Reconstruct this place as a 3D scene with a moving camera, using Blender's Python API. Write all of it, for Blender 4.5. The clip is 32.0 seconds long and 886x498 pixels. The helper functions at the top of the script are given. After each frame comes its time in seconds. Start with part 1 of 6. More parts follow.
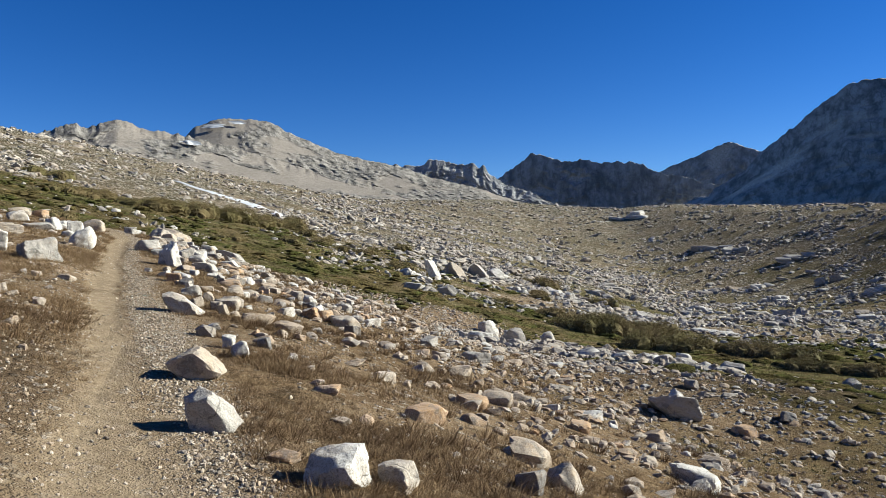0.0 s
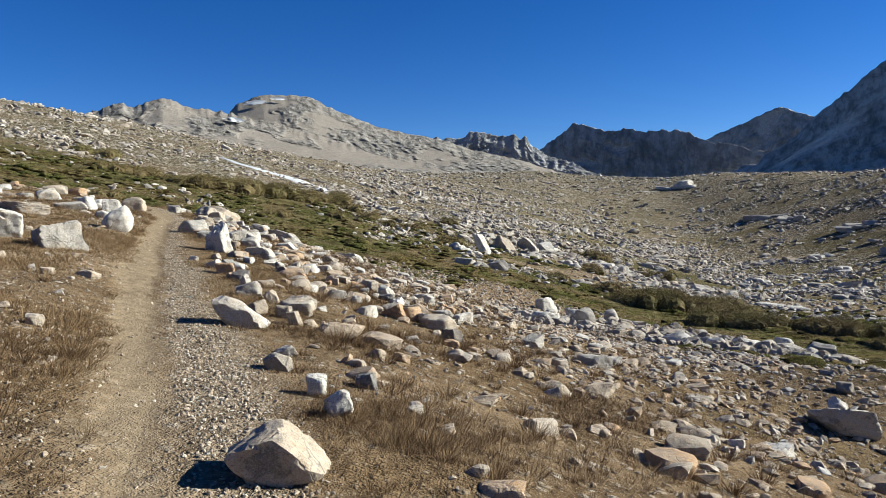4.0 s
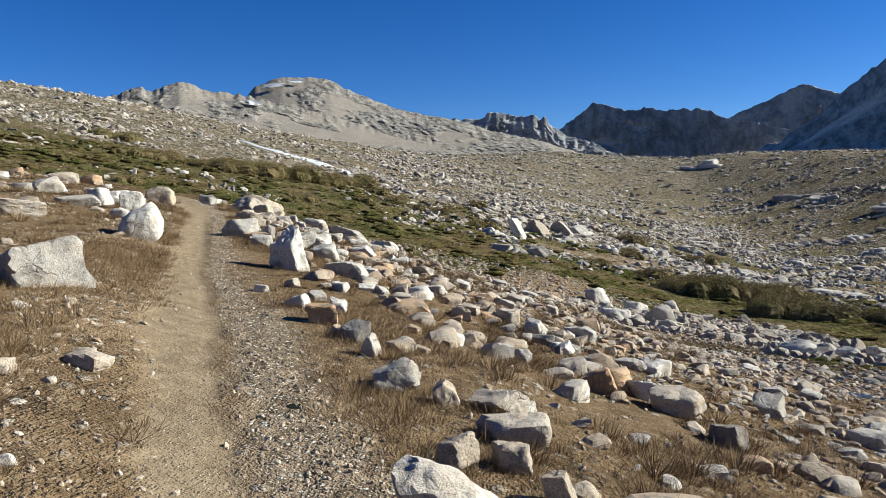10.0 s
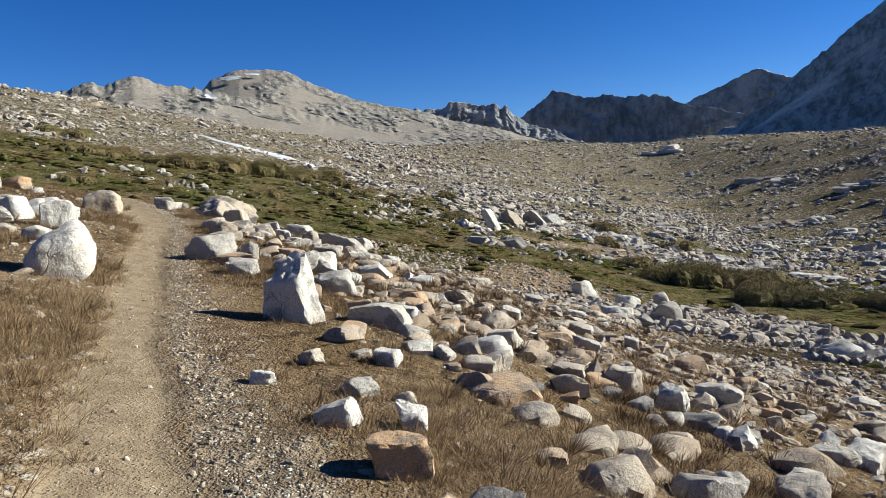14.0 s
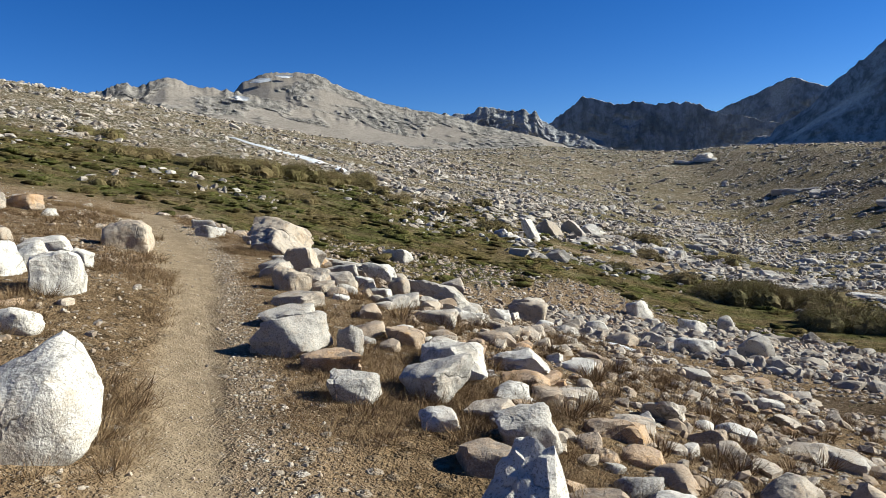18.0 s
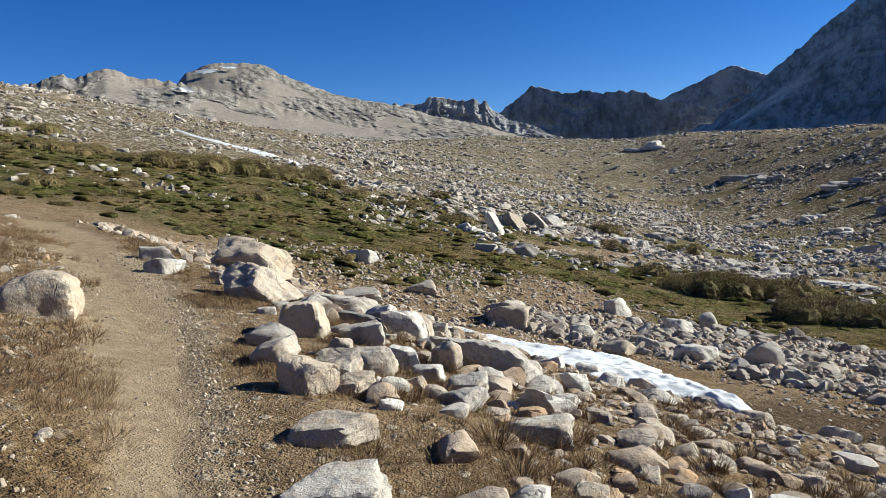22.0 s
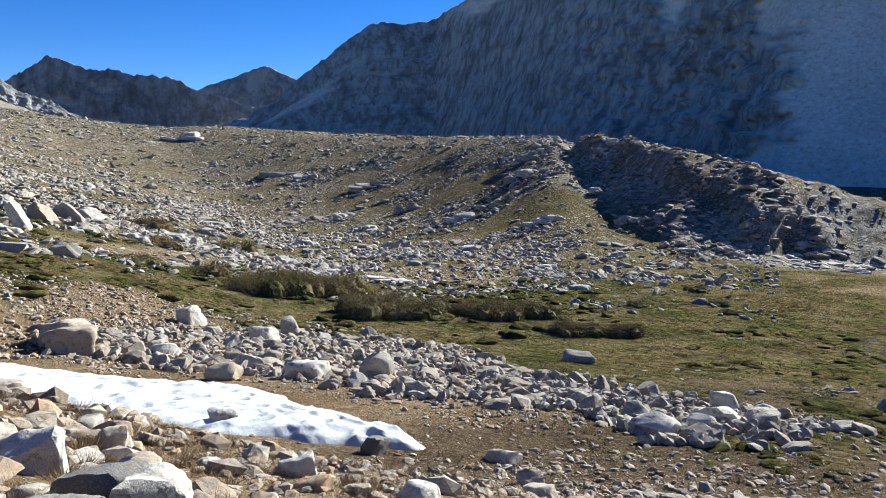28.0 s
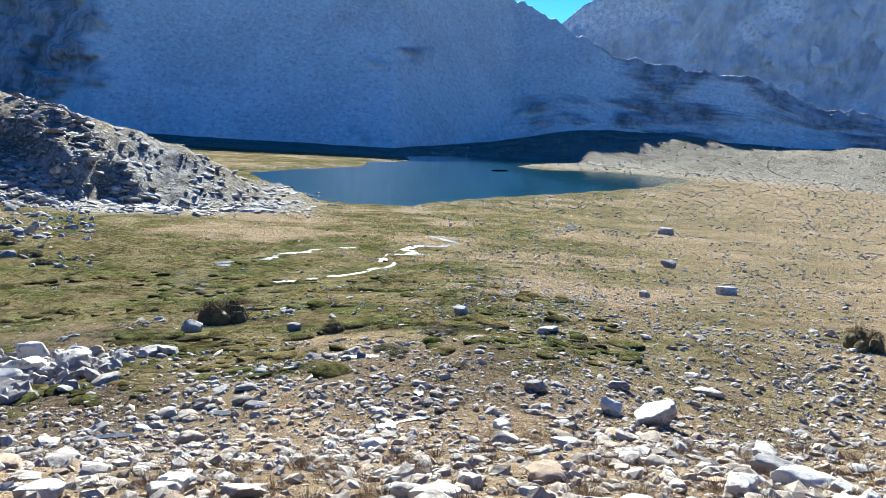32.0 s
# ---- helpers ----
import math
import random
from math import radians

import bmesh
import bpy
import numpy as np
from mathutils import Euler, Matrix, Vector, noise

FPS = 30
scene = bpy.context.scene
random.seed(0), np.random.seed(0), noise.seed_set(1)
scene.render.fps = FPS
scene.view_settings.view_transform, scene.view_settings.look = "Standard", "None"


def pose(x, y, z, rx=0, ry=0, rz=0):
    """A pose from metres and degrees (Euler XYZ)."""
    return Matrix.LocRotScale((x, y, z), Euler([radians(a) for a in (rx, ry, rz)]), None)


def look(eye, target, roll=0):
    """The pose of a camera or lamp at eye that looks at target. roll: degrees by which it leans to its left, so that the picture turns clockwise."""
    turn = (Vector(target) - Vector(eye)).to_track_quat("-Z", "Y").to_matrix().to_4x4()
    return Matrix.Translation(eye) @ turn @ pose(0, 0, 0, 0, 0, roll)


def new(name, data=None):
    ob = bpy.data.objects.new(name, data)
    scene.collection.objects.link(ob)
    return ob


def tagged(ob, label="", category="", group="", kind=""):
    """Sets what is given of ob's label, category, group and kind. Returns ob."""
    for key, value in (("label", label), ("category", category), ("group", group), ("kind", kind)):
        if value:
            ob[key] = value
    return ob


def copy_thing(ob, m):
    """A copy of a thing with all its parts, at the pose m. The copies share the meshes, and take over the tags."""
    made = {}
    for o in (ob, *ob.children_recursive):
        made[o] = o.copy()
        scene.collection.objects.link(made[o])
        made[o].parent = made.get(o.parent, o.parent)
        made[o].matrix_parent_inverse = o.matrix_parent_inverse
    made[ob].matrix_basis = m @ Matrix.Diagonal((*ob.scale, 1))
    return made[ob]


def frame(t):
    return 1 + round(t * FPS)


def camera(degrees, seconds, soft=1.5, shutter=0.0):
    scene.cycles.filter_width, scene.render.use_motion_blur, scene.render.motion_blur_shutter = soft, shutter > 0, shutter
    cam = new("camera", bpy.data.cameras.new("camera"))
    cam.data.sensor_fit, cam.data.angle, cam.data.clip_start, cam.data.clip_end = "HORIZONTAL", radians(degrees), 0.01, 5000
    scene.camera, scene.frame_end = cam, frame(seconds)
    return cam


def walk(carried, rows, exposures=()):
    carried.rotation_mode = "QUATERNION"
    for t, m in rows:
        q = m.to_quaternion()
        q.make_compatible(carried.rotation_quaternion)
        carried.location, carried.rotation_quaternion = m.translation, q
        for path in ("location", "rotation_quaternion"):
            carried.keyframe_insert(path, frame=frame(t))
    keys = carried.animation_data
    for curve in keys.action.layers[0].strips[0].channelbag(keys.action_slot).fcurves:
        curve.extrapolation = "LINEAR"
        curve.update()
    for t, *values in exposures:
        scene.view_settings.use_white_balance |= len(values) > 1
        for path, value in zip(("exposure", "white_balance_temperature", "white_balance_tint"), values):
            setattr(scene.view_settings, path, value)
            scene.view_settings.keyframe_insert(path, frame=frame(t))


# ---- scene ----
cam = camera(63.9, 32.0, soft=0.6)
PATH = [
    (0, (0.0, 0.0, 1.58), (0.019, 2.0, 1.566), -1.1),
    (0.5, (-0.105, 0.238, 1.579), (-0.122, 2.238, 1.54), -0.9),
    (1, (-0.213, 0.497, 1.581), (-0.275, 2.495, 1.514), -0.9),
    (1.5, (-0.327, 0.815, 1.592), (-0.43, 2.81, 1.497), -1.2),
    (2, (-0.487, 1.207, 1.625), (-0.603, 3.201, 1.517), -1.7),
    (2.5, (-0.655, 1.633, 1.685), (-0.756, 3.628, 1.581), -1.8),
    (4.5, (-1.313, 3.287, 1.707), (-1.413, 5.283, 1.622), -1.9),
    (5, (-1.513, 3.652, 1.761), (-1.661, 5.644, 1.668), -2.5),
    (5.5, (-1.688, 4.028, 1.803), (-1.882, 6.016, 1.706), -3.0),
    (6, (-1.86, 4.399, 1.835), (-2.097, 6.383, 1.744), -3.2),
    (6.5, (-2.01, 4.765, 1.87), (-2.28, 6.744, 1.787), -3.2),
    (7, (-2.186, 5.113, 1.887), (-2.469, 7.091, 1.809), -3.0),
    (7.5, (-2.37, 5.467, 1.897), (-2.653, 7.445, 1.819), -3.1),
    (8, (-2.578, 5.807, 1.917), (-2.84, 7.788, 1.831), -3.1),
    (8.5, (-2.779, 6.125, 1.949), (-3.01, 8.109, 1.851), -2.9),
    (9, (-2.954, 6.44, 1.981), (-3.149, 8.427, 1.867), -2.7),
    (9.5, (-3.144, 6.749, 1.993), (-3.313, 8.738, 1.87), -2.4),
    (10, (-3.323, 7.1, 2.011), (-3.474, 9.09, 1.875), -2.3),
    (10.5, (-3.515, 7.437, 2.032), (-3.655, 9.427, 1.888), -2.3),
    (11, (-3.681, 7.799, 2.073), (-3.818, 9.789, 1.923), -2.6),
    (11.5, (-3.809, 8.113, 2.1), (-3.934, 10.102, 1.942), -3.0),
    (12, (-3.946, 8.467, 2.146), (-4.064, 10.457, 1.986), -3.7),
    (12.5, (-4.068, 8.836, 2.181), (-4.167, 10.827, 2.017), -3.8),
    (13, (-4.239, 9.272, 2.198), (-4.321, 11.263, 2.034), -4.1),
    (13.5, (-4.404, 9.713, 2.161), (-4.467, 11.706, 1.998), -4.0),
    (15.5, (-5.08, 11.626, 2.558), (-5.122, 13.617, 2.367), -3.3),
    (16, (-5.304, 11.995, 2.587), (-5.349, 13.986, 2.401), -3.3),
    (16.5, (-5.518, 12.354, 2.605), (-5.565, 14.345, 2.429), -3.2),
    (17, (-5.713, 12.718, 2.623), (-5.768, 14.711, 2.455), -3.0),
    (17.5, (-5.899, 13.084, 2.656), (-5.976, 15.076, 2.497), -2.7),
    (18, (-6.082, 13.454, 2.706), (-6.204, 15.445, 2.555), -2.7),
    (18.5, (-6.246, 13.819, 2.759), (-6.429, 15.805, 2.612), -2.8),
    (19, (-6.423, 14.178, 2.798), (-6.672, 16.157, 2.651), -3.0),
    (19.5, (-6.571, 14.553, 2.838), (-6.856, 16.526, 2.676), -3.1),
    (20, (-6.724, 14.934, 2.876), (-6.993, 16.908, 2.7), -3.1),
    (20.5, (-6.853, 15.337, 2.93), (-7.061, 17.317, 2.744), -3.2),
    (21, (-6.989, 15.725, 2.991), (-7.11, 17.713, 2.809), -3.3),
    (21.5, (-7.148, 16.058, 3.064), (-7.188, 18.05, 2.884), -3.5),
    (22, (-7.304, 16.38, 3.126), (-7.294, 18.371, 2.941), -3.6),
    (22.5, (-7.471, 16.715, 3.156), (-7.442, 18.705, 2.961), -3.6),
    (23, (-7.614, 17.126, 3.174), (-7.564, 19.114, 2.961), -3.6),
    (23.5, (-7.765, 17.568, 3.194), (-7.673, 19.553, 2.96), -3.2),
    (24, (-7.922, 17.999, 3.24), (-7.785, 19.978, 2.993), -2.7),
    (24.5, (-8.113, 18.398, 3.30), (-7.948, 20.376, 3.052), -1.8),
    (26.5, (-8.862, 20.153, 3.6), (-8.593, 22.13, 3.451), -0.4),
    (27, (-8.96, 20.36, 3.62), (-8.434, 22.283, 3.443), -0.7),
    (27.5, (-8.895, 20.404, 3.543), (-8.048, 22.205, 3.338), -0.3),
    (28, (-8.767, 20.357, 3.458), (-7.580, 21.948, 3.216), 0.4),
    (28.5, (-8.661, 20.288, 3.402), (-7.177, 21.602, 3.136), 1.2),
    (29, (-8.603, 20.198, 3.369), (-6.902, 21.212, 3.087), 1.9),
    (29.5, (-8.586, 20.102, 3.348), (-6.748, 20.833, 3.056), 2.6),
    (30, (-8.637, 19.994, 3.35), (-6.723, 20.494, 3.051), 3.1),
    (30.5, (-8.691, 19.911, 3.352), (-6.741, 20.233, 3.05), 3.5),
    (31, (-8.762, 19.835, 3.354), (-6.795, 20.026, 3.047), 3.8),
    (31.5, (-8.817, 19.78, 3.356), (-6.845, 19.884, 3.042), 3.7),
    (32, (-8.872, 19.732, 3.358), (-6.899, 19.783, 3.035), 3.8),
]
walk(cam, [(t, look(eye, target, roll)) for t, eye, target, roll in PATH], exposures=[(0, 1.15, 5780, 6), (10, 1.13, 5800, 6), (24.5, 1.12, 5800, 6), (26.5, 1.13, 5780, 6), (28, 1.52, 5650, 6), (29.5, 2.25, 5400, 4), (32, 2.3, 5300, 4)])

# ---- world and sun ----
SUN_AZ, SUN_EL = -81.0, 27.0          # degrees left of ahead; above the horizon
SUN_DIR = Vector((-math.sin(radians(SUN_AZ)) * math.cos(radians(SUN_EL)), math.cos(radians(SUN_AZ)) * math.cos(radians(SUN_EL)), math.sin(radians(SUN_EL))))
world = bpy.data.worlds.new("mountain_sky")
scene.world = world
world.use_nodes = True
wn = world.node_tree
wn.nodes.clear()
sky = wn.nodes.new("ShaderNodeTexSky")
sky.sky_type, sky.sun_disc = "NISHITA", False
sky.sun_elevation, sky.sun_rotation = radians(SUN_EL), math.atan2(SUN_DIR.x, SUN_DIR.y)
sky.altitude, sky.air_density, sky.dust_density, sky.ozone_density = 3300, 1.0, 0.0, 3.0
back = wn.nodes.new("ShaderNodeBackground")
back.inputs["Strength"].default_value = 0.050
wout = wn.nodes.new("ShaderNodeOutputWorld")
tint = wn.nodes.new("ShaderNodeHueSaturation")
tint.inputs["Saturation"].default_value = 1.3
tint.inputs["Hue"].default_value = 0.513
wn.links.new(sky.outputs["Color"], tint.inputs["Color"])
wn.links.new(tint.outputs["Color"], back.inputs["Color"])
wn.links.new(back.outputs["Background"], wout.inputs["Surface"])
sun = new("sun", bpy.data.lights.new("sun", "SUN"))
sun.data.energy, sun.data.angle, sun.data.color = 5.0, radians(0.53), (1.0, 0.935, 0.79)
sun.matrix_world = look(SUN_DIR * 200, (0, 0, 0))

# ---- materials ----
def shader(name, rough=0.9):
    m = bpy.data.materials.new(name)
    m.use_nodes = True
    t = m.node_tree
    b = t.nodes["Principled BSDF"]
    b.inputs["Roughness"].default_value = rough
    b.inputs["Specular IOR Level"].default_value = 0.25
    return m, t, b


def node(t, kind, **sockets):
    n = t.nodes.new(kind)
    for key, value in sockets.items():
        n.inputs[key.replace("_", " ")].default_value = value
    return n


def where(t):
    return t.nodes.new("ShaderNodeNewGeometry").outputs["Position"]


def speck(t, place, scale, detail=4, rough=0.6):
    n = node(t, "ShaderNodeTexNoise", Scale=scale, Detail=detail, Roughness=rough)
    t.links.new(place, n.inputs["Vector"])
    return n.outputs["Fac"]


def ramp(t, fac, stops):
    n = t.nodes.new("ShaderNodeValToRGB")
    e = n.color_ramp.elements
    while len(e) < len(stops):
        e.new(0.5)
    for one, (pos, col) in zip(e, stops):
        one.position, one.color = pos, (*col, 1)
    t.links.new(fac, n.inputs["Fac"])
    return n.outputs["Color"]


def mix(t, fac, a, b, blend="MIX"):
    n = t.nodes.new("ShaderNodeMix")
    n.data_type, n.blend_type = "RGBA", blend
    for key, v in ((0, fac), (6, a), (7, b)):
        if isinstance(v, (int, float)):
            n.inputs[key].default_value = v
        elif isinstance(v, tuple):
            n.inputs[key].default_value = (*v, 1)
        else:
            t.links.new(v, n.inputs[key])
    return n.outputs[2]


def band(t, fac, lo, hi, out_lo=0.0, out_hi=1.0):
    n = node(t, "ShaderNodeMapRange")
    n.interpolation_type = "SMOOTHSTEP"
    for key, v in (("From Min", lo), ("From Max", hi), ("To Min", out_lo), ("To Max", out_hi)):
        n.inputs[key].default_value = v
    t.links.new(fac, n.inputs["Value"])
    return n.outputs["Result"]


def calc(t, op, a, b):
    n = t.nodes.new("ShaderNodeMath")
    n.operation = op
    for key, v in ((0, a), (1, b)):
        if isinstance(v, (int, float)):
            n.inputs[key].default_value = v
        else:
            t.links.new(v, n.inputs[key])
    return n.outputs[0]


def relief(t, b, height, strength, distance):
    n = node(t, "ShaderNodeBump", Strength=strength, Distance=distance)
    t.links.new(height, n.inputs["Height"])
    t.links.new(n.outputs["Normal"], b.inputs["Normal"])


def granite(name, tones, per="object", stain=(0.295, 0.180, 0.082), stain_share=0.35, scale=1.0, pepper=0.5):
    """Speckled granite; each stone takes its tone between those given."""
    m, t, b = shader(name, 0.95)
    b.inputs["Specular IOR Level"].default_value = 0.1
    p = where(t)
    if per == "object":
        luck = t.nodes.new("ShaderNodeObjectInfo").outputs["Random"]
    else:
        luck = t.nodes.new("ShaderNodeNewGeometry").outputs["Random Per Island"]
    base = ramp(t, luck, [(i / max(1, len(tones) - 1), c) for i, c in enumerate(tones)])
    big = speck(t, p, 2.3 / scale, 5)
    mid = speck(t, p, 11 / scale, 6)
    fine = speck(t, p, 95 / scale, 2, 0.8)
    col = mix(t, band(t, big, 0.35, 0.7, 0.0, 0.3), base, (0.426, 0.394, 0.336))
    col = mix(t, calc(t, "MULTIPLY", band(t, mid, 0.5, 0.68), stain_share), col, stain)
    col = mix(t, calc(t, "MULTIPLY", band(t, speck(t, p, 4.1 / scale, 8, 0.72), 0.52, 0.62), 0.65), col, (0.115, 0.102, 0.088))
    col = mix(t, calc(t, "MULTIPLY", band(t, speck(t, p, 1.7 / scale, 6, 0.7), 0.52, 0.64), 0.5), col, (0.30, 0.23, 0.155))
    col = mix(t, calc(t, "MULTIPLY", band(t, fine, 0.53, 0.64), pepper), col, (0.082, 0.082, 0.082))
    col = mix(t, calc(t, "MULTIPLY", band(t, fine, 0.47, 0.38), pepper * 0.5), col, (0.508, 0.492, 0.459))
    wobble = node(t, "ShaderNodeTexNoise", Scale=3.0 / scale, Detail=4.0)
    t.links.new(p, wobble.inputs["Vector"])
    push = node(t, "ShaderNodeVectorMath")
    push.operation = "MULTIPLY_ADD"
    push.inputs[1].default_value = (0.5 * scale, 0.5 * scale, 0.5 * scale)
    t.links.new(wobble.outputs["Color"], push.inputs[0])
    t.links.new(p, push.inputs[2])
    cells = node(t, "ShaderNodeTexVoronoi", Scale=2.2 / scale)
    cells.feature = "DISTANCE_TO_EDGE"
    t.links.new(push.outputs["Vector"], cells.inputs["Vector"])
    crack = calc(t, "MULTIPLY", band(t, cells.outputs["Distance"], 0.030, 0.0), band(t, big, 0.53, 0.60))
    col = mix(t, calc(t, "MULTIPLY", crack, 0.5), col, (0.09, 0.08, 0.066))
    t.links.new(col, b.inputs["Base Color"])
    h = calc(t, "ADD", calc(t, "MULTIPLY", mid, 1.5), calc(t, "MULTIPLY", fine, 0.2))
    h = calc(t, "ADD", h, calc(t, "MULTIPLY", speck(t, p, 27 / scale, 5, 0.7), 0.5))
    h = calc(t, "SUBTRACT", h, calc(t, "MULTIPLY", crack, 0.5))
    relief(t, b, h, 0.5, 0.04 * scale)
    return m


WHITE, GREY, TAN, RUST, DARK = (0.53, 0.485, 0.415), (0.34, 0.308, 0.262), (0.40, 0.315, 0.22), (0.37, 0.22, 0.105), (0.12, 0.115, 0.11)
BROWN = (0.238, 0.164, 0.102)
stone_white = granite("granite_white", [WHITE, (0.52, 0.485, 0.43)], stain=(0.410, 0.312, 0.197), stain_share=0.25, pepper=0.6)
stone_grey = granite("granite_grey", [GREY, (0.42, 0.38, 0.322), (0.28, 0.252, 0.215)], stain_share=0.25, pepper=0.6)
stone_tan = granite("granite_tan", [TAN, (0.402, 0.344, 0.275), (0.312, 0.246, 0.172)], stain_share=0.45)
stone_rust = granite("granite_rusty", [RUST, (0.369, 0.246, 0.139)], stain=(0.410, 0.230, 0.082), stain_share=0.6)
stone_brown = granite("granite_brown", [BROWN, (0.33, 0.245, 0.165), (0.20, 0.142, 0.095)], stain_share=0.4)
stone_dark = granite("granite_dark", [DARK, (0.205, 0.172, 0.139)], stain_share=0.3)
stone_mixed = granite("granite_mixed", [DARK, GREY, TAN, WHITE, (0.330, 0.276, 0.208), BROWN, RUST, WHITE, GREY, TAN], per="island", stain_share=0.3)
stone_hill = granite("granite_hillside", [BROWN, (0.36, 0.28, 0.195), (0.25, 0.175, 0.11), (0.33, 0.265, 0.19), (0.37, 0.305, 0.23), (0.42, 0.375, 0.31), TAN, (0.14, 0.108, 0.08), RUST, (0.34, 0.275, 0.20)], per="island", stain_share=0.4)
stone_field = granite("granite_boulder_field", [(0.28, 0.252, 0.213), (0.27, 0.215, 0.157), (0.40, 0.368, 0.318), (0.22, 0.172, 0.122), (0.33, 0.285, 0.226), (0.14, 0.113, 0.09), (0.35, 0.32, 0.275)], per="island", stain_share=0.2)
stone_far = granite("granite_far_slope", [(0.33, 0.295, 0.245), (0.31, 0.245, 0.175), (0.53, 0.48, 0.405), (0.23, 0.18, 0.13), (0.38, 0.335, 0.28), (0.14, 0.118, 0.094), (0.43, 0.39, 0.33)], per="island", stain_share=0.15, scale=6, pepper=0.3)
gravel_mat = granite("trail_gravel", [(0.163, 0.115, 0.073), (0.463, 0.375, 0.269), (0.300, 0.225, 0.147), (0.537, 0.456, 0.350), (0.125, 0.088, 0.057), (0.413, 0.319, 0.219), (0.350, 0.269, 0.181)], per="island", stain_share=0.15, scale=0.4, pepper=0.2)
pebble_mat = granite("slope_pebble", [(0.24, 0.165, 0.10), (0.33, 0.25, 0.17), (0.17, 0.115, 0.07), (0.38, 0.31, 0.225), (0.28, 0.20, 0.125), (0.13, 0.09, 0.06), (0.46, 0.40, 0.32)], per="island", stain_share=0.15, scale=0.4, pepper=0.2)


def mountain_rock(name, light, dark, talus, scale, lines=0.7, speckle=1.0):
    """Smooth talus with speckles and fall lines; cracked slabs where the mountain is craggy."""
    m, t, b = shader(name, 0.95)
    b.inputs["Specular IOR Level"].default_value = 0.05
    p = where(t)
    crag = t.nodes.new("ShaderNodeAttribute")
    crag.attribute_name = "crag"
    squash = node(t, "ShaderNodeMapping")
    squash.inputs["Scale"].default_value = (1, 1, 0.45)
    t.links.new(p, squash.inputs["Vector"])
    drawn = node(t, "ShaderNodeMapping")
    drawn.inputs["Scale"].default_value = (1, 1, 0.22)
    t.links.new(p, drawn.inputs["Vector"])
    big = speck(t, squash.outputs["Vector"], 0.014 / scale, 8, 0.62)
    mid = speck(t, squash.outputs["Vector"], 0.05 / scale, 8, 0.72)
    fall = speck(t, drawn.outputs["Vector"], 0.045 / scale, 6, 0.65)
    fine = speck(t, p, 0.20 / scale, 7, 0.8)
    wobble = node(t, "ShaderNodeTexNoise", Scale=0.03 / scale, Detail=5.0)
    t.links.new(p, wobble.inputs["Vector"])
    push = node(t, "ShaderNodeVectorMath")
    push.operation = "MULTIPLY_ADD"
    push.inputs[1].default_value = (22 * scale, 22 * scale, 22 * scale)
    t.links.new(wobble.outputs["Color"], push.inputs[0])
    t.links.new(squash.outputs["Vector"], push.inputs[2])

    def cracks(size):
        cells = node(t, "ShaderNodeTexVoronoi", Scale=size)
        cells.feature = "DISTANCE_TO_EDGE"
        t.links.new(push.outputs["Vector"], cells.inputs["Vector"])
        return cells.outputs["Distance"]
    wide, narrow = cracks(0.013 / scale), cracks(0.045 / scale)
    face = mix(t, band(t, mid, 0.36, 0.60), dark, light)
    face = mix(t, calc(t, "MULTIPLY", band(t, wide, 0.16, 0.0, 0, lines), band(t, big, 0.42, 0.56)), face, tuple(0.55 * c for c in dark))
    face = mix(t, calc(t, "MULTIPLY", band(t, narrow, 0.14, 0.0, 0, lines), band(t, fall, 0.46, 0.58)), face, tuple(0.6 * c for c in dark))
    loose = mix(t, band(t, big, 0.40, 0.60), tuple(0.86 * c for c in talus), talus)
    loose = mix(t, band(t, fall, 0.48, 0.70, 0, 0.10), loose, tuple(0.62 * c for c in talus))
    loose = mix(t, band(t, fine, 0.52, 0.62, 0, 0.7 * speckle), loose, tuple(0.42 * c for c in talus))
    loose = mix(t, band(t, fine, 0.48, 0.40, 0, 0.6 * speckle), loose, tuple(min(0.8, 1.45 * c) for c in talus))
    col = mix(t, crag.outputs["Fac"], loose, mix(t, band(t, fine, 0.5, 0.68, 0, 0.55), face, dark))
    t.links.new(col, b.inputs["Base Color"])
    h = calc(t, "ADD", calc(t, "MULTIPLY", fine, 0.22), calc(t, "MULTIPLY", calc(t, "ADD", mid, calc(t, "MULTIPLY", wide, 0.6)), crag.outputs["Fac"]))
    relief(t, b, h, 0.8, 8.0 * scale)
    return m


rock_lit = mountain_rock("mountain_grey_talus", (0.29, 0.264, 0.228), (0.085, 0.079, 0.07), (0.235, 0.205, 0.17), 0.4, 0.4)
rock_cliff = mountain_rock("mountain_dark_cliff", (0.36, 0.355, 0.345), (0.20, 0.197, 0.19), (0.34, 0.33, 0.315), 1.1, 0.5)
# talus tone lifted to imitate haze; slab contrast stands in for relief shading
rock_wall = mountain_rock("mountain_shaded_wall", (0.42, 0.405, 0.38), (0.20, 0.193, 0.18), (0.64, 0.575, 0.49), 1.0, 0.55, 0.8)
# far range is paled: distance haze put into the rock colour
rock_range = mountain_rock("mountain_range_pale_haze", (0.60, 0.60, 0.60), (0.42, 0.425, 0.43), (0.57, 0.57, 0.565), 3.0, 0.3)


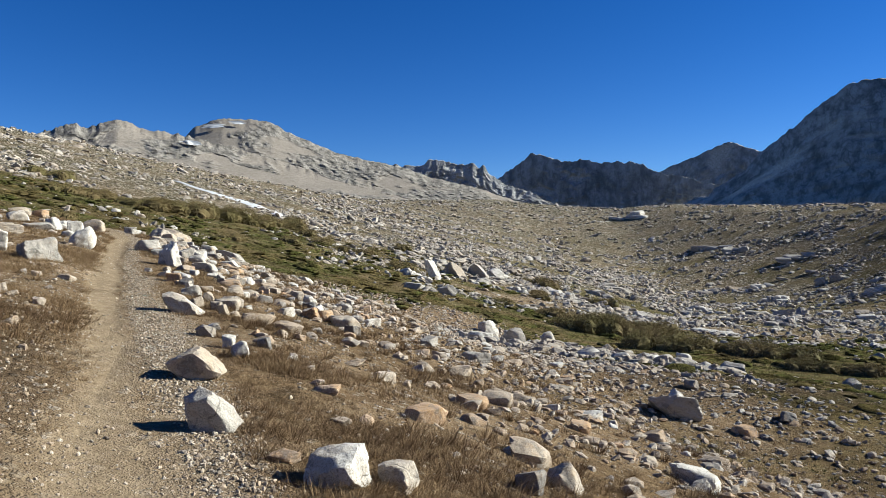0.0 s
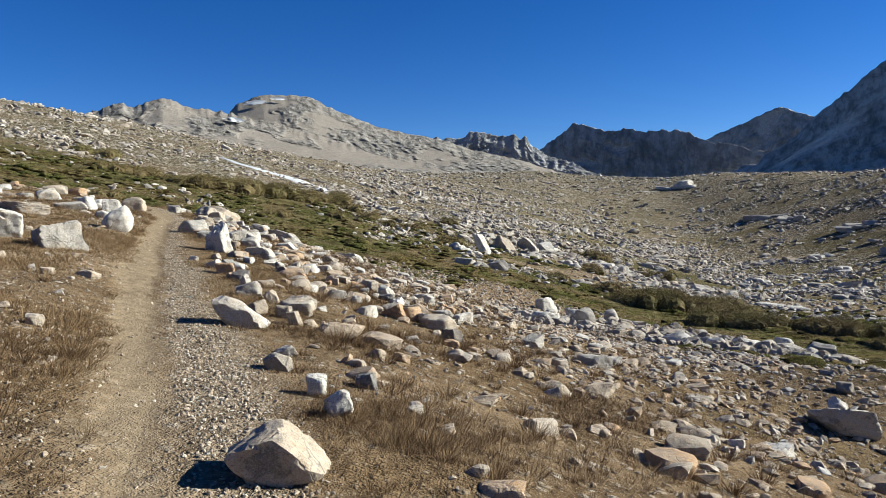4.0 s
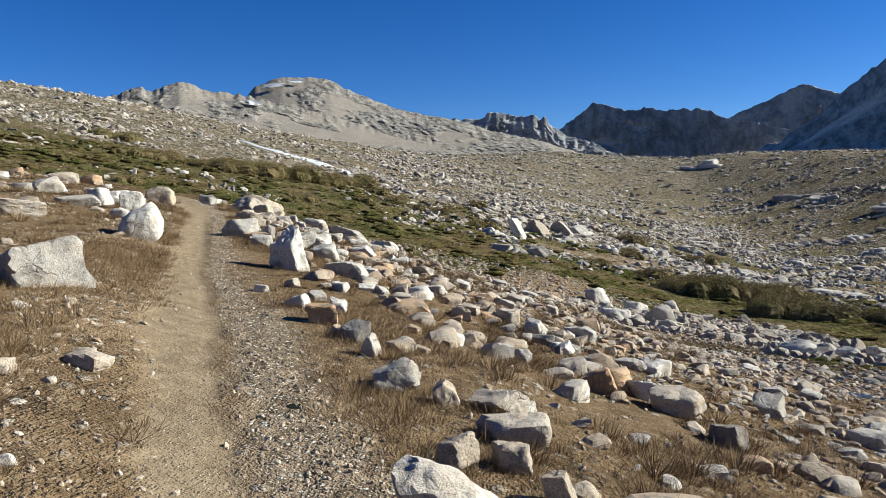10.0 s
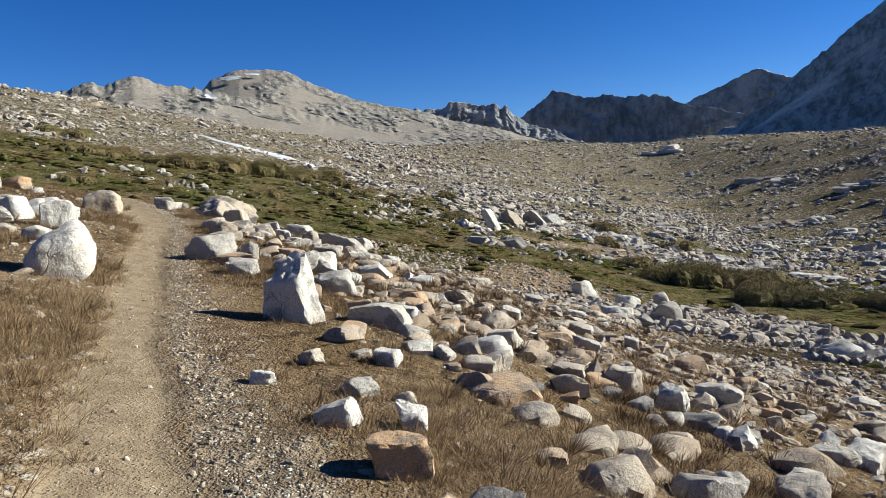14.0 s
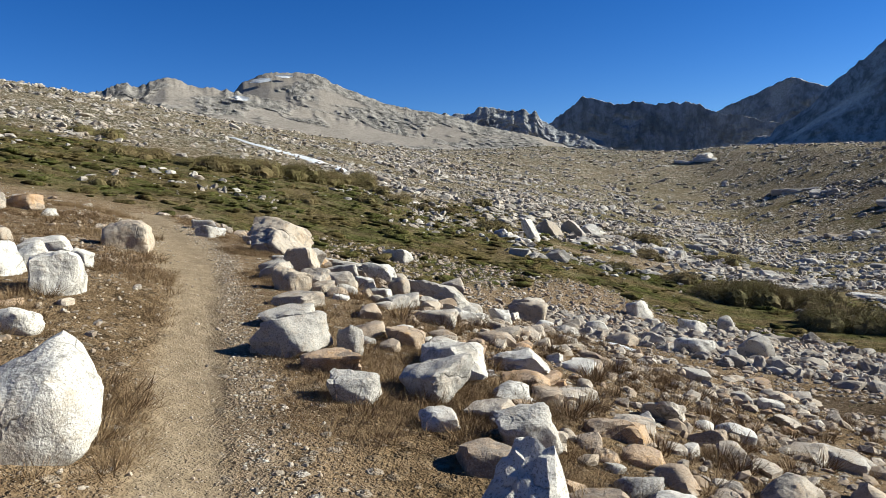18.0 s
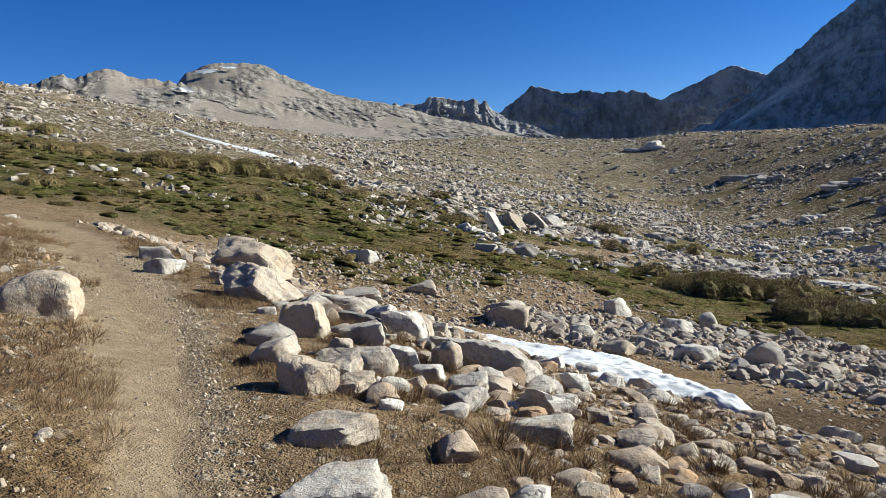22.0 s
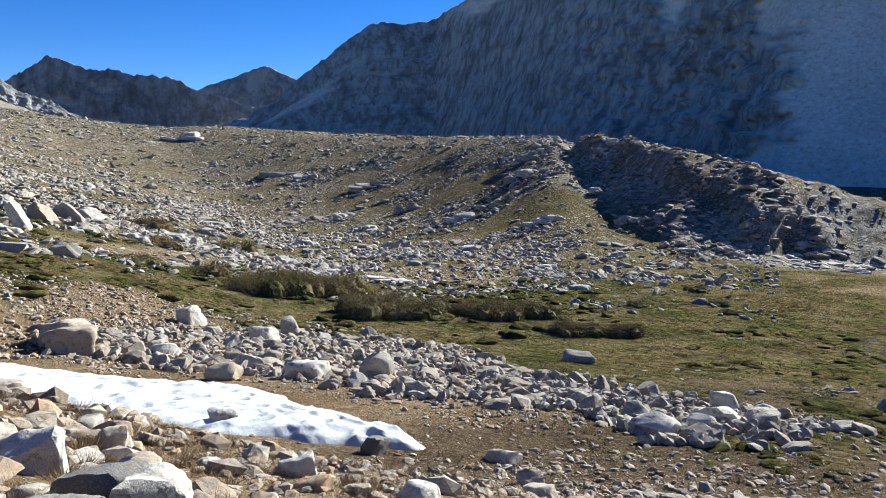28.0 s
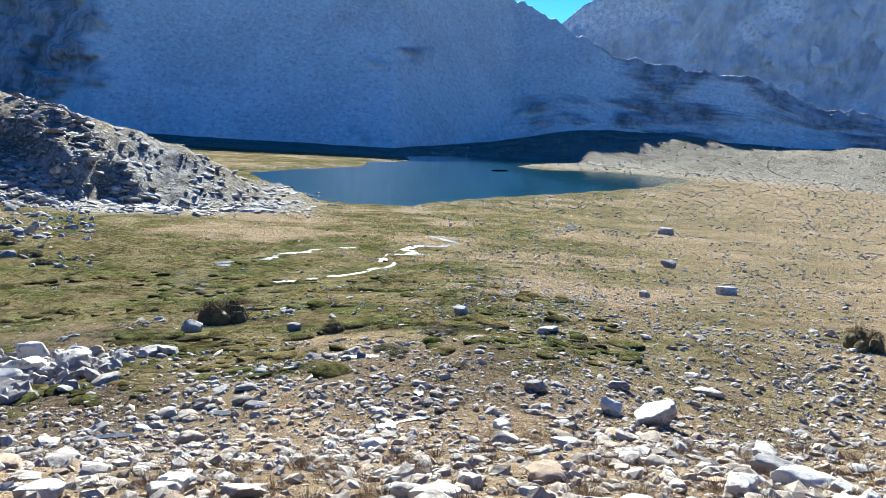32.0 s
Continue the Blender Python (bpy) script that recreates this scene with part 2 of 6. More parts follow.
def ground_material():
    m, t, b = shader("mountain_soil", 1.0)
    b.inputs["Specular IOR Level"].default_value = 0.0
    p = where(t)

    def share(name):
        a = t.nodes.new("ShaderNodeAttribute")
        a.attribute_name = name
        return a.outputs["Fac"]
    huge, big, mid = speck(t, p, 0.16, 5), speck(t, p, 1.1, 6), speck(t, p, 7, 6)
    clods, turf = speck(t, p, 2.6, 7, 0.72), speck(t, p, 0.33, 6, 0.66)
    fine, dust = speck(t, p, 42, 4, 0.7), speck(t, p, 160, 2, 0.8)

    def pebbles(size, low, share_of, under, tones):
        """Small stones lying in the surface below: cells of one tone each, with gaps."""
        cells = node(t, "ShaderNodeTexVoronoi", Scale=size)
        t.links.new(p, cells.inputs["Vector"])
        luck = node(t, "ShaderNodeSeparateColor")
        t.links.new(cells.outputs["Color"], luck.inputs["Color"])
        tone = ramp(t, luck.outputs["Green"], [(i / (len(tones) - 1), c) for i, c in enumerate(tones)])
        pick = calc(t, "MULTIPLY", band(t, luck.outputs["Red"], low, low + 0.05), band(t, cells.outputs["Distance"], 0.44, 0.34))
        return mix(t, calc(t, "MULTIPLY", pick, share_of), under, tone), calc(t, "MULTIPLY", pick, calc(t, "SUBTRACT", 0.6, cells.outputs["Distance"]))

    small = [(0.102, 0.073, 0.045), (0.282, 0.203, 0.128), (0.187, 0.134, 0.083), (0.443, 0.365, 0.271)]
    rocky = [(0.145, 0.122, 0.098), (0.324, 0.268, 0.196), (0.400, 0.341, 0.264), (0.546, 0.495, 0.415)]
    soil = mix(t, band(t, big, 0.35, 0.65), (0.140, 0.091, 0.049), (0.268, 0.184, 0.104))
    soil = mix(t, band(t, mid, 0.48, 0.68), soil, (0.290, 0.210, 0.127))
    # hollows between clods darkened in colour, in place of their shade
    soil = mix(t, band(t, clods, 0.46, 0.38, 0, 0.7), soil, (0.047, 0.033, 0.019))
    soil, bump_k = pebbles(9, 0.62, 0.95, soil, rocky)
    soil, bump_a = pebbles(34, 0.45, 0.9, soil, small)
    soil, bump_b = pebbles(75, 0.35, 0.85, soil, small)
    soil = mix(t, band(t, fine, 0.52, 0.66, 0, 0.5), soil, (0.077, 0.050, 0.030))
    trail = mix(t, band(t, mid, 0.35, 0.7), (0.213, 0.158, 0.098), (0.296, 0.227, 0.145))
    trail, bump_c = pebbles(62, 0.5, 0.9, trail, [(0.111, 0.081, 0.052), (0.341, 0.268, 0.189), (0.187, 0.142, 0.094), (0.512, 0.439, 0.339)])
    trail = mix(t, band(t, dust, 0.5, 0.65, 0, 0.35), trail, (0.205, 0.147, 0.086))
    dry = mix(t, band(t, mid, 0.35, 0.65), (0.078, 0.050, 0.025), (0.182, 0.121, 0.063))
    dry = mix(t, band(t, fine, 0.48, 0.62, 0, 0.75), dry, (0.255, 0.178, 0.099))
    grit = mix(t, band(t, mid, 0.4, 0.62), (0.163, 0.121, 0.079), (0.305, 0.231, 0.154))
    grit, bump_i = pebbles(48, 0.40, 0.95, grit, [(0.096, 0.075, 0.056), (0.426, 0.355, 0.265), (0.214, 0.168, 0.117), (0.600, 0.600, 0.500)])
    grit, bump_j = pebbles(26, 0.68, 0.95, grit, [(0.150, 0.116, 0.085), (0.490, 0.416, 0.321), (0.600, 0.600, 0.519)])
    # the same hollow shade painted into the dry ground
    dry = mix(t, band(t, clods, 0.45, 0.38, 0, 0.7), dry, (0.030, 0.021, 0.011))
    dry, bump_d = pebbles(22, 0.80, 0.9, dry, small)
    green = ramp(t, turf, [(0.34, (0.098, 0.076, 0.042)), (0.43, (0.059, 0.059, 0.021)), (0.50, (0.074, 0.081, 0.023)), (0.56, (0.111, 0.106, 0.040)), (0.64, (0.183, 0.150, 0.079))])
    green = mix(t, band(t, huge, 0.47, 0.57, 0, 0.7), green, (0.120, 0.081, 0.039))
    green = mix(t, band(t, speck(t, p, 0.55, 5, 0.7), 0.50, 0.62, 0, 0.6), green, (0.140, 0.104, 0.046))
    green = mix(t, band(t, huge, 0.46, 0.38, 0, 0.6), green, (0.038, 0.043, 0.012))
    # low clods go near black: shade of the turf hollows, put into colour
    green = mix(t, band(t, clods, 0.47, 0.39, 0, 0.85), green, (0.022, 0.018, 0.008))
    green = mix(t, band(t, clods, 0.56, 0.66, 0, 0.6), green, (0.154, 0.130, 0.052))
    green = mix(t, band(t, mid, 0.48, 0.62, 0, 0.6), green, (0.085, 0.079, 0.024))
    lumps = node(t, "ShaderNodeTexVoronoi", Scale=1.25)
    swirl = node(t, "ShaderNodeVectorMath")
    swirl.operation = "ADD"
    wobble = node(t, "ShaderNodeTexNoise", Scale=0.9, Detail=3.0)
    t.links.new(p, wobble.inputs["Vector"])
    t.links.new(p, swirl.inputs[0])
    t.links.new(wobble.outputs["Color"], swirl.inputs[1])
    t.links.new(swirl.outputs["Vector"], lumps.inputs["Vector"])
    # shade between hummocks is painted here, following the lump relief
    gap_shade = calc(t, "MULTIPLY", band(t, lumps.outputs["Distance"], 0.44, 0.66), band(t, speck(t, p, 0.22, 3), 0.42, 0.58))
    green = mix(t, calc(t, "MULTIPLY", gap_shade, 0.75), green, (0.026, 0.021, 0.009))
    stony = mix(t, band(t, speck(t, p, 0.10, 6, 0.65), 0.38, 0.62), (0.029, 0.029, 0.011), (0.083, 0.067, 0.037))
    stony = mix(t, band(t, speck(t, p, 0.9, 6, 0.7), 0.54, 0.64, 0, 0.6), stony, (0.115, 0.092, 0.055))
    # dark patches imitate shaded hollows among the stones, colour only
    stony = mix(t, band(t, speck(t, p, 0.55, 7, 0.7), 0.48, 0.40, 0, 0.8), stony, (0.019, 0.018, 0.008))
    stony, bump_l = pebbles(3.4, 0.40, 0.9, stony, rocky)
    stony, bump_e = pebbles(1.6, 0.34, 0.95, stony, rocky)
    stony, bump_f = pebbles(0.7, 0.52, 0.95, stony, rocky)
    mud = mix(t, band(t, mid, 0.4, 0.6), (0.051, 0.037, 0.024), (0.106, 0.077, 0.052))
    mud, bump_g = pebbles(14, 0.7, 0.8, mud, small)
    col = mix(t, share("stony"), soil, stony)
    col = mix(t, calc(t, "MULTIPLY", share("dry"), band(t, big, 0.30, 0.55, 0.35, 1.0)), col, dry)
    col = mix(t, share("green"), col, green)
    col = mix(t, share("grit"), col, grit)
    col = mix(t, share("mud"), col, mud)
    slabs = ramp(t, speck(t, p, 0.5, 9, 0.72), [(0.36, (0.085, 0.073, 0.056)), (0.46, (0.230, 0.203, 0.166)), (0.58, (0.392, 0.357, 0.302)), (0.68, (0.512, 0.462, 0.392))])
    col = mix(t, share("bedrock"), col, slabs)
    col = mix(t, share("trail"), col, trail)
    t.links.new(col, b.inputs["Base Color"])
    calm = calc(t, "SUBTRACT", 1.0, share("trail"))
    h = calc(t, "ADD", calc(t, "MULTIPLY", fine, 0.5), calc(t, "MULTIPLY", big, 3.0))
    for bump, amount in ((calc(t, "SUBTRACT", mid, 0.5), 1.2), (bump_a, 0.9), (bump_b, 0.45), (bump_d, 1.0), (bump_k, 1.6), (clods, 2.2), (bump_i, 0.7), (bump_j, 1.1)):
        h = calc(t, "ADD", h, calc(t, "MULTIPLY", calc(t, "MULTIPLY", bump, calm), amount))
    h = calc(t, "ADD", h, calc(t, "MULTIPLY", bump_c, 0.55))
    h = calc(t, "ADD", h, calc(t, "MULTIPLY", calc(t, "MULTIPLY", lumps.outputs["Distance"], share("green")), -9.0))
    h = calc(t, "ADD", h, calc(t, "MULTIPLY", calc(t, "ADD", calc(t, "MULTIPLY", bump_e, 9.0), calc(t, "MULTIPLY", bump_f, 22.0)), share("stony")))
    relief(t, b, h, 1.0, 0.045)
    return m


ground_mat = ground_material()


def plant(name, tones, rough=0.75, thin=0.25):
    m, t, b = shader(name, rough)
    luck = t.nodes.new("ShaderNodeNewGeometry").outputs["Random Per Island"]
    col = ramp(t, luck, [(i / (len(tones) - 1), c) for i, c in enumerate(tones)])
    col = mix(t, band(t, speck(t, where(t), 1.3, 3), 0.35, 0.65, 0, 0.5), col, tones[0])
    col = mix(t, band(t, speck(t, where(t), 0.22, 3), 0.42, 0.62, 0, 0.6), col, tones[min(2, len(tones) - 1)])
    t.links.new(col, b.inputs["Base Color"])
    b.inputs["Specular IOR Level"].default_value = 0.05
    b.inputs["Subsurface Weight"].default_value = 0.0
    return m


dry_grass = plant("dry_grass", [(0.082, 0.050, 0.026), (0.165, 0.105, 0.052), (0.29, 0.20, 0.108), (0.115, 0.068, 0.034), (0.22, 0.148, 0.076), (0.06, 0.038, 0.021)])
green_grass = plant("meadow_grass", [(0.048, 0.050, 0.014), (0.088, 0.088, 0.025), (0.150, 0.122, 0.052), (0.066, 0.070, 0.018)])
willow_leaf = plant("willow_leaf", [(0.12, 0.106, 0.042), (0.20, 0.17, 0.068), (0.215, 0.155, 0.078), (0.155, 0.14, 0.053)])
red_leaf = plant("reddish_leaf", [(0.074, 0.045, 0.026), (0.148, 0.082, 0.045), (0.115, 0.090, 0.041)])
# willow leaf tones dimmed: the shade inside the crowns is in this colour
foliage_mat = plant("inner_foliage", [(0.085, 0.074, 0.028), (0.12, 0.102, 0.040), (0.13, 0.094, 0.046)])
twig_mat = plant("twig_bark", [(0.074, 0.053, 0.037), (0.131, 0.098, 0.070)])


def snow_material():
    m, t, b = shader("old_snow", 0.7)
    p = where(t)
    col = mix(t, band(t, speck(t, p, 1.4, 5), 0.45, 0.75), (0.50, 0.51, 0.52), (0.40, 0.395, 0.38))
    t.links.new(col, b.inputs["Base Color"])
    relief(t, b, speck(t, p, 9, 4), 0.35, 0.05)
    return m


snow_mat = snow_material()


def water_material(name, colour, ripple, rough=0.08, wave=0.12):
    m, t, b = shader(name, rough)
    b.inputs["Base Color"].default_value = (*colour, 1)
    b.inputs["Specular IOR Level"].default_value = 0.5
    b.inputs["IOR"].default_value = 1.33
    relief(t, b, speck(t, where(t), ripple, 3), wave, 0.05)
    return m


lake_mat = water_material("lake_water", (0.004, 0.032, 0.036), 0.9, 0.07, 0.25)
brook_mat = water_material("brook_water", (0.06, 0.062, 0.06), 3.0, 0.2, 0.7)

# ---- the lie of the land (plain numbers, all in metres) ----
LAKE_Z = -17.0
HUB = (-8.8, 20.0)          # the bend of the trail, about which the far land is described


def lattice(ix, iy, seed):
    h = (ix.astype(np.int64) * 374761393 + iy.astype(np.int64) * 668265263 + seed * 974711) & 0xFFFFFFFF
    h = ((h ^ (h >> 13)) * 1274126177) & 0xFFFFFFFF
    return ((h ^ (h >> 16)) & 0xFFFF) / 65535.0


def grain(x, y, seed=0):
    """Smooth value noise, -1 to 1."""
    x, y = np.asarray(x, float), np.asarray(y, float)
    ix, iy = np.floor(x), np.floor(y)
    fx, fy = x - ix, y - iy
    fx, fy = fx * fx * (3 - 2 * fx), fy * fy * (3 - 2 * fy)
    a, b = lattice(ix, iy, seed), lattice(ix + 1, iy, seed)
    c, d = lattice(ix, iy + 1, seed), lattice(ix + 1, iy + 1, seed)
    return 2 * ((a * (1 - fx) + b * fx) * (1 - fy) + (c * (1 - fx) + d * fx) * fy) - 1


def fbm(x, y, octaves=4, seed=0, gain=0.5):
    total, size, norm = 0.0, 1.0, 0.0
    for k in range(octaves):
        total = total + size * grain(x * 2.03 ** k + 17.3 * k, y * 2.03 ** k - 9.1 * k, seed + k)
        norm += size
        size *= gain
    return total / norm


def ridged(x, y, octaves=4, seed=0):
    total, size, norm = 0.0, 1.0, 0.0
    for k in range(octaves):
        total = total + size * (1 - 2 * np.abs(grain(x * 2.1 ** k, y * 2.1 ** k, seed + k)))
        norm += size
        size *= 0.5
    return total / norm


def ease(v, a, b):
    q = np.clip((v - a) / (b - a), 0, 1)
    return q * q * (3 - 2 * q)


def along(nodes, v):
    """A profile given by a few nodes (position, value)."""
    nodes = sorted(nodes)
    return np.interp(v, [p[0] for p in nodes], [p[1] for p in nodes])


def slope_frame(x, y):
    """Metres up the valley side, and down across it to the right."""
    s = -0.4 * x + 0.916 * y
    n = 0.916 * x + 0.4 * y
    return s, n - (0.10 * np.sin(s * 0.33) - 2.4 * ease(s, 22, 42) - 0.10 * np.maximum(s - 42, 0) + 0.05)


def trail_frame(x, y):
    """Metres along the trail from its start, and across it to the right."""
    s = -0.4 * x + 0.916 * y
    n = 0.916 * x + 0.4 * y
    return s, n - (0.10 * np.sin(s * 0.33) - 2.4 * ease(s, 24, 46) - 0.10 * np.maximum(s - 46, 0) + 0.05)


def bearing(x, y):
    dx, dy = x - HUB[0], y - HUB[1]
    return np.degrees(np.arctan2(-dx, dy)), np.hypot(dx, dy)


SHORE = [(271, 104), (210, 73), (181, 54), (183, 35), (221, 15), (273, -20), (324, -58), (408, -100), (473, -126), (516, -93),
         (485, -47), (480, -22), (522, -18), (600, -50), (690, -82), (715, -50), (655, 20), (556, 66), (470, 60), (422, 78), (360, 80), (315, 90)]


def shoreline(steps=6):
    """The lake's outline, rounded between its corners."""
    q, out = np.array(SHORE, float), []
    for k in range(len(q)):
        a, b, c, d = (q[(k + j) % len(q)] for j in (-1, 0, 1, 2))
        for u in np.arange(steps) / steps:
            out.append(0.5 * (2 * b + (c - a) * u + (2 * a - 5 * b + 4 * c - d) * u ** 2 + (3 * b - a - 3 * c + d) * u ** 3))
    return np.array(out)


def lake_reach(x, y):
    """Under 1 inside the lake's shore; 0.01 for each metre."""
    x, y = np.asarray(x, float), np.asarray(y, float)
    out = np.full(x.shape, 9.0)
    close = (x > 120) & (x < 830) & (y > -250) & (y < 220)
    px, py = x[close], y[close]
    px, py = px + 5 * fbm(px / 26, py / 26, 3, 71), py + 5 * fbm(px / 26, py / 26, 3, 72)
    best, inside = np.full(px.shape, 1e9), np.zeros(px.shape, bool)
    ring = shoreline(2)
    for (ax, ay), (bx, by) in zip(ring, np.roll(ring, -1, 0)):
        ex, ey = bx - ax, by - ay
        u = np.clip(((px - ax) * ex + (py - ay) * ey) / (ex * ex + ey * ey), 0, 1)
        best = np.minimum(best, np.hypot(px - ax - u * ex, py - ay - u * ey))
        if ay != by:
            inside ^= ((ay > py) != (by > py)) & (px < (bx - ax) * (py - ay) / (by - ay) + ax)
    out[close] = 1 + np.where(inside, -best, best) / 100
    return out


CREST = [(60, 6.0), (38, 6.4), (32.4, 6.8), (27.3, 6.6), (22.4, 5.8), (16.5, 5.0), (10.2, 4.3), (4.8, 3.6), (-0.7, 3.5),
         (-5.5, 3.4), (-9.7, 2.9), (-15.5, 2.4), (-20, 2.6), (-28, 2.0), (-37, 1.9), (-45.5, 2.0), (-46.8, 1.3), (-49.9, -1.3), (-55, -4.2), (-61, -6.5), (-66, -7.0), (-75, -7.6)]
REACH = [(-10, 690), (-20, 600), (-30, 455), (-38, 345), (-44, 285), (-47, 270), (-50, 268), (-55, 275), (-61, 265), (-70, 250)]
KNOLL = [(-40, -6), (-45.5, -3.0), (-46.6, 0.6), (-47.4, 2.1), (-48.9, 2.4), (-54.8, 1.1), (-58.4, 0.4), (-62.7, -0.7), (-66.5, -1.7), (-68.5, -2.4), (-71.3, -3.3), (-73.3, -4.1), (-76.4, -5.5), (-80, -7)]


def land(x, y):
    x, y = np.asarray(x, float), np.asarray(y, float)
    s, n = slope_frame(x, y)
    az, r = bearing(x, y)
    rise = 0.080 * np.minimum(s, 22) + 0.95 * ease(s, 20, 35) - 1.0 * ease(s, 46, 75)
    left = 0.16 * np.clip(-n, 0, 8) + 0.10 * np.maximum(-n - 8, 0) + 0.10 * ease(-n, 0.35, 1.2)
    right = -0.16 * np.clip(n, 0, 1.4) - (0.335 + 0.085 * ease(s, 23, 29) * (1 - ease(s, 42, 52))) * np.maximum(n - 1.4, 0) - 0.20 * np.maximum(n - 7.8, 0)
    hillside = rise + np.minimum(left, 4 + 0.08 * np.maximum(-n, 0)) + right
    beyond = -4.0 - 0.26 * x + 0.055 * (y - 93)
    meadow = -1.6 - 0.13 * (x - 2) - 0.12 * np.maximum(y - 19, 0) - 1.6 * ease(19 - y, 0, 12) * (1 - ease(x, 3, 15))
    floor = np.maximum(-16.7, -13.5 - 0.055 * (r - 137)) + 0.02 * np.maximum(r - 620, 0)
    k = 0.55
    parts = [hillside, beyond, np.minimum(meadow, 6), floor]
    top = np.maximum.reduce(parts)
    z = top + k * np.log(sum(np.exp(np.maximum((p - top) / k, -40)) for p in parts)) - 0.02
    # the far side climbs to a broad crest under the peaks
    cone = 3.3 + r * np.tan(np.radians(along(CREST, az)))
    cone = np.where(r > 760, np.minimum(cone, 3.3 + 760 * np.tan(np.radians(along(CREST, az))) - 0.15 * (r - 760)), cone)
    cone = np.maximum(cone, floor)
    end = along(REACH, az)
    w = ease(r, 0.36 * end, end) * ease(az, -74, -62)
    z = z * (1 - w) + cone * w
    # the rocky knoll above the lake
    rc = along([(-40, 240), (-47, 246), (-51, 222), (-55, 195), (-62, 178), (-70, 182), (-84, 200)], az)
    zc = 3.3 + rc * np.tan(np.radians(along(KNOLL, az))) + 1.2 * fbm(az * 0.6, az * 0 + 3, 3, 31)
    side = np.where(r < rc, rc - r, 0.85 * (r - rc))
    gentle = along([(-46, 1), (-50, 7), (-55, 16), (-62, 27), (-70, 30), (-80, 20)], az) * (1 + 0.5 * fbm(az / 3, r / 30, 2, 8))
    over = np.maximum(side - gentle, 0)
    drop = np.where(r < rc, 0.30 * np.minimum(side, gentle) + 0.72 * np.minimum(over, 9) + 0.30 * np.maximum(over - 9, 0), 0.4 * side)
    knoll = zc - drop + 2.0 * ridged(x / 17, y / 17, 5, 5) * ease(side, 0, 8)
    knoll = np.where((az < -38) & (az > -90) & (r > 60) & (r < 330), knoll, -60)
    top = np.maximum(z, knoll)
    z = np.where(knoll > -50, top + 0.8 * np.log(np.exp((z - top) / 0.8) + np.exp(np.maximum((knoll - top) / 0.8, -40))), z)
    # the lake's bed
    reach = lake_reach(x, y)
    bed = LAKE_Z + np.clip((reach - 1) * 6, -4, 2.4)
    near = np.where((x > 60) & (r > 120), 1 - ease(reach, 1.04, 1.4), 0)
    z = z * (1 - near) + np.minimum(z, bed) * near
    # pale terraces between the lake and the mountain's foot
    bank = along([(-140, 26), (-119, 26), (-112, 22), (-106, 29), (-99, 30), (-95, 17), (-92, 8), (-88, 4), (-80, 2), (-70, 0)], az)
    z = z + bank * ease(r + 25 * fbm(az / 4, r / 90, 3, 73), 670, 890) * (1 + 0.12 * fbm(x / 40, y / 40, 3, 74))
    # roughness that grows with distance from the trail
    rough = ease(np.abs(n), 0.5, 3)
    z = z + rough * (0.10 * fbm(x / 1.6, y / 1.6, 4, 1) + 0.30 * fbm(x / 9, y / 9, 3, 2) * ease(np.abs(n), 2, 12))
    z = z + 0.9 * fbm(x / 38, y / 38, 3, 3) * ease(r, 60, 160) * (1 - near)
    z = np.where((reach > 1.0) & (reach < 3), np.maximum(z, LAKE_Z + np.minimum(0.12 + (reach - 1) * 4, 0.7)), z)
    z = z + 2.0 * ridged(x / 70, y / 70, 3, 4) * ease(r, 220, 500) * ease(az, -42, -30) * (1 - 0.8 * ease(r, 560, 700))
    z = z - 0.035 * np.exp(-(n / 0.28) ** 2) + 0.012 * fbm(x / 0.35, y / 0.35, 3, 6) * np.exp(-(n / 1.0) ** 2)
    return z

# ---- large structure ----
def sheet(name, verts, faces, material, smooth=True):
    me = bpy.data.meshes.new(name)
    verts = np.asarray(verts, np.float32)
    faces = np.asarray(faces, np.int32)
    k = faces.shape[1]
    me.vertices.add(len(verts))
    me.vertices.foreach_set("co", verts.ravel())
    me.loops.add(faces.size)
    me.loops.foreach_set("vertex_index", faces.ravel())
    me.polygons.add(len(faces))
    me.polygons.foreach_set("loop_start", np.arange(0, faces.size, k, dtype=np.int32))
    me.polygons.foreach_set("loop_total", np.full(len(faces), k, np.int32))
    me.polygons.foreach_set("use_smooth", np.full(len(faces), smooth, bool))
    me.update(calc_edges=True)
    me.materials.append(material)
    return new(name, me)


def grid_faces(rows, cols, closed=False):
    a = np.arange(rows * cols).reshape(rows, cols)
    b = np.roll(a, -1, 1) if closed else a[:, 1:]
    a = a if closed else a[:, :-1]
    return np.stack([a[:-1], b[:-1], b[1:], a[1:]], -1).reshape(-1, 4)


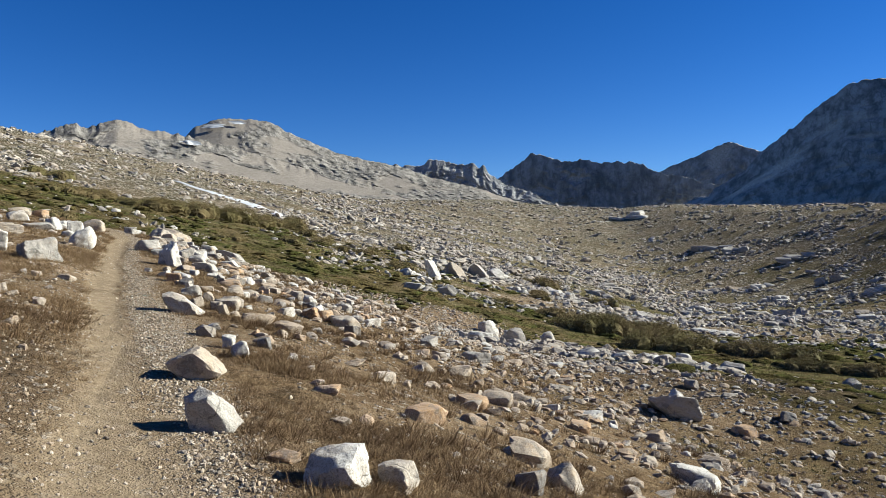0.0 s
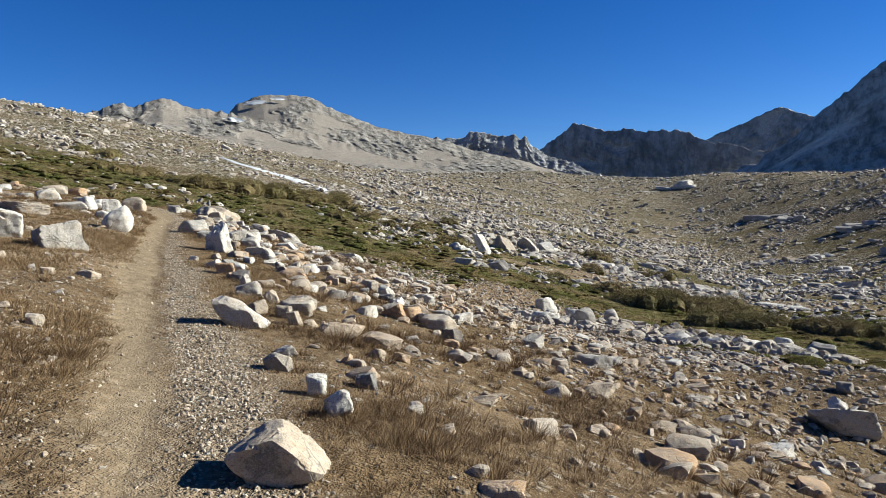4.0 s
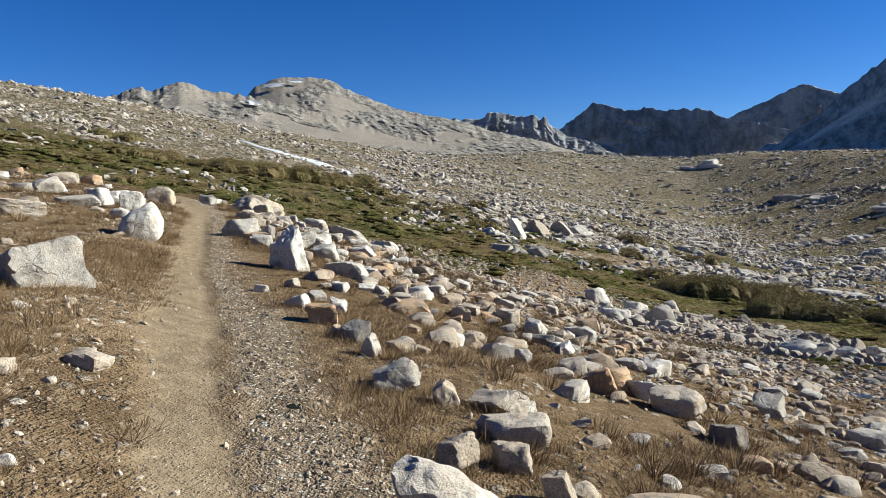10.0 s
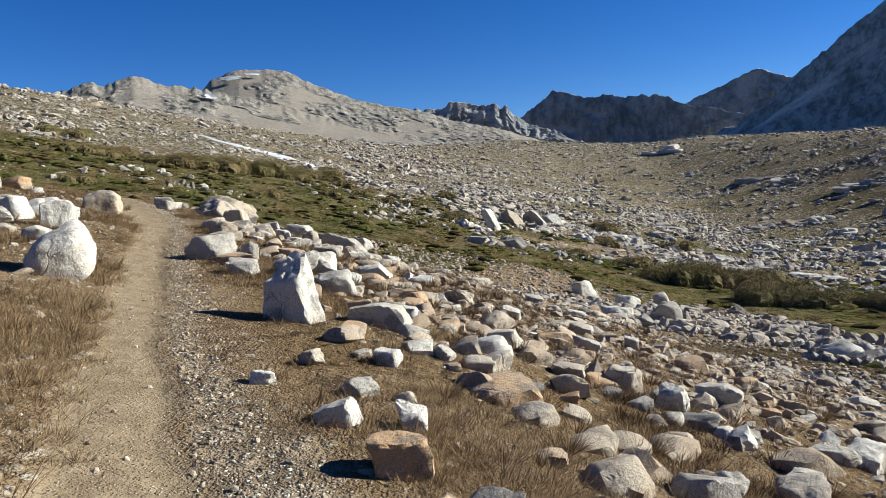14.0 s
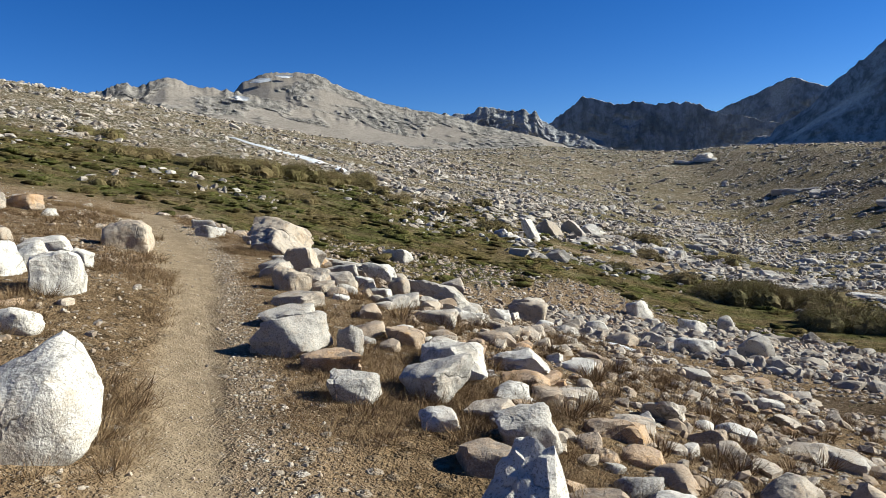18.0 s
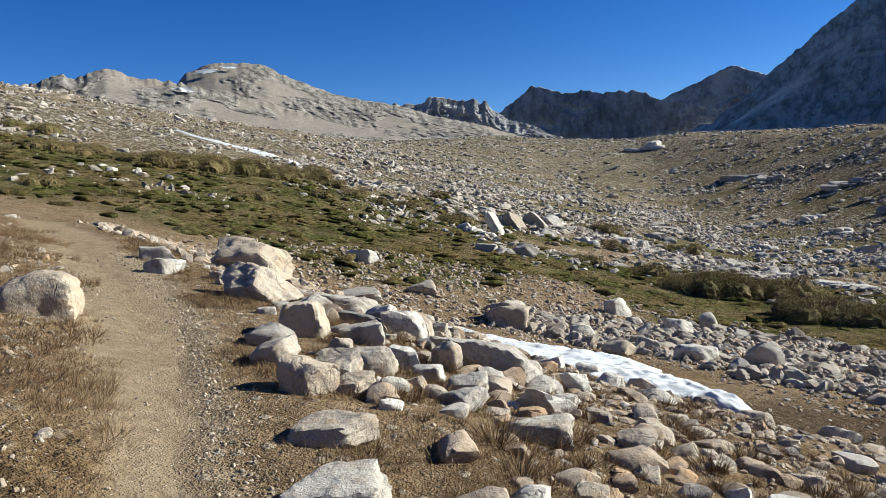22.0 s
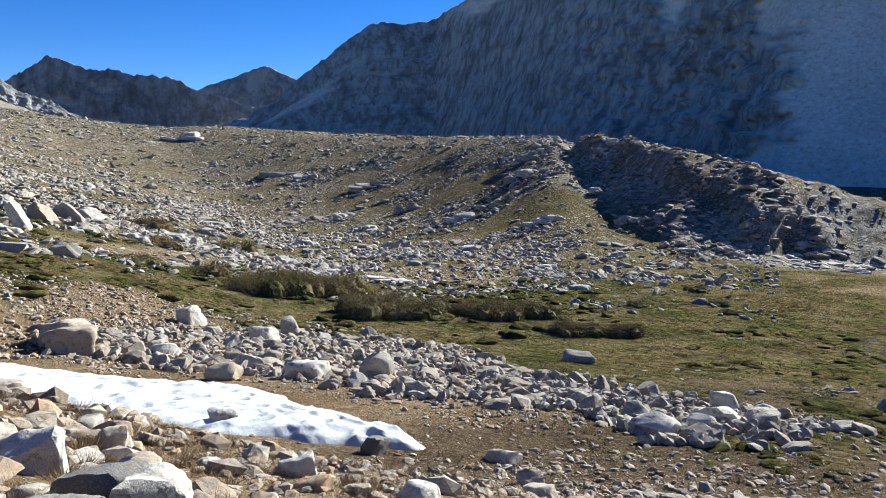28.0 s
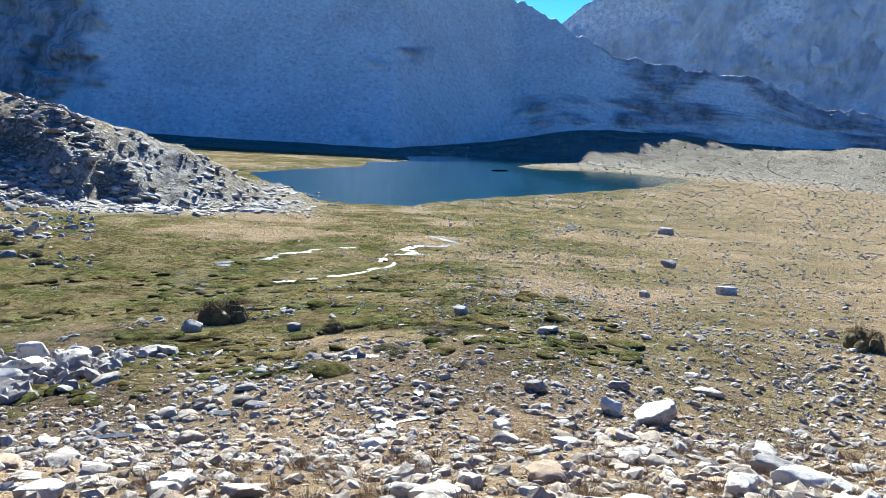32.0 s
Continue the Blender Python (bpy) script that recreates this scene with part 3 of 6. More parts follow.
def covers(x, y):
    """What the ground is made of: shares of trail, dry grass, green turf, stony ground and mud."""
    s, n = trail_frame(x, y)
    az, r = bearing(x, y)
    w1, w2 = fbm(x / 2.2, y / 2.2, 4, 40), fbm(x / 11, y / 11, 4, 41)
    half = 0.13 + 0.05 * ease(s, 18, 23) + 0.28 * ease(s, 22, 27) + 0.04 * fbm(s / 1.5, s * 0, 3, 44)
    trail = (1 - ease(np.abs(n + 0.28 - 0.10 * ease(s, 24, 28)) + 0.08 * w1 + 0.09 * fbm(x / 0.4, y / 0.4, 3, 45), half, half + 0.20)) * ease(s, -30, -20) * (1 - ease(s, 40, 52))
    near = 1 - ease(r, 34, 60)
    dry = np.clip(0.30 + 1.5 * w1 + 0.5 * w2, 0, 1) * ease(np.abs(n), 0.28, 0.5) * np.where(n > 0, ease(n, 0.4, 0.8), 1) * near
    low_edge = along([(-60, 64), (-35, 68), (-15, 64), (-5, 65), (1, 74), (8, 77), (12, 62), (17, 53), (25, 46), (40, 40), (70, 40)], x)
    high_edge = along([(-60, 114), (-45, 112), (-24, 129), (-12, 116), (-4, 106), (8, 98), (20, 104), (28, 103), (40, 88), (60, 76), (80, 80)], x)
    strip = ease(y - low_edge + 7 * w2, -2, 4) * ease(high_edge - y + 9 * w2, -2, 6) * ease(x, -90, -60) * (1 - ease(x, 60, 85))
    low = ease(-az, 40, 58) * ease(r + 5 * w1, 13, 19) * (1 - ease(r, 470, 560)) * np.clip(0.80 + 1.5 * w2 + 0.7 * w1, 0.12, 1)
    low = low * (1 - ease(-az, 94, 114) * 0.45) * (1 - ease(-az, 116, 128))
    toe = ease(y, 30, 40) * ease(x - 0.25 * (44 - y), 10.5, 13) * (1 - ease(x, 40, 60)) * (1 - ease(y, 70, 90))
    green = np.clip(np.maximum.reduce([strip, low, toe]), 0, 1)
    basin = 0.8 * ease(fbm(x / 24, y / 24, 4, 46), 0.0, 0.3) * ease(r, 55, 80) * (1 - ease(r, 330, 480)) * ease(az, -58, -46) * (1 - ease(az, 4, 16))
    green = np.maximum(green, basin)
    kn = knoll_share(az, r)
    green = green * (1 - kn) * (1 - 0.35 * ease(r, 120, 200) * ease(az, -50, -35)) * (0.92 + 0.55 * w1).clip(0, 1)
    stony = np.clip(ease(r, 60, 120) * ease(az, -64, -50) + kn, 0, 1) * (0.85 + 0.4 * w2)
    stony = np.maximum(stony, ease(r, 500, 600))
    shelf = 1 - ease(np.abs(lake_reach(x, y) - 1.05), 0.03, 0.12)
    stony = np.maximum(stony, shelf * ease(r, 120, 180) * ease(x, 60, 90))
    mud = (1 - ease(np.hypot((x - 3.0) / 7.5, (y - 30) / 6.5) + 0.3 * w1, 0.6, 1.1)) * 0.85
    mud = np.maximum(mud, (1 - ease(np.hypot((x - 8) / 5, (y - 20) / 4) + 0.4 * w1, 0.5, 1.1)) * 0.6)
    mud = np.maximum(mud, 0.6 * ease(-n + 0.2 * w1, 0.5, 0.75) * (1 - ease(-n, 3, 6)) * (1 - ease(s + 1.5 * w1, 6.5, 9.5)) * ease(s, -6, -3))
    silt = (1 - ease(np.hypot((x - 2.6) / 1.5, (y - 24.2) / 0.9) + 0.5 * w1, 0.5, 1.0)) + (1 - ease(np.hypot((x - 4.6) / 1.2, (y - 20.6) / 0.7) + 0.5 * w1, 0.5, 1.0))
    reach = 0.40 - 0.28 * ease(s, 12.5, 15.5)
    mud = np.maximum(mud, (1 - ease(np.hypot((x - 15.5) / 5.5, (y - 35) / 3.6) + 0.5 * w1, 0.5, 1.1)) * 0.55)
    grit = ease(n + 0.12 * w1, -0.06, 0.10) * (1 - ease(n + 0.4 * w1, reach, reach + 0.35)) * (s > -25) * (1 - ease(s, 36, 44))
    bedrock = kn * (0.55 + 0.9 * w2 + 0.6 * w1).clip(0.1, 1)
    bedrock = np.maximum(bedrock, ease(r, 470, 580) * ease(-az, 60, 75) * (0.2 + 0.6 * w2).clip(0.0, 0.35))
    return dict(bedrock=bedrock, grit=np.maximum(grit * (1 - 0.7 * green), 0.8 * silt), trail=trail, dry=dry * (1 - green), green=green, stony=np.clip(stony, 0, 1) * (1 - green * 0.6), mud=mud)


def knoll_share(az, r):
    rc = along([(-40, 240), (-47, 246), (-51, 222), (-55, 195), (-62, 178), (-70, 182), (-84, 200)], az)
    return ease(-az, 43, 48) * (1 - ease(-az, 74, 80)) * ease(r, rc - 64, rc - 44) * (1 - ease(r, rc + 30, rc + 60))


def ground():
    cx, cy = -4.5, 11.0
    fine = np.radians(np.arange(-128, 46, 0.55))
    coarse = np.radians(np.arange(46, 232, 3.0))
    turn = np.concatenate([fine, coarse])
    rad = np.concatenate([[0.05], np.geomspace(0.35, 60, 190), np.geomspace(62, 900, 150), np.geomspace(980, 4600, 14)])
    a, r = np.meshgrid(turn, rad)
    x, y = cx - r * np.sin(a), cy + r * np.cos(a)
    z = land(x, y)
    z = np.where(r > 900, z + 0, z)
    ob = sheet("ground", np.stack([x, y, z], -1).reshape(-1, 3), grid_faces(*x.shape, closed=True)[:, ::-1], ground_mat)
    for name, v in covers(x, y).items():
        at = ob.data.attributes.new(name, "FLOAT", "POINT")
        at.data.foreach_set("value", v.ravel().astype(np.float32))
    return tagged(ob, "dusty trail, brown dry slope and green alpine meadow", "ground", kind="structure")


ground()


def mountain(name, crest, base, far, steps, relief_size, depth, material, label, wild=1.0, jag=0.12, fine=0.14, gully=8.0, seed=0, lean=1.0, away=((-180, 1), (180, 1)), slant=0.5, tall=3.2, thin=((-180, 1), (180, 1)), cracked=0.42, rock=((-180, 0.7), (180, 0.7)), snow=()):
    """A mountain ring segment: bearing by bearing its crest and its foot, as angles seen from the trail, with rock ribs and gullies."""
    lo, hi = min(p[0] for p in crest), max(p[0] for p in crest)
    az = np.arange(lo, hi + fine, fine)
    q = np.concatenate([np.linspace(0, 1, steps), [1.03, 1.12, 1.4]])
    a, t = np.meshgrid(az, q)
    teeth = jag * (ridged(a * 1.3, a * 0 + seed, 4, seed) + 0.5 * fbm(a * 6, a * 0, 3, seed + 9)) * wild
    top = along(crest, a)
    foot = along(base, a)
    up = np.minimum(t, 1)
    elev = foot + (top - foot) * up + teeth * ease(up, 0.80, 1.0) - np.maximum(t - 1, 0) * 9.0
    top = top + teeth
    d = far[0] + (far[1] - far[0]) * along(thin, a) * np.power(np.clip(t, 0, 2), lean)
    d = d * along(away, a)
    u = a * np.pi / 180 * far[0]
    v = up * np.hypot(far[1] - far[0], np.tan(np.radians(top - foot)) * far[0])
    size = gully * relief_size
    bend = 0.6 * fbm(u / (2 * size), v / (2 * size), 3, seed + 3)
    ribs = 0.55 * ridged((u + slant * v) / size + bend, v / (tall * size) + bend, 3, seed + 1) + 0.9 * ridged((u - 0.6 * slant * v) / (2.7 * size) + bend, v / (4 * size) + bend, 2, seed + 2)
    cracks = ridged((u + 0.5 * slant * v) / (0.3 * size) + bend, v / (0.25 * tall * size) - bend, 3, seed + 4)
    blocks = fbm(u / (0.09 * size), v / (0.11 * size), 3, seed + 5, 0.6)
    bare = along(rock, a)
    crag = ease(1.3 * fbm(u / (0.9 * size) + 0.3 * bend, v / (0.7 * size) - 0.3 * bend, 5, seed + 6, 0.6) + 1.1 * (bare - 0.5), -0.10, 0.30)
    d = d - (ribs * 0.5 * bare * crag + (cracked * cracks + 0.35 * blocks) * (0.03 + 1.3 * crag)) * depth * along(thin, a) * ease(t, 0.0, 0.12) * (1 - 0.93 * ease(t, 0.75, 1.0))
    z = 3.3 + d * np.tan(np.radians(elev))
    rr = np.radians(a)
    x, y = HUB[0] - d * np.sin(rr), HUB[1] + d * np.cos(rr)
    faces = grid_faces(*x.shape)[:, ::-1]
    ob = sheet(name, np.stack([x, y, z], -1).reshape(-1, 3), faces, material)
    at = ob.data.attributes.new("crag", "FLOAT", "POINT")
    at.data.foreach_set("value", crag.ravel().astype(np.float32))
    for k, (mid, half, low, high, lean_of) in enumerate(snow):
        l, q = np.meshgrid(np.linspace(0.02, 0.98, 26), np.linspace(-1, 1, 9), indexing="ij")
        wide = half * np.sqrt(1 - (2 * l - 1) ** 2) * (0.75 + 0.45 * fbm(l * 7, q * 0 + k + np.sign(q), 3, seed + 20))
        pa = mid + q * wide
        pe = low + l * (high - low) + lean_of * (pa - mid)
        row = (pa - lo) / fine
        i0 = np.clip(row.astype(int), 0, len(az) - 1)
        steps_up = np.clip((pe - foot[0][i0]) / (top[0][i0] - foot[0][i0]), 0, 0.985) * (steps - 1)
        j0 = steps_up.astype(int)
        part_up = steps_up - j0
        dd = d[j0, i0] * (1 - part_up) + d[np.minimum(j0 + 1, steps - 1), i0] * part_up
        dd = np.minimum(dd, dd.mean()) * 0.990
        sn = sheet("snow_patch", np.stack([HUB[0] - dd * np.sin(np.radians(pa)), HUB[1] + dd * np.cos(np.radians(pa)), 3.3 + dd * np.tan(np.radians(pe))], -1).reshape(-1, 3), grid_faces(*pa.shape), snow_mat)
        tagged(sn, "white snow streak high on the mountainside", "snow", "old snow patches")
    return tagged(ob, label, "mountain", kind="structure")


mountain("mountain_1", [(62, 9.5), (45, 8.8), (37.9, 9.0), (33.3, 8.3), (32.3, 7.8), (29.5, 8.2), (26.8, 9.2), (26.0, 8.8), (24, 9.6), (21.4, 8.9), (18.9, 8.6), (16, 7.9), (12, 6.7), (8, 5.6), (4, 4.6), (0, 3.6)],
         [(60, 4.5), (27, 5.0), (16, 3.8), (5, 2.6), (0, 2)], (620, 730), 90, 5, 8, rock_lit, "sunlit grey granite ridge with talus slopes", wild=0.9, jag=0.22, seed=11, slant=0.2, tall=1.8, rock=((0, 0.5), (18, 0.36), (22, 0.5), (25, 0.8), (28, 0.8), (30, 0.35), (36, 0.5), (45, 0.4)), snow=((18.6, 0.95, 7.95, 8.3, 0.12), (36.6, 0.7, 8.3, 8.6, 0.0)))
mountain("mountain_7", [(24, 6.5), (19.2, 8.3), (18.5, 9.3), (17.2, 9.75), (16.4, 10.0), (14, 10.0), (12.6, 9.75), (11.4, 9.1), (10.2, 8.6), (7.4, 7.4), (3.8, 6.6), (2, 6.2), (0, 5.4), (-4, 4.4), (-9, 2.6)],
         [(24, 4), (16, 3.4), (5, 2.4), (-9, 1.6)], (880, 1060), 100, 6, 10, rock_lit, "sunlit rounded granite peak with talus slopes", wild=0.7, jag=0.13, seed=19, slant=-0.3, tall=1.8, rock=((-9, 0.65), (3, 0.58), (11, 0.68), (14, 0.42), (17, 0.2), (24, 0.25)), snow=((17.0, 1.1, 9.25, 9.6, -0.1), (15.2, 0.8, 9.6, 9.85, 0.0)))
mountain("mountain_2", [(9, 6.4), (5, 6.5), (2.4, 6.35), (0.4, 6.35), (0, 6.75), (-1.6, 6.7), (-2.2, 6.4), (-3.6, 6.4), (-4.1, 5.9), (-4.5, 6.3), (-4.8, 5.6), (-5.6, 5.0), (-8, 4.0), (-11, 2.6)],
         [(9, 3), (-11, 1.5)], (1080, 1105), 70, 4, 9, rock_cliff, "dark shaded rock band with a castle-like top", jag=0.2, seed=23, rock=((-11, 0.5), (-5, 1), (9, 1)), slant=0.1, tall=7)
mountain("mountain_3", [(-3, 4.4), (-5.6, 5.2), (-7.3, 6.3), (-8.2, 7.05), (-9.3, 6.75), (-10.2, 6.3), (-12.2, 6.45), (-13.4, 6.2), (-14.8, 6.25), (-16.3, 6.0), (-17.6, 5.2), (-20, 4.6), (-24, 3.5)],
         [(-3, 2), (-24, 1)], (2100, 2135), 90, 8, 14, rock_cliff, "jagged dark granite wall in shadow", jag=0.24, seed=37, rock=((-24, 1), (-3, 1)), slant=0.1, tall=7)
mountain("mountain_4", [(-15, 4.2), (-17.5, 5.1), (-20.6, 6.3), (-22.2, 6.95), (-23, 7.2), (-24.0, 6.75), (-25.3, 6.2), (-29, 5.5)],
         [(-15, 1), (-29, 1)], (2900, 3010), 60, 13, 24, rock_cliff, "dark pyramid-shaped summit in shadow", jag=0.09, seed=41, rock=((-29, 0.8), (-15, 0.7)))
mountain("mountain_5", [(-17, 2.0), (-21.1, 3.1), (-23.1, 4.3), (-25.4, 6.2), (-27.3, 7.6), (-28.8, 9.0), (-30.8, 10.4), (-32.6, 10.6), (-36.1, 10.9), (-38.3, 12.4), (-42, 13.8), (-50, 14.8), (-62, 15.2), (-72, 14.8),
         (-82, 13.4), (-90, 11.3), (-93.2, 10.3), (-96.1, 8.9), (-100.4, 6.6), (-105.4, 5.9), (-111.4, 5.1), (-115.3, 3.4), (-119.3, 2.9), (-128, 1.4), (-140, 0.4)],
         [(-17, 1.0), (-36, 0.8), (-48, 0.5), (-60, -2.2), (-84, -2.2), (-92, -1.6), (-97, 0), (-106, 0), (-112, -0.6), (-140, -0.6)], (690, 960), 140, 9, 60, rock_wall,
         "huge shaded grey mountainside above the lake", jag=0.3, fine=0.27, seed=53, slant=0.45, tall=3.4, gully=14, cracked=0.2, thin=((-140, 0.22), (-112, 0.24), (-100, 0.36), (-92, 0.75), (-84, 1.0), (-62, 1.0), (-45, 0.6), (-36, 0.4), (-25, 0.2), (-17, 0.2)), away=((-17, 2.7), (-36, 2.5), (-45, 1.7), (-62, 1.0), (-84, 1.0), (-93, 1.3), (-140, 1.35)), rock=((-140, 0.5), (-112, 0.5), (-100, 0.35), (-90, 0.05), (-64, 0.0), (-58, 0.7), (-48, 1), (-17, 0.8)))
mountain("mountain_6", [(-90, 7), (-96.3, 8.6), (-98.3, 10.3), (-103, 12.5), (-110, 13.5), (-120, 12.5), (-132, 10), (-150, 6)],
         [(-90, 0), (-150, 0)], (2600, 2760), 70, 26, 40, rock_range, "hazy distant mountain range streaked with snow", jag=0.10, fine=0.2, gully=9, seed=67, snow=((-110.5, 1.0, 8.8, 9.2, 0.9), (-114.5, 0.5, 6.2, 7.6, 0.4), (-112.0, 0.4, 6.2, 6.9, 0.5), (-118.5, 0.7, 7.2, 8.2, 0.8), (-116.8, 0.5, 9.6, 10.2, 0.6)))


def lake():
    """One level sheet over the hull of the shore; the land stands above it outside the lake."""
    pts = sorted(map(tuple, shoreline()))
    hull = []
    for row in (pts, pts[::-1]):
        side = []
        for p in row:
            while len(side) > 1 and (side[-1][0] - side[-2][0]) * (p[1] - side[-2][1]) <= (side[-1][1] - side[-2][1]) * (p[0] - side[-2][0]):
                side.pop()
            side.append(p)
        hull += side[:-1]
    rim, mid = np.array(hull), np.array((420.0, 0.0))
    out = rim - mid
    out = out + 6 * out / np.linalg.norm(out, axis=1)[:, None]
    v = (mid + np.array([0.05, 0.5, 1.0])[:, None, None] * out).reshape(-1, 2)
    ob = sheet("lake_water", np.column_stack([v, np.full(len(v), LAKE_Z)]), grid_faces(3, len(rim), closed=True), lake_mat)
    if ob.data.polygons[len(rim)].normal.z < 0:
        ob.data.flip_normals()
    return tagged(ob, "dark teal mountain lake with calm water", "lake", kind="structure")


lake()

# ---- builders of stones, plants and snow ----
def ball(sub):
    """A subdivided icosahedron: unit points and triangles."""
    g = (1 + 5 ** 0.5) / 2
    v = [(-1, g, 0), (1, g, 0), (-1, -g, 0), (1, -g, 0), (0, -1, g), (0, 1, g), (0, -1, -g), (0, 1, -g), (g, 0, -1), (g, 0, 1), (-g, 0, -1), (-g, 0, 1)]
    v = [Vector(p).normalized() for p in v]
    ring = [0, 11, 5, 1, 7, 10]
    low = [3, 9, 4, 2, 6, 8]
    f = [(0, ring[i], ring[i % 5 + 1]) for i in range(1, 6)] + [(3, low[i % 5 + 1], low[i]) for i in range(1, 6)]
    f += [(5, 11, 4), (11, 10, 2), (10, 7, 6), (7, 1, 8), (1, 5, 9), (4, 9, 5), (2, 4, 11), (6, 2, 10), (8, 6, 7), (9, 8, 1)]
    f = [tuple(a) for a in f]
    for _ in range(sub):
        mids, out = {}, []

        def mid(a, b):
            key = (min(a, b), max(a, b))
            if key not in mids:
                mids[key] = len(v)
                v.append(((v[a] + v[b]) / 2).normalized())
            return mids[key]
        for a, b, c in f:
            ab, bc, ca = mid(a, b), mid(b, c), mid(c, a)
            out += [(a, ab, ca), (b, bc, ab), (c, ca, bc), (ab, bc, ca)]
        f = out
    v, f = np.array([tuple(p) for p in v]), np.array(f)
    a, b, c = v[f[:, 0]], v[f[:, 1]], v[f[:, 2]]
    turned = (np.cross(b - a, c - a) * (a + b + c)).sum(1) < 0
    f[turned] = f[turned][:, ::-1]
    return v, f


BALLS = [ball(k) for k in range(5)]
BLOCK = (np.array([(x, y, z) for z in (-0.6, 0.6) for y in (-0.6, 0.6) for x in (-0.6, 0.6)]),
         np.array([(4, 5, 6), (5, 7, 6), (0, 1, 4), (1, 5, 4), (2, 6, 3), (3, 6, 7), (0, 4, 2), (2, 4, 6), (1, 3, 5), (3, 7, 5)]))


def stone_shape(seed, sub, sharp=0.5, peak=0.0, facets=None):
    """A split granite block: points within -0.5..0.5 across and 0..1 high (with some of it meant to be sunk), and its triangles."""
    rng = np.random.default_rng(1000 + seed)
    v, f = BALLS[sub] if sub >= 0 else BLOCK
    if sub < 0:
        v = v * rng.uniform(0.70, 1.15, (len(v), 1)) + rng.normal(0, 0.09, v.shape)
    else:
        # joint planes in three rough directions, and chipped corners
        tip = 0.05 if facets == 0 else 0.22
        turn = np.array(Euler((rng.normal(0, tip), rng.normal(0, tip), rng.uniform(-0.65, 0.12))).to_matrix())
        n, h = [], []
        for k, axis in enumerate(((1, 0, 0), (-1, 0, 0), (0, 1, 0), (0, -1, 0), (0, 0, 1), (0, 0, -1))):
            one = turn @ np.array(axis, float) + rng.normal(0, 0.16, 3)
            one[2] = one[2] if k > 3 else -0.6 * abs(one[2]) if k % 2 else 0.5 * one[2]
            n.append(one)
            h.append(rng.uniform(0.66, 0.96))
        for k in range(facets if facets is not None else 4 + int(3 * min(sharp, 1)) if sharp > 0.32 else 0):
            one = rng.normal(size=3)
            one[2] = abs(one[2]) if k % 2 == 0 else one[2]
            n.append(one)
            h.append(rng.uniform(0.80, 1.12))
        n = np.array(n) / np.linalg.norm(n, axis=1)[:, None]
        hard = 11 + 34 * np.clip(sharp - 0.3, 0, 0.7) if sharp > 0.32 else 3.2
        d = v / np.linalg.norm(v, axis=1)[:, None]
        v = d * (np.maximum(d @ n.T / np.array(h), 0) ** hard).sum(1)[:, None] ** (-1 / hard)
        w = rng.uniform(0, 50)
        rough = ((0.9, 0.05), (2.3, 0.05), (5.5, 0.030), (12, 0.018), (25, 0.010)) if sub >= 3 else ((1.3, 0.07), (3.0, 0.05)) if sub == 2 else ((1.6, 0.08),)
        for size, amp in rough:
            v = v * (1 + amp * (grain(v[:, 0] * size + w, v[:, 1] * size + 0.7 * v[:, 2] * size, seed % 50)
                                + grain(v[:, 2] * size + w, v[:, 0] * size - 0.6 * v[:, 1] * size, seed % 50 + 7)))[:, None]
    lo, hi = v.min(0), v.max(0)
    v = (v - (lo + hi) / 2) / (hi - lo)
    v[:, 2] += 0.5
    up = np.clip((v[:, 2] - 0.25) / 0.75, 0, 1)
    taper = 0.05 + 0.36 * max(0.0, sharp - 0.6) + 1.6 * max(0.0, sharp - 0.95)
    v[:, 0] = v[:, 0] * (1 - taper * up) + peak * up
    v[:, 1] = v[:, 1] * (1 - 0.6 * taper * up)
    v[:, 0] /= max(1e-6, v[:, 0].max() - v[:, 0].min())
    v[:, 0] -= (v[:, 0].max() + v[:, 0].min()) / 2
    return v, f


WORDS = {}
for mat, word in ((stone_white, "white speckled granite boulder"), (stone_grey, "grey speckled granite boulder"), (stone_tan, "tan weathered granite boulder"),
                  (stone_rust, "rust-stained orange granite boulder"), (stone_dark, "dark shadowed granite boulder"), (stone_brown, "brown weathered granite boulder")):
    WORDS[mat.name] = word


def mesh_of(name, v, f, material, smooth):
    me = bpy.data.meshes.new(name)
    me.from_pydata([tuple(p) for p in v], [], [tuple(t) for t in f])
    me.polygons.foreach_set("use_smooth", np.full(len(me.polygons), smooth, bool))
    if smooth:
        me.set_sharp_from_angle(angle=radians(32))
    me.materials.append(material)
    return me


BOULDERS = []


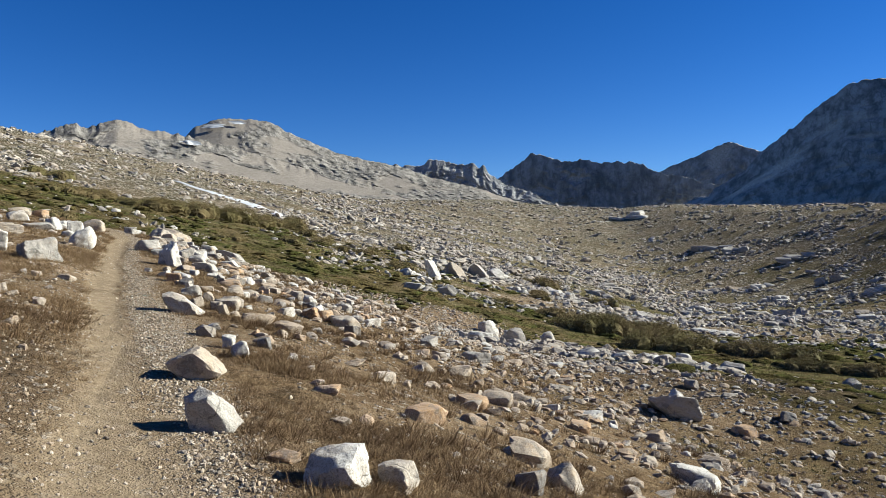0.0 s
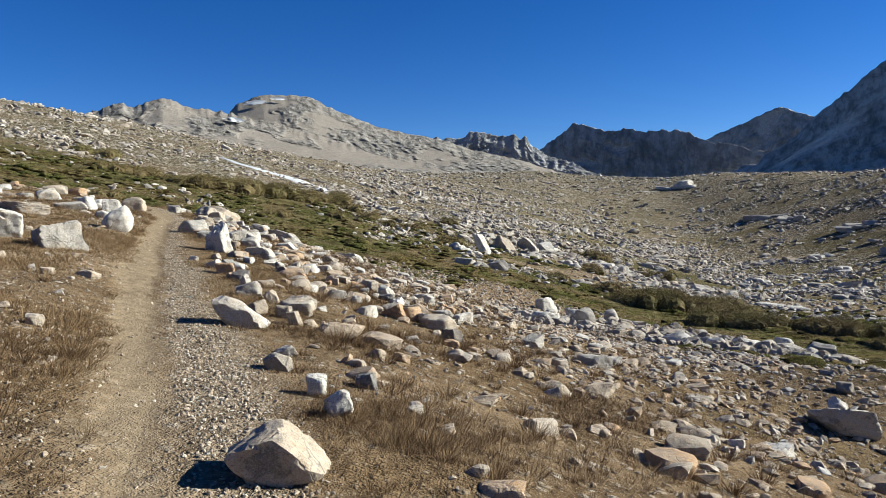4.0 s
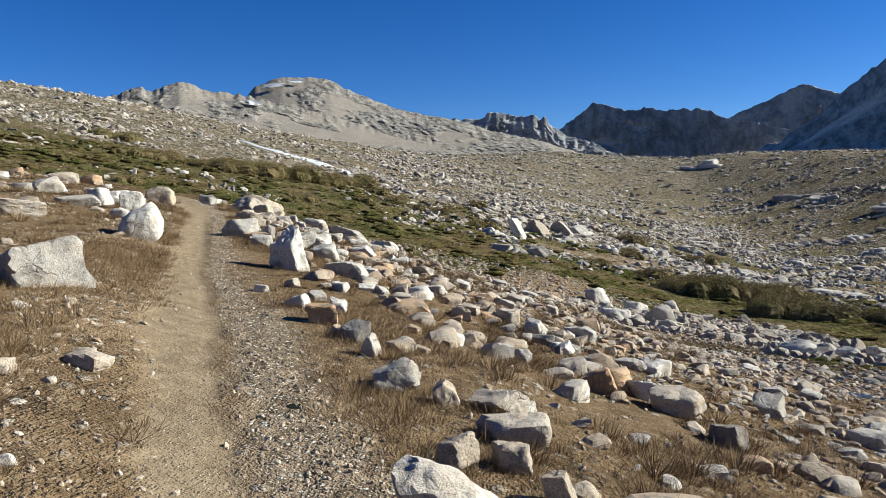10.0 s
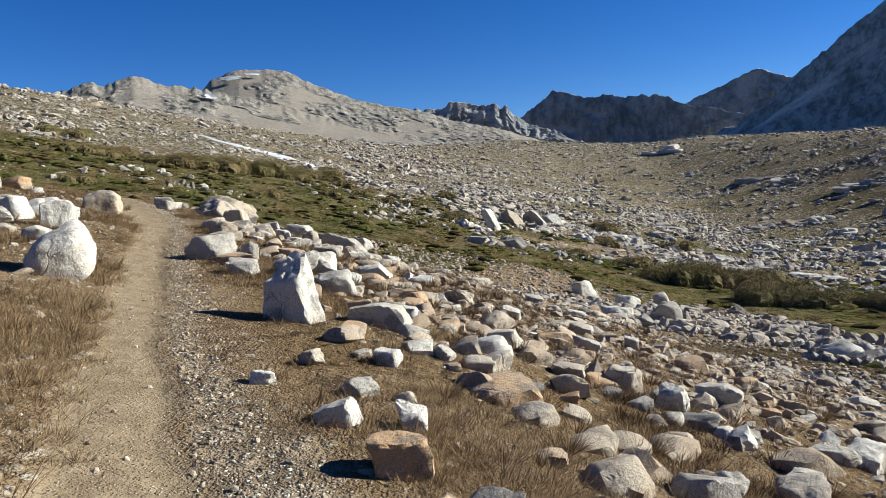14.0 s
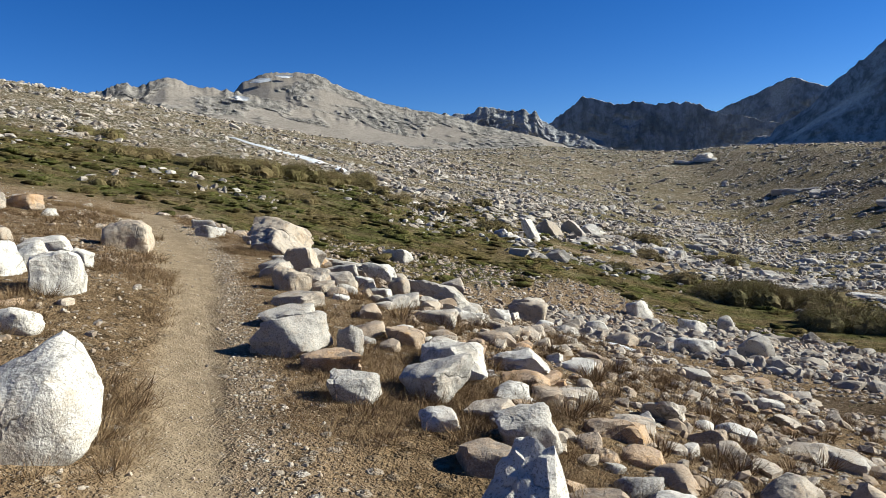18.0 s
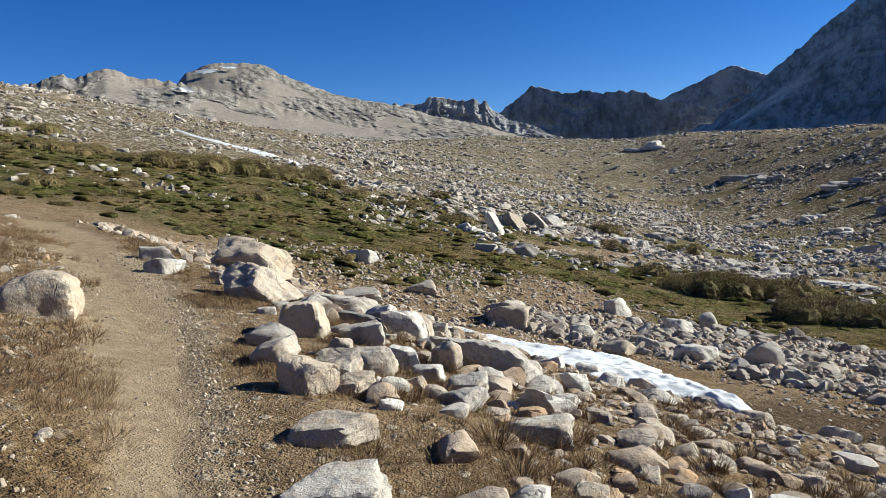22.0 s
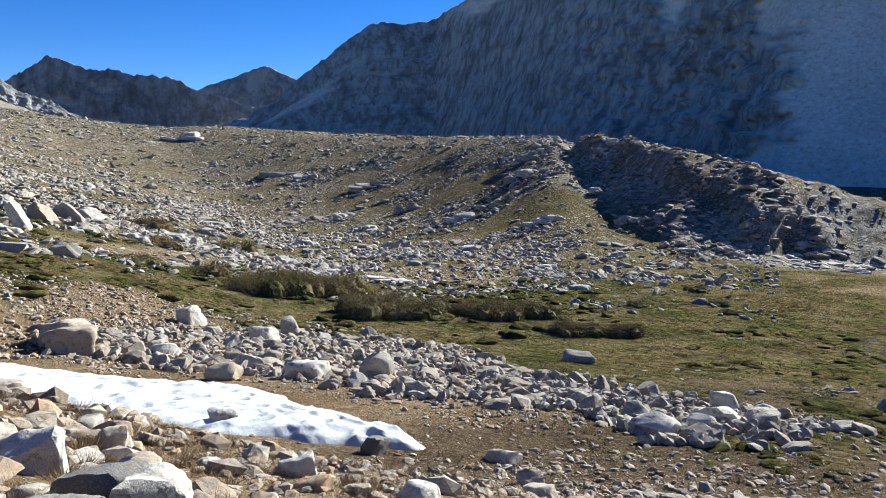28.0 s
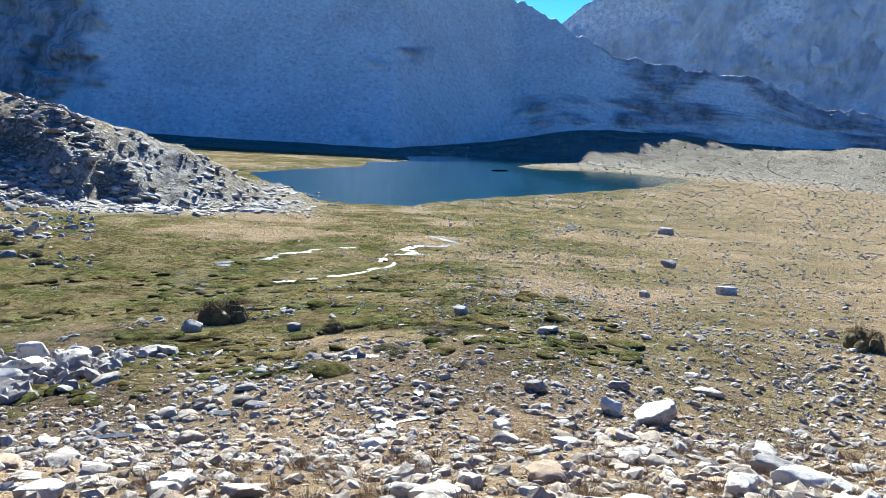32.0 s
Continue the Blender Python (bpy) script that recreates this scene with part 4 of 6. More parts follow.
def boulder(x, y, width, deep, high, turn, material, sharp, peak, seed, facets=None):
    """One boulder that sits a little sunk in the slope; turn: degrees left of ahead that its broad side faces away from."""
    BOULDERS.append((x, y, width, deep, turn))
    sub = 4 if width > 0.85 and math.hypot(x + 6, y - 16) < 12 else 3 if math.hypot(x + 6, y - 14) < 18 or width > 1.5 else 2
    v, f = stone_shape(seed, sub, sharp, peak, facets)
    sunk = 0.22
    v = v * (width, deep, high / (1 - sunk))
    v[:, 2] -= sunk * high / (1 - sunk)
    low = min(float(land(x + dx * width * 0.3, y + dy * width * 0.3)) for dx in (-1, 0, 1) for dy in (-1, 0, 1))
    ob = new("boulder", mesh_of("boulder", v, f, material, True))
    ob.matrix_world = pose(x, y, 0.6 * float(land(x, y)) + 0.4 * low, 0, 0, turn)
    s, n = trail_frame(x, y)
    place = "beside the dusty trail" if abs(n) < 2.2 and s < 30 else "on the dry slope" if math.hypot(x + 6, y - 16) < 18 else "in the rocky basin"
    size = "large " if width > 0.9 else ""
    form = " with a pointed top" if sharp > 0.85 else " lying flat" if high < 0.36 * width else ""
    form = "" if size else form
    return tagged(ob, size + WORDS[material.name] + form + " " + place, "boulder", "boulders along the trail")


def part(name, v, f, material, parent, label="", smooth=False):
    ob = new(name, mesh_of(name, v, f, material, smooth))
    ob.parent = parent
    return tagged(ob, label) if label else ob


def outcrop(x, y, width, deep, high, turn, material, seed):
    """A low rib of cracked bedrock: close-set slabs and blocks."""
    rng = np.random.default_rng(4000 + seed)
    top = new("rock_outcrop")
    z = float(land(x, y))
    for k in range(10):
        lead = k < 4
        v, f = stone_shape(5000 + seed * 31 + k, 2 if lead else 1, 0.75)
        size = rng.uniform(0.36, 0.55) if lead else rng.uniform(0.12, 0.28)
        px, py = (rng.uniform(-0.32, 0.32), rng.uniform(-0.2, 0.2)) if lead else (rng.normal(0, 0.36), rng.normal(-0.1, 0.34))
        v = v * (size * width, size * max(deep, 0.5 * width), high * (rng.uniform(0.45, 0.9) if lead else rng.uniform(0.25, 0.45)))
        v[:, 0] += rng.normal(-0.25, 0.25) * v[:, 2]
        c, d = math.cos(radians(turn)), math.sin(radians(turn))
        ox, oy = px * width * c - py * deep * d, px * width * d + py * deep * c
        a = radians(turn) + rng.normal(0, 0.5)
        v[:, :2] = v[:, :2] @ np.array([[math.cos(a), math.sin(a)], [-math.sin(a), math.cos(a)]])
        part("slab", v + (ox, oy, float(land(x + ox, y + oy)) - z - 0.3 * high), f, material, top)
    top.matrix_world = pose(x, y, z)
    return tagged(top, WORDS[material.name].replace("boulder", "outcrop").replace("speckled ", "cracked ") + " on the basin slope", "outcrop", "rock outcrops of the basin")


def scatter_points(count, seed, box, density, low=0.0):
    """Random places in a box (x0, x1, y0, y1) that keep with a probability given by density(x, y)."""
    rng = np.random.default_rng(seed)
    out_x, out_y, got = [], [], 0
    for _ in range(60):
        x = rng.uniform(box[0], box[1], count * 3)
        y = rng.uniform(box[2], box[3], count * 3)
        keep = rng.uniform(0, 1, count * 3) < density(x, y)
        out_x.append(x[keep])
        out_y.append(y[keep])
        got += int(keep.sum())
        if got >= count:
            break
    return np.concatenate(out_x)[:count], np.concatenate(out_y)[:count], rng


def ring_points(count, seed, az, r, density):
    """The same in bearings and distances from the bend, even in angle and in log distance."""
    rng = np.random.default_rng(seed)
    out, got = [], 0
    for _ in range(60):
        a = np.radians(rng.uniform(*az, count * 3))
        d = np.exp(rng.uniform(np.log(r[0]), np.log(r[1]), count * 3))
        x, y = HUB[0] - d * np.sin(a), HUB[1] + d * np.cos(a)
        keep = rng.uniform(0, 1, count * 3) < density(x, y)
        out.append(np.stack([x, y], 1)[keep])
        got += int(keep.sum())
        if got >= count:
            break
    out = np.concatenate(out)[:count]
    return out[:, 0], out[:, 1], rng


def many_stones(name, x, y, size, rng, material, label, sub=0, flat=0.62, variants=14, category="stones", sunk=0.3, sharp=0.6, lean=0.25):
    """A field of stones in one mesh, each with its own shape, turn and lean."""
    vs, fs, base = [], [], 0
    pick = rng.integers(0, variants, len(x))
    z = land(x, y)
    for k in range(variants):
        sel = pick == k
        m = int(sel.sum())
        if not m:
            continue
        v, f = stone_shape(340 + 31 * sub + k, sub, sharp)
        v = v - (0, 0, sunk)
        sc = size[sel][:, None] * np.stack([rng.uniform(0.8, 1.3, m), rng.uniform(0.6, 1.0, m), flat * rng.uniform(0.6, 1.25, m)], 1)
        p = v[None] * sc[:, None, :]
        tx, ty, tz = rng.normal(0, lean, m), rng.normal(0, lean, m), rng.uniform(0, 2 * np.pi, m)
        cy, sy = np.cos(tx)[:, None], np.sin(tx)[:, None]
        p = np.stack([p[..., 0], p[..., 1] * cy - p[..., 2] * sy, p[..., 1] * sy + p[..., 2] * cy], -1)
        cx, sx = np.cos(ty)[:, None], np.sin(ty)[:, None]
        p = np.stack([p[..., 0] * cx + p[..., 2] * sx, p[..., 1], -p[..., 0] * sx + p[..., 2] * cx], -1)
        cz, sz = np.cos(tz)[:, None], np.sin(tz)[:, None]
        p = np.stack([p[..., 0] * cz - p[..., 1] * sz, p[..., 0] * sz + p[..., 1] * cz, p[..., 2]], -1)
        p = p + np.stack([x[sel], y[sel], z[sel]], 1)[:, None, :]
        vs.append(p.reshape(-1, 3))
        fs.append((f[None] + (np.arange(m) * len(v))[:, None, None] + base).reshape(-1, 3))
        base += m * len(v)
    ob = sheet(name, np.concatenate(vs), np.concatenate(fs), material, smooth=False)
    return tagged(ob, label, category, kind="stuff")


def tufts(name, x, y, height, rng, material, label, blades=26, spread=0.5, width=0.006, category="grass", droop=0.5):
    """Clumps of narrow bent blades, two triangles and a tip each."""
    m = len(x)
    z = land(x, y)
    a = rng.uniform(0, 2 * np.pi, (m, blades))
    out = rng.uniform(0.15, 1.0, (m, blades)) * spread
    h = height[:, None] * rng.uniform(0.5, 1.1, (m, blades))
    root = rng.uniform(0, 0.35, (m, blades)) * height[:, None] * spread
    dx, dy = np.cos(a), np.sin(a)
    px, py = x[:, None] + dx * root, y[:, None] + dy * root
    turn = rng.uniform(0, np.pi, (m, blades))
    scale = (height / 0.15).clip(0.7, 3)[:, None]
    wx, wy = np.cos(turn) * width * scale, np.sin(turn) * width * scale
    tx, ty, tz = px + dx * out * h, py + dy * out * h, z[:, None] + h * (1 - droop * out * 0.5)
    zz = np.broadcast_to(z[:, None] - 0.01, px.shape)
    v = np.stack([np.stack([px - wx, py - wy, zz], -1), np.stack([px + wx, py + wy, zz], -1), np.stack([tx, ty, tz], -1)], 2).reshape(-1, 3)
    f = np.arange(m * blades * 3).reshape(-1, 3)
    ob = sheet(name, v, f, material, smooth=False)
    return tagged(ob, label, category, kind="stuff")


def bush(seed, wide, high, leaf, leaves, size, label, name="willow_bush"):
    """A low mountain bush: bent stems and an uneven crown of small leaves, with gaps."""
    rng = np.random.default_rng(seed)
    top = new(name)
    lobes = rng.uniform(-1, 1, (9, 2)) * (0.85, 0.7)
    tall = rng.uniform(0.7, 1.0, 9)
    sv, sf = [], []
    for k in range(22):
        lobe = k % 9
        a = np.array([lobes[lobe, 0] * 0.35 * wide / 2, lobes[lobe, 1] * 0.35 * wide / 2, -0.1])
        b = np.array([(lobes[lobe, 0] + rng.uniform(-0.2, 0.2)) * wide / 2 * 0.85, (lobes[lobe, 1] + rng.uniform(-0.2, 0.2)) * wide / 2 * 0.8, high * tall[lobe] * rng.uniform(0.75, 0.98)])
        mid = (a + b) / 2 + np.array([0, 0, -0.08 * high]) + rng.normal(0, 0.03 * wide, 3)
        i = len(sv)
        for q, rad in ((a, 0.012), (mid, 0.008), (b, 0.003)):
            for c in range(3):
                sv.append(q + rad * wide * np.array([math.cos(c * 2.094), math.sin(c * 2.094), 0]))
        for r0 in (0, 3):
            for c in range(3):
                d = (c + 1) % 3
                sf += [(i + r0 + c, i + r0 + d, i + r0 + 3 + d), (i + r0 + c, i + r0 + 3 + d, i + r0 + 3 + c)]
    part("woody_base", sv, sf, twig_mat, top)
    # lumpy core behind the leaves, its colour darkened as inner shade
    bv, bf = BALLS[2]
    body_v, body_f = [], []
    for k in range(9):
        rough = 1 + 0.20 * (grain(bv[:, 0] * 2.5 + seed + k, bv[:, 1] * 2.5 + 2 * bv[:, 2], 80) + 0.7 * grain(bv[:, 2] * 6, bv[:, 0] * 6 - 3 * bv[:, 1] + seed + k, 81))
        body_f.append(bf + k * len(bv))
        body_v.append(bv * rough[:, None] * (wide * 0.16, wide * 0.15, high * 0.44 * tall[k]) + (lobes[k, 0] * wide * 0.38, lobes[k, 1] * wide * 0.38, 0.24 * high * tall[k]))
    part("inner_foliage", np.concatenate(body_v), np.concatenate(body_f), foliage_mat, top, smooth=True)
    lobe = rng.integers(0, 9, leaves)
    u = rng.normal(size=(leaves, 3))
    u /= np.linalg.norm(u, axis=1)[:, None]
    u[:, 2] = np.where(u[:, 2] < -0.55, -u[:, 2], u[:, 2])
    rad = rng.uniform(0.55, 1.05, (leaves, 1)) ** 0.5
    c = np.stack([lobes[lobe, 0] * wide * 0.5 * 0.8, lobes[lobe, 1] * wide * 0.5 * 0.8, 0.30 * high * tall[lobe]], 1)
    p = c + u * rad * np.stack([np.full(leaves, wide * 0.24), np.full(leaves, wide * 0.22), high * 0.64 * tall[lobe]], 1)
    p[:, 2] = np.maximum(p[:, 2], 0.02)
    d1 = rng.normal(size=(leaves, 3)) + (0, 0, 0.35)
    d1 /= np.linalg.norm(d1, axis=1)[:, None]
    d2 = np.cross(d1, rng.normal(size=(leaves, 3)))
    d2 /= np.linalg.norm(d2, axis=1)[:, None]
    s = size * rng.uniform(0.6, 1.3, (leaves, 1))
    v = np.stack([p - d1 * s, p + d2 * s * 0.5, p + d1 * s, p - d2 * s * 0.5], 1).reshape(-1, 3)
    k = np.arange(leaves)[:, None] * 4
    part("crown", v, np.concatenate([k + [0, 1, 2], k + [0, 2, 3]]), leaf, top)
    return tagged(top, label, "bush", "willow bushes of the basin")


def snow_patch(name, spine, widths, thick, label, rows=60, cols=22, cups=0.5):
    """A patch of old snow draped on the land along a spine, with sun cups and thin ragged edges."""
    t = np.linspace(0, 1, rows)
    keys = np.linspace(0, 1, len(spine))
    sx, sy = np.interp(t, keys, [p[0] for p in spine]), np.interp(t, keys, [p[1] for p in spine])
    for _ in range(6):
        sx[1:-1] = (sx[:-2] + sx[1:-1] * 2 + sx[2:]) / 4
        sy[1:-1] = (sy[:-2] + sy[1:-1] * 2 + sy[2:]) / 4
    w = np.interp(t, keys, widths)
    gx, gy = np.gradient(sx), np.gradient(sy)
    ln = np.hypot(gx, gy)
    nx, ny = -gy / ln, gx / ln
    q = np.linspace(-1, 1, cols)
    span = float(np.mean(widths))
    edge = 1 + 0.22 * fbm(t[:, None] * 14 + 0 * q, np.sign(q)[None] * 3 + 0 * t[:, None], 3, len(name))
    x = sx[:, None] + nx[:, None] * q * w[:, None] * edge
    y = sy[:, None] + ny[:, None] * q * w[:, None] * edge
    fall = np.minimum(1 - np.abs(q)[None] ** 3, 1) * np.minimum(1, np.sin(np.pi * np.clip(t, 0.0, 1))[:, None] * 4)
    cup = cups * (np.abs(grain(x / (0.28 * cups + 0.2), y / (0.28 * cups + 0.2), 90)) + 0.5 * np.abs(grain(x / 0.3, y / 0.22, 91))) * 0.15 * fall
    z = land(x, y) + thick * fall - 0.06 * span * (1 - fall) ** 2 - cup
    ob = sheet(name, np.stack([x, y, z], -1).reshape(-1, 3), grid_faces(rows, cols), snow_mat)
    if ob.data.polygons[len(ob.data.polygons) // 2].normal.z < 0:
        ob.data.flip_normals()
    return tagged(ob, label, "snow", "old snow patches")


def brook(points, widths, label):
    """A shallow ribbon of water in the turf."""
    t = np.linspace(0, 1, 20 * len(points))
    keys = np.linspace(0, 1, len(points))
    x, y = np.interp(t, keys, [p[0] for p in points]), np.interp(t, keys, [p[1] for p in points])
    bend = 0.10 * np.hypot(points[-1][0] - points[0][0], points[-1][1] - points[0][1])
    x, y = x + bend * fbm(t * 9, t * 0 + x[0], 3, 5), y + bend * fbm(t * 9, t * 0 + y[0], 3, 6)
    w = np.interp(t, keys, widths) * np.clip(0.35 + 1.6 * fbm(t * 17, t * 0 + x[0], 3, 7), 0.02, 1.2)
    gx, gy = np.gradient(x), np.gradient(y)
    ln = np.hypot(gx, gy)
    q = np.linspace(-1, 1, 5)
    px, py = x[:, None] - (gy / ln * w)[:, None] * q, y[:, None] + (gx / ln * w)[:, None] * q
    z = land(px, py).mean(1, keepdims=True) + 0.03 + 0 * q
    ob = sheet("brook_water", np.stack([px, py, z], -1).reshape(-1, 3), grid_faces(*px.shape), brook_mat)
    if ob.data.polygons[0].normal.z < 0:
        ob.data.flip_normals()
    return tagged(ob, label, "brook", kind="structure")

# ---- boulders, one by one ----
boulder(-4.30, 12.38, 0.16, 0.12, 0.18, 1, stone_grey, 0.6, -0.2, 57)
boulder(-8.29, 21.36, 0.44, 0.33, 0.29, 6, stone_tan, 0.45, 0, 109)
boulder(-4.12, 12.65, 0.22, 0.13, 0.09, -2, stone_tan, 0.45, 0, 69)
boulder(-6.41, 17.61, 0.26, 0.19, 0.12, -0, stone_white, 0.4, 0, 88)
boulder(-2.30, 7.82, 0.15, 0.11, 0.16, 7, stone_white, 0.4, 0.1, 15)
boulder(-4.50, 12.78, 0.27, 0.20, 0.18, 4, stone_dark, 0.8, 0.1, 50)
boulder(-7.98, 21.44, 0.31, 0.23, 0.14, 1, stone_tan, 0.4, 0, 127)
boulder(-4.66, 12.85, 0.16, 0.12, 0.10, 7, stone_rust, 0.7, 0, 51)
boulder(-7.79, 21.52, 0.13, 0.10, 0.11, -2, stone_white, 0.6, 0, 118)
boulder(-8.13, 21.68, 0.38, 0.29, 0.25, 3, stone_tan, 0.4, 0, 110)
boulder(-6.97, 17.93, 0.35, 0.26, 0.21, 8, stone_grey, 0.45, 0, 81)
boulder(-5.21, 9.58, 0.11, 0.08, 0.06, 36, stone_white, 0.4, 0, 45)
boulder(-3.08, 10.23, 0.17, 0.12, 0.15, 2, stone_tan, 0.6, -0.2, 36)
boulder(-6.09, 17.97, 0.35, 0.27, 0.15, -5, stone_tan, 0.4, -0.2, 87)
boulder(-7.19, 21.64, 0.36, 0.27, 0.17, -11, stone_grey, 0.4, 0, 116)
boulder(-2.01, 8.23, 0.17, 0.13, 0.12, 2, stone_dark, 0.5, 0, 28)
boulder(-8.74, 24.09, 0.46, 0.34, 0.31, 1, stone_grey, 0.8, 0.2, 134)
boulder(-4.89, 13.26, 0.29, 0.22, 0.18, 9, stone_rust, 0.35, 0, 49)
boulder(-7.60, 21.85, 0.28, 0.17, 0.12, -5, stone_tan, 0.4, 0, 117)
boulder(-5.98, 16.01, 0.50, 0.34, 0.58, 4, stone_white, 1.06, -0.04, 47, 0)
boulder(-2.72, 8.35, 0.23, 0.17, 0.14, 12, stone_dark, 0.7, -0.1, 16)
boulder(-6.46, 18.26, 0.52, 0.39, 0.30, 1, stone_grey, 0.35, 0, 82)
boulder(-8.67, 21.99, 0.41, 0.31, 0.23, 11, stone_tan, 0.5, 0.1, 108)
boulder(-3.55, 10.48, 0.23, 0.17, 0.17, 8, stone_tan, 0.5, 0, 44)
boulder(-3.28, 10.57, 0.20, 0.15, 0.14, 5, stone_tan, 0.4, 0, 35)
boulder(-7.91, 22.13, 0.41, 0.31, 0.24, -0, stone_tan, 0.4, 0, 111)
boulder(-0.61, 4.25, 0.42, 0.31, 0.24, 8, stone_white, 0.6, 0, 3)
boulder(-7.25, 18.50, 0.45, 0.27, 0.16, 11, stone_rust, 0.4, 0, 79)
boulder(-0.26, 4.42, 0.26, 0.19, 0.16, 3, stone_tan, 0.6, 0, 4)
boulder(-2.19, 8.89, 0.16, 0.12, 0.08, 4, stone_tan, 0.5, 0, 27)
boulder(-2.80, 8.86, 0.20, 0.15, 0.09, 12, stone_white, 0.45, 0, 17)
boulder(-7.14, 22.31, 0.36, 0.27, 0.19, -10, stone_grey, 0.45, 0, 114)
boulder(-5.25, 13.78, 0.26, 0.20, 0.14, 13, stone_white, 0.4, -0.1, 52)
boulder(-8.22, 22.48, 0.22, 0.16, 0.19, 4, stone_tan, 0.4, 0, 104)
boulder(-4.87, 13.82, 0.17, 0.13, 0.16, 8, stone_white, 0.8, 0, 53)
boulder(-7.62, 18.82, 0.64, 0.48, 0.32, 14, stone_grey, 0.5, 0.02, 75, 2)
boulder(-1.01, 4.53, 0.25, 0.15, 0.07, 13, stone_rust, 0.45, 0, 9)
boulder(-4.61, 8.27, 0.14, 0.10, 0.10, 35, stone_tan, 0.4, 0, 21)
boulder(-7.46, 22.50, 0.28, 0.21, 0.15, -6, stone_white, 0.5, -0.1, 113)
boulder(-8.86, 22.66, 0.45, 0.33, 0.19, 11, stone_grey, 0.4, 0, 107)
boulder(-6.39, 19.01, 0.56, 0.42, 0.29, -0, stone_white, 0.4, 0, 80)
boulder(-6.47, 22.37, 0.54, 0.41, 0.28, -18, stone_white, 0.4, 0.1, 115)
boulder(-7.67, 22.69, 0.30, 0.23, 0.23, -3, stone_white, 0.8, -0.2, 112)
boulder(-7.19, 18.98, 0.22, 0.17, 0.26, 9, stone_grey, 0.5, 0, 77)
boulder(-5.88, 10.51, 0.17, 0.13, 0.09, 36, stone_tan, 0.4, 0, 46)
boulder(-7.95, 24.92, 0.57, 0.42, 0.35, -8, stone_dark, 0.4, 0, 135)
boulder(-2.43, 13.68, 0.39, 0.29, 0.26, -22, stone_rust, 0.45, 0, 65)
boulder(-8.12, 16.41, 0.61, 0.46, 0.52, 32, stone_white, 0.3, 0, 210)
boulder(-9.70, 19.22, 0.45, 0.34, 0.37, 35, stone_white, 0.5, 0.05, 214)
boulder(-3.35, 11.51, 0.42, 0.25, 0.17, 4, stone_tan, 0.45, 0, 34)
boulder(-5.21, 14.28, 0.24, 0.18, 0.11, 11, stone_grey, 0.4, 0, 64)
boulder(-3.67, 11.46, 0.18, 0.13, 0.16, 8, stone_tan, 0.5, -0.2, 37)
boulder(-1.57, 4.96, 0.40, 0.30, 0.31, 18, stone_grey, 0.95, -0.35, 1)
boulder(-8.64, 23.13, 0.48, 0.36, 0.35, 8, stone_tan, 0.6, 0, 98)
boulder(-3.11, 14.15, 0.21, 0.16, 0.14, -13, stone_grey, 0.5, 0, 71)
boulder(-5.78, 14.29, 0.16, 0.12, 0.08, 17, stone_white, 0.4, 0, 73)
boulder(-7.30, 23.05, 0.30, 0.22, 0.30, -7, stone_tan, 0.45, 0, 105)
boulder(-1.42, 11.30, 0.37, 0.22, 0.15, -18, stone_tan, 0.4, 0, 42)
boulder(-8.12, 23.34, 0.45, 0.33, 0.25, 2, stone_grey, 0.5, 0, 103)
boulder(-5.28, 8.67, 0.14, 0.11, 0.12, 39, stone_tan, 0.45, 0, 22)
boulder(-6.88, 23.07, 0.27, 0.20, 0.16, -12, stone_grey, 0.4, -0.2, 121)
boulder(-5.80, 19.46, 0.45, 0.27, 0.14, -7, stone_rust, 0.4, 0, 93)
boulder(-9.73, 18.58, 0.27, 0.16, 0.05, 37, stone_rust, 0.45, 0, 222)
boulder(-1.94, 13.93, 0.37, 0.28, 0.21, -26, stone_white, 0.4, 0, 66)
boulder(0.67, 5.26, 0.24, 0.18, 0.18, -7, stone_dark, 0.7, 0.1, 5)
boulder(-7.66, 25.47, 0.42, 0.32, 0.33, -11, stone_tan, 0.5, 0, 138)
boulder(-6.83, 19.65, 0.36, 0.27, 0.19, 4, stone_rust, 0.4, 0, 78)
boulder(-3.49, 9.82, 0.56, 0.42, 0.31, 17, stone_white, 1.1, -0.32, 13)
boulder(-2.61, 14.39, 0.36, 0.27, 0.16, -18, stone_tan, 0.45, 0, 67)
boulder(-7.86, 19.67, 0.57, 0.34, 0.19, 15, stone_grey, 0.5, -0.2, 76)
boulder(-1.92, 9.91, 0.17, 0.13, 0.11, 1, stone_rust, 0.5, 0, 25)
boulder(-5.59, 14.78, 0.18, 0.13, 0.11, 14, stone_tan, 0.4, 0, 70)
boulder(-10.47, 19.55, 0.48, 0.36, 0.30, 39, stone_white, 0.4, 0, 215)
boulder(-4.64, 19.48, 0.37, 0.28, 0.22, -19, stone_tan, 0.4, 0, 89)
boulder(-6.87, 23.74, 1.15, 0.86, 0.53, -10, stone_grey, 0.8, -0.35, 106)
boulder(-5.11, 15.02, 0.21, 0.16, 0.12, 9, stone_white, 0.5, 0, 63)
boulder(-5.82, 20.00, 0.59, 0.35, 0.23, -6, stone_white, 0.5, -0.2, 86)
boulder(-10.28, 25.88, 0.26, 0.20, 0.14, 16, stone_grey, 0.5, 0, 132)
boulder(1.00, 5.72, 0.31, 0.24, 0.23, -10, stone_tan, 0.6, 0, 6)
boulder(-8.18, 26.19, 0.45, 0.33, 0.37, -5, stone_white, 0.5, 0, 137)
boulder(-1.52, 12.21, 0.22, 0.17, 0.11, -14, stone_rust, 0.4, 0, 41)
boulder(-4.48, 15.54, 0.25, 0.19, 0.11, 2, stone_tan, 0.4, 0, 62)
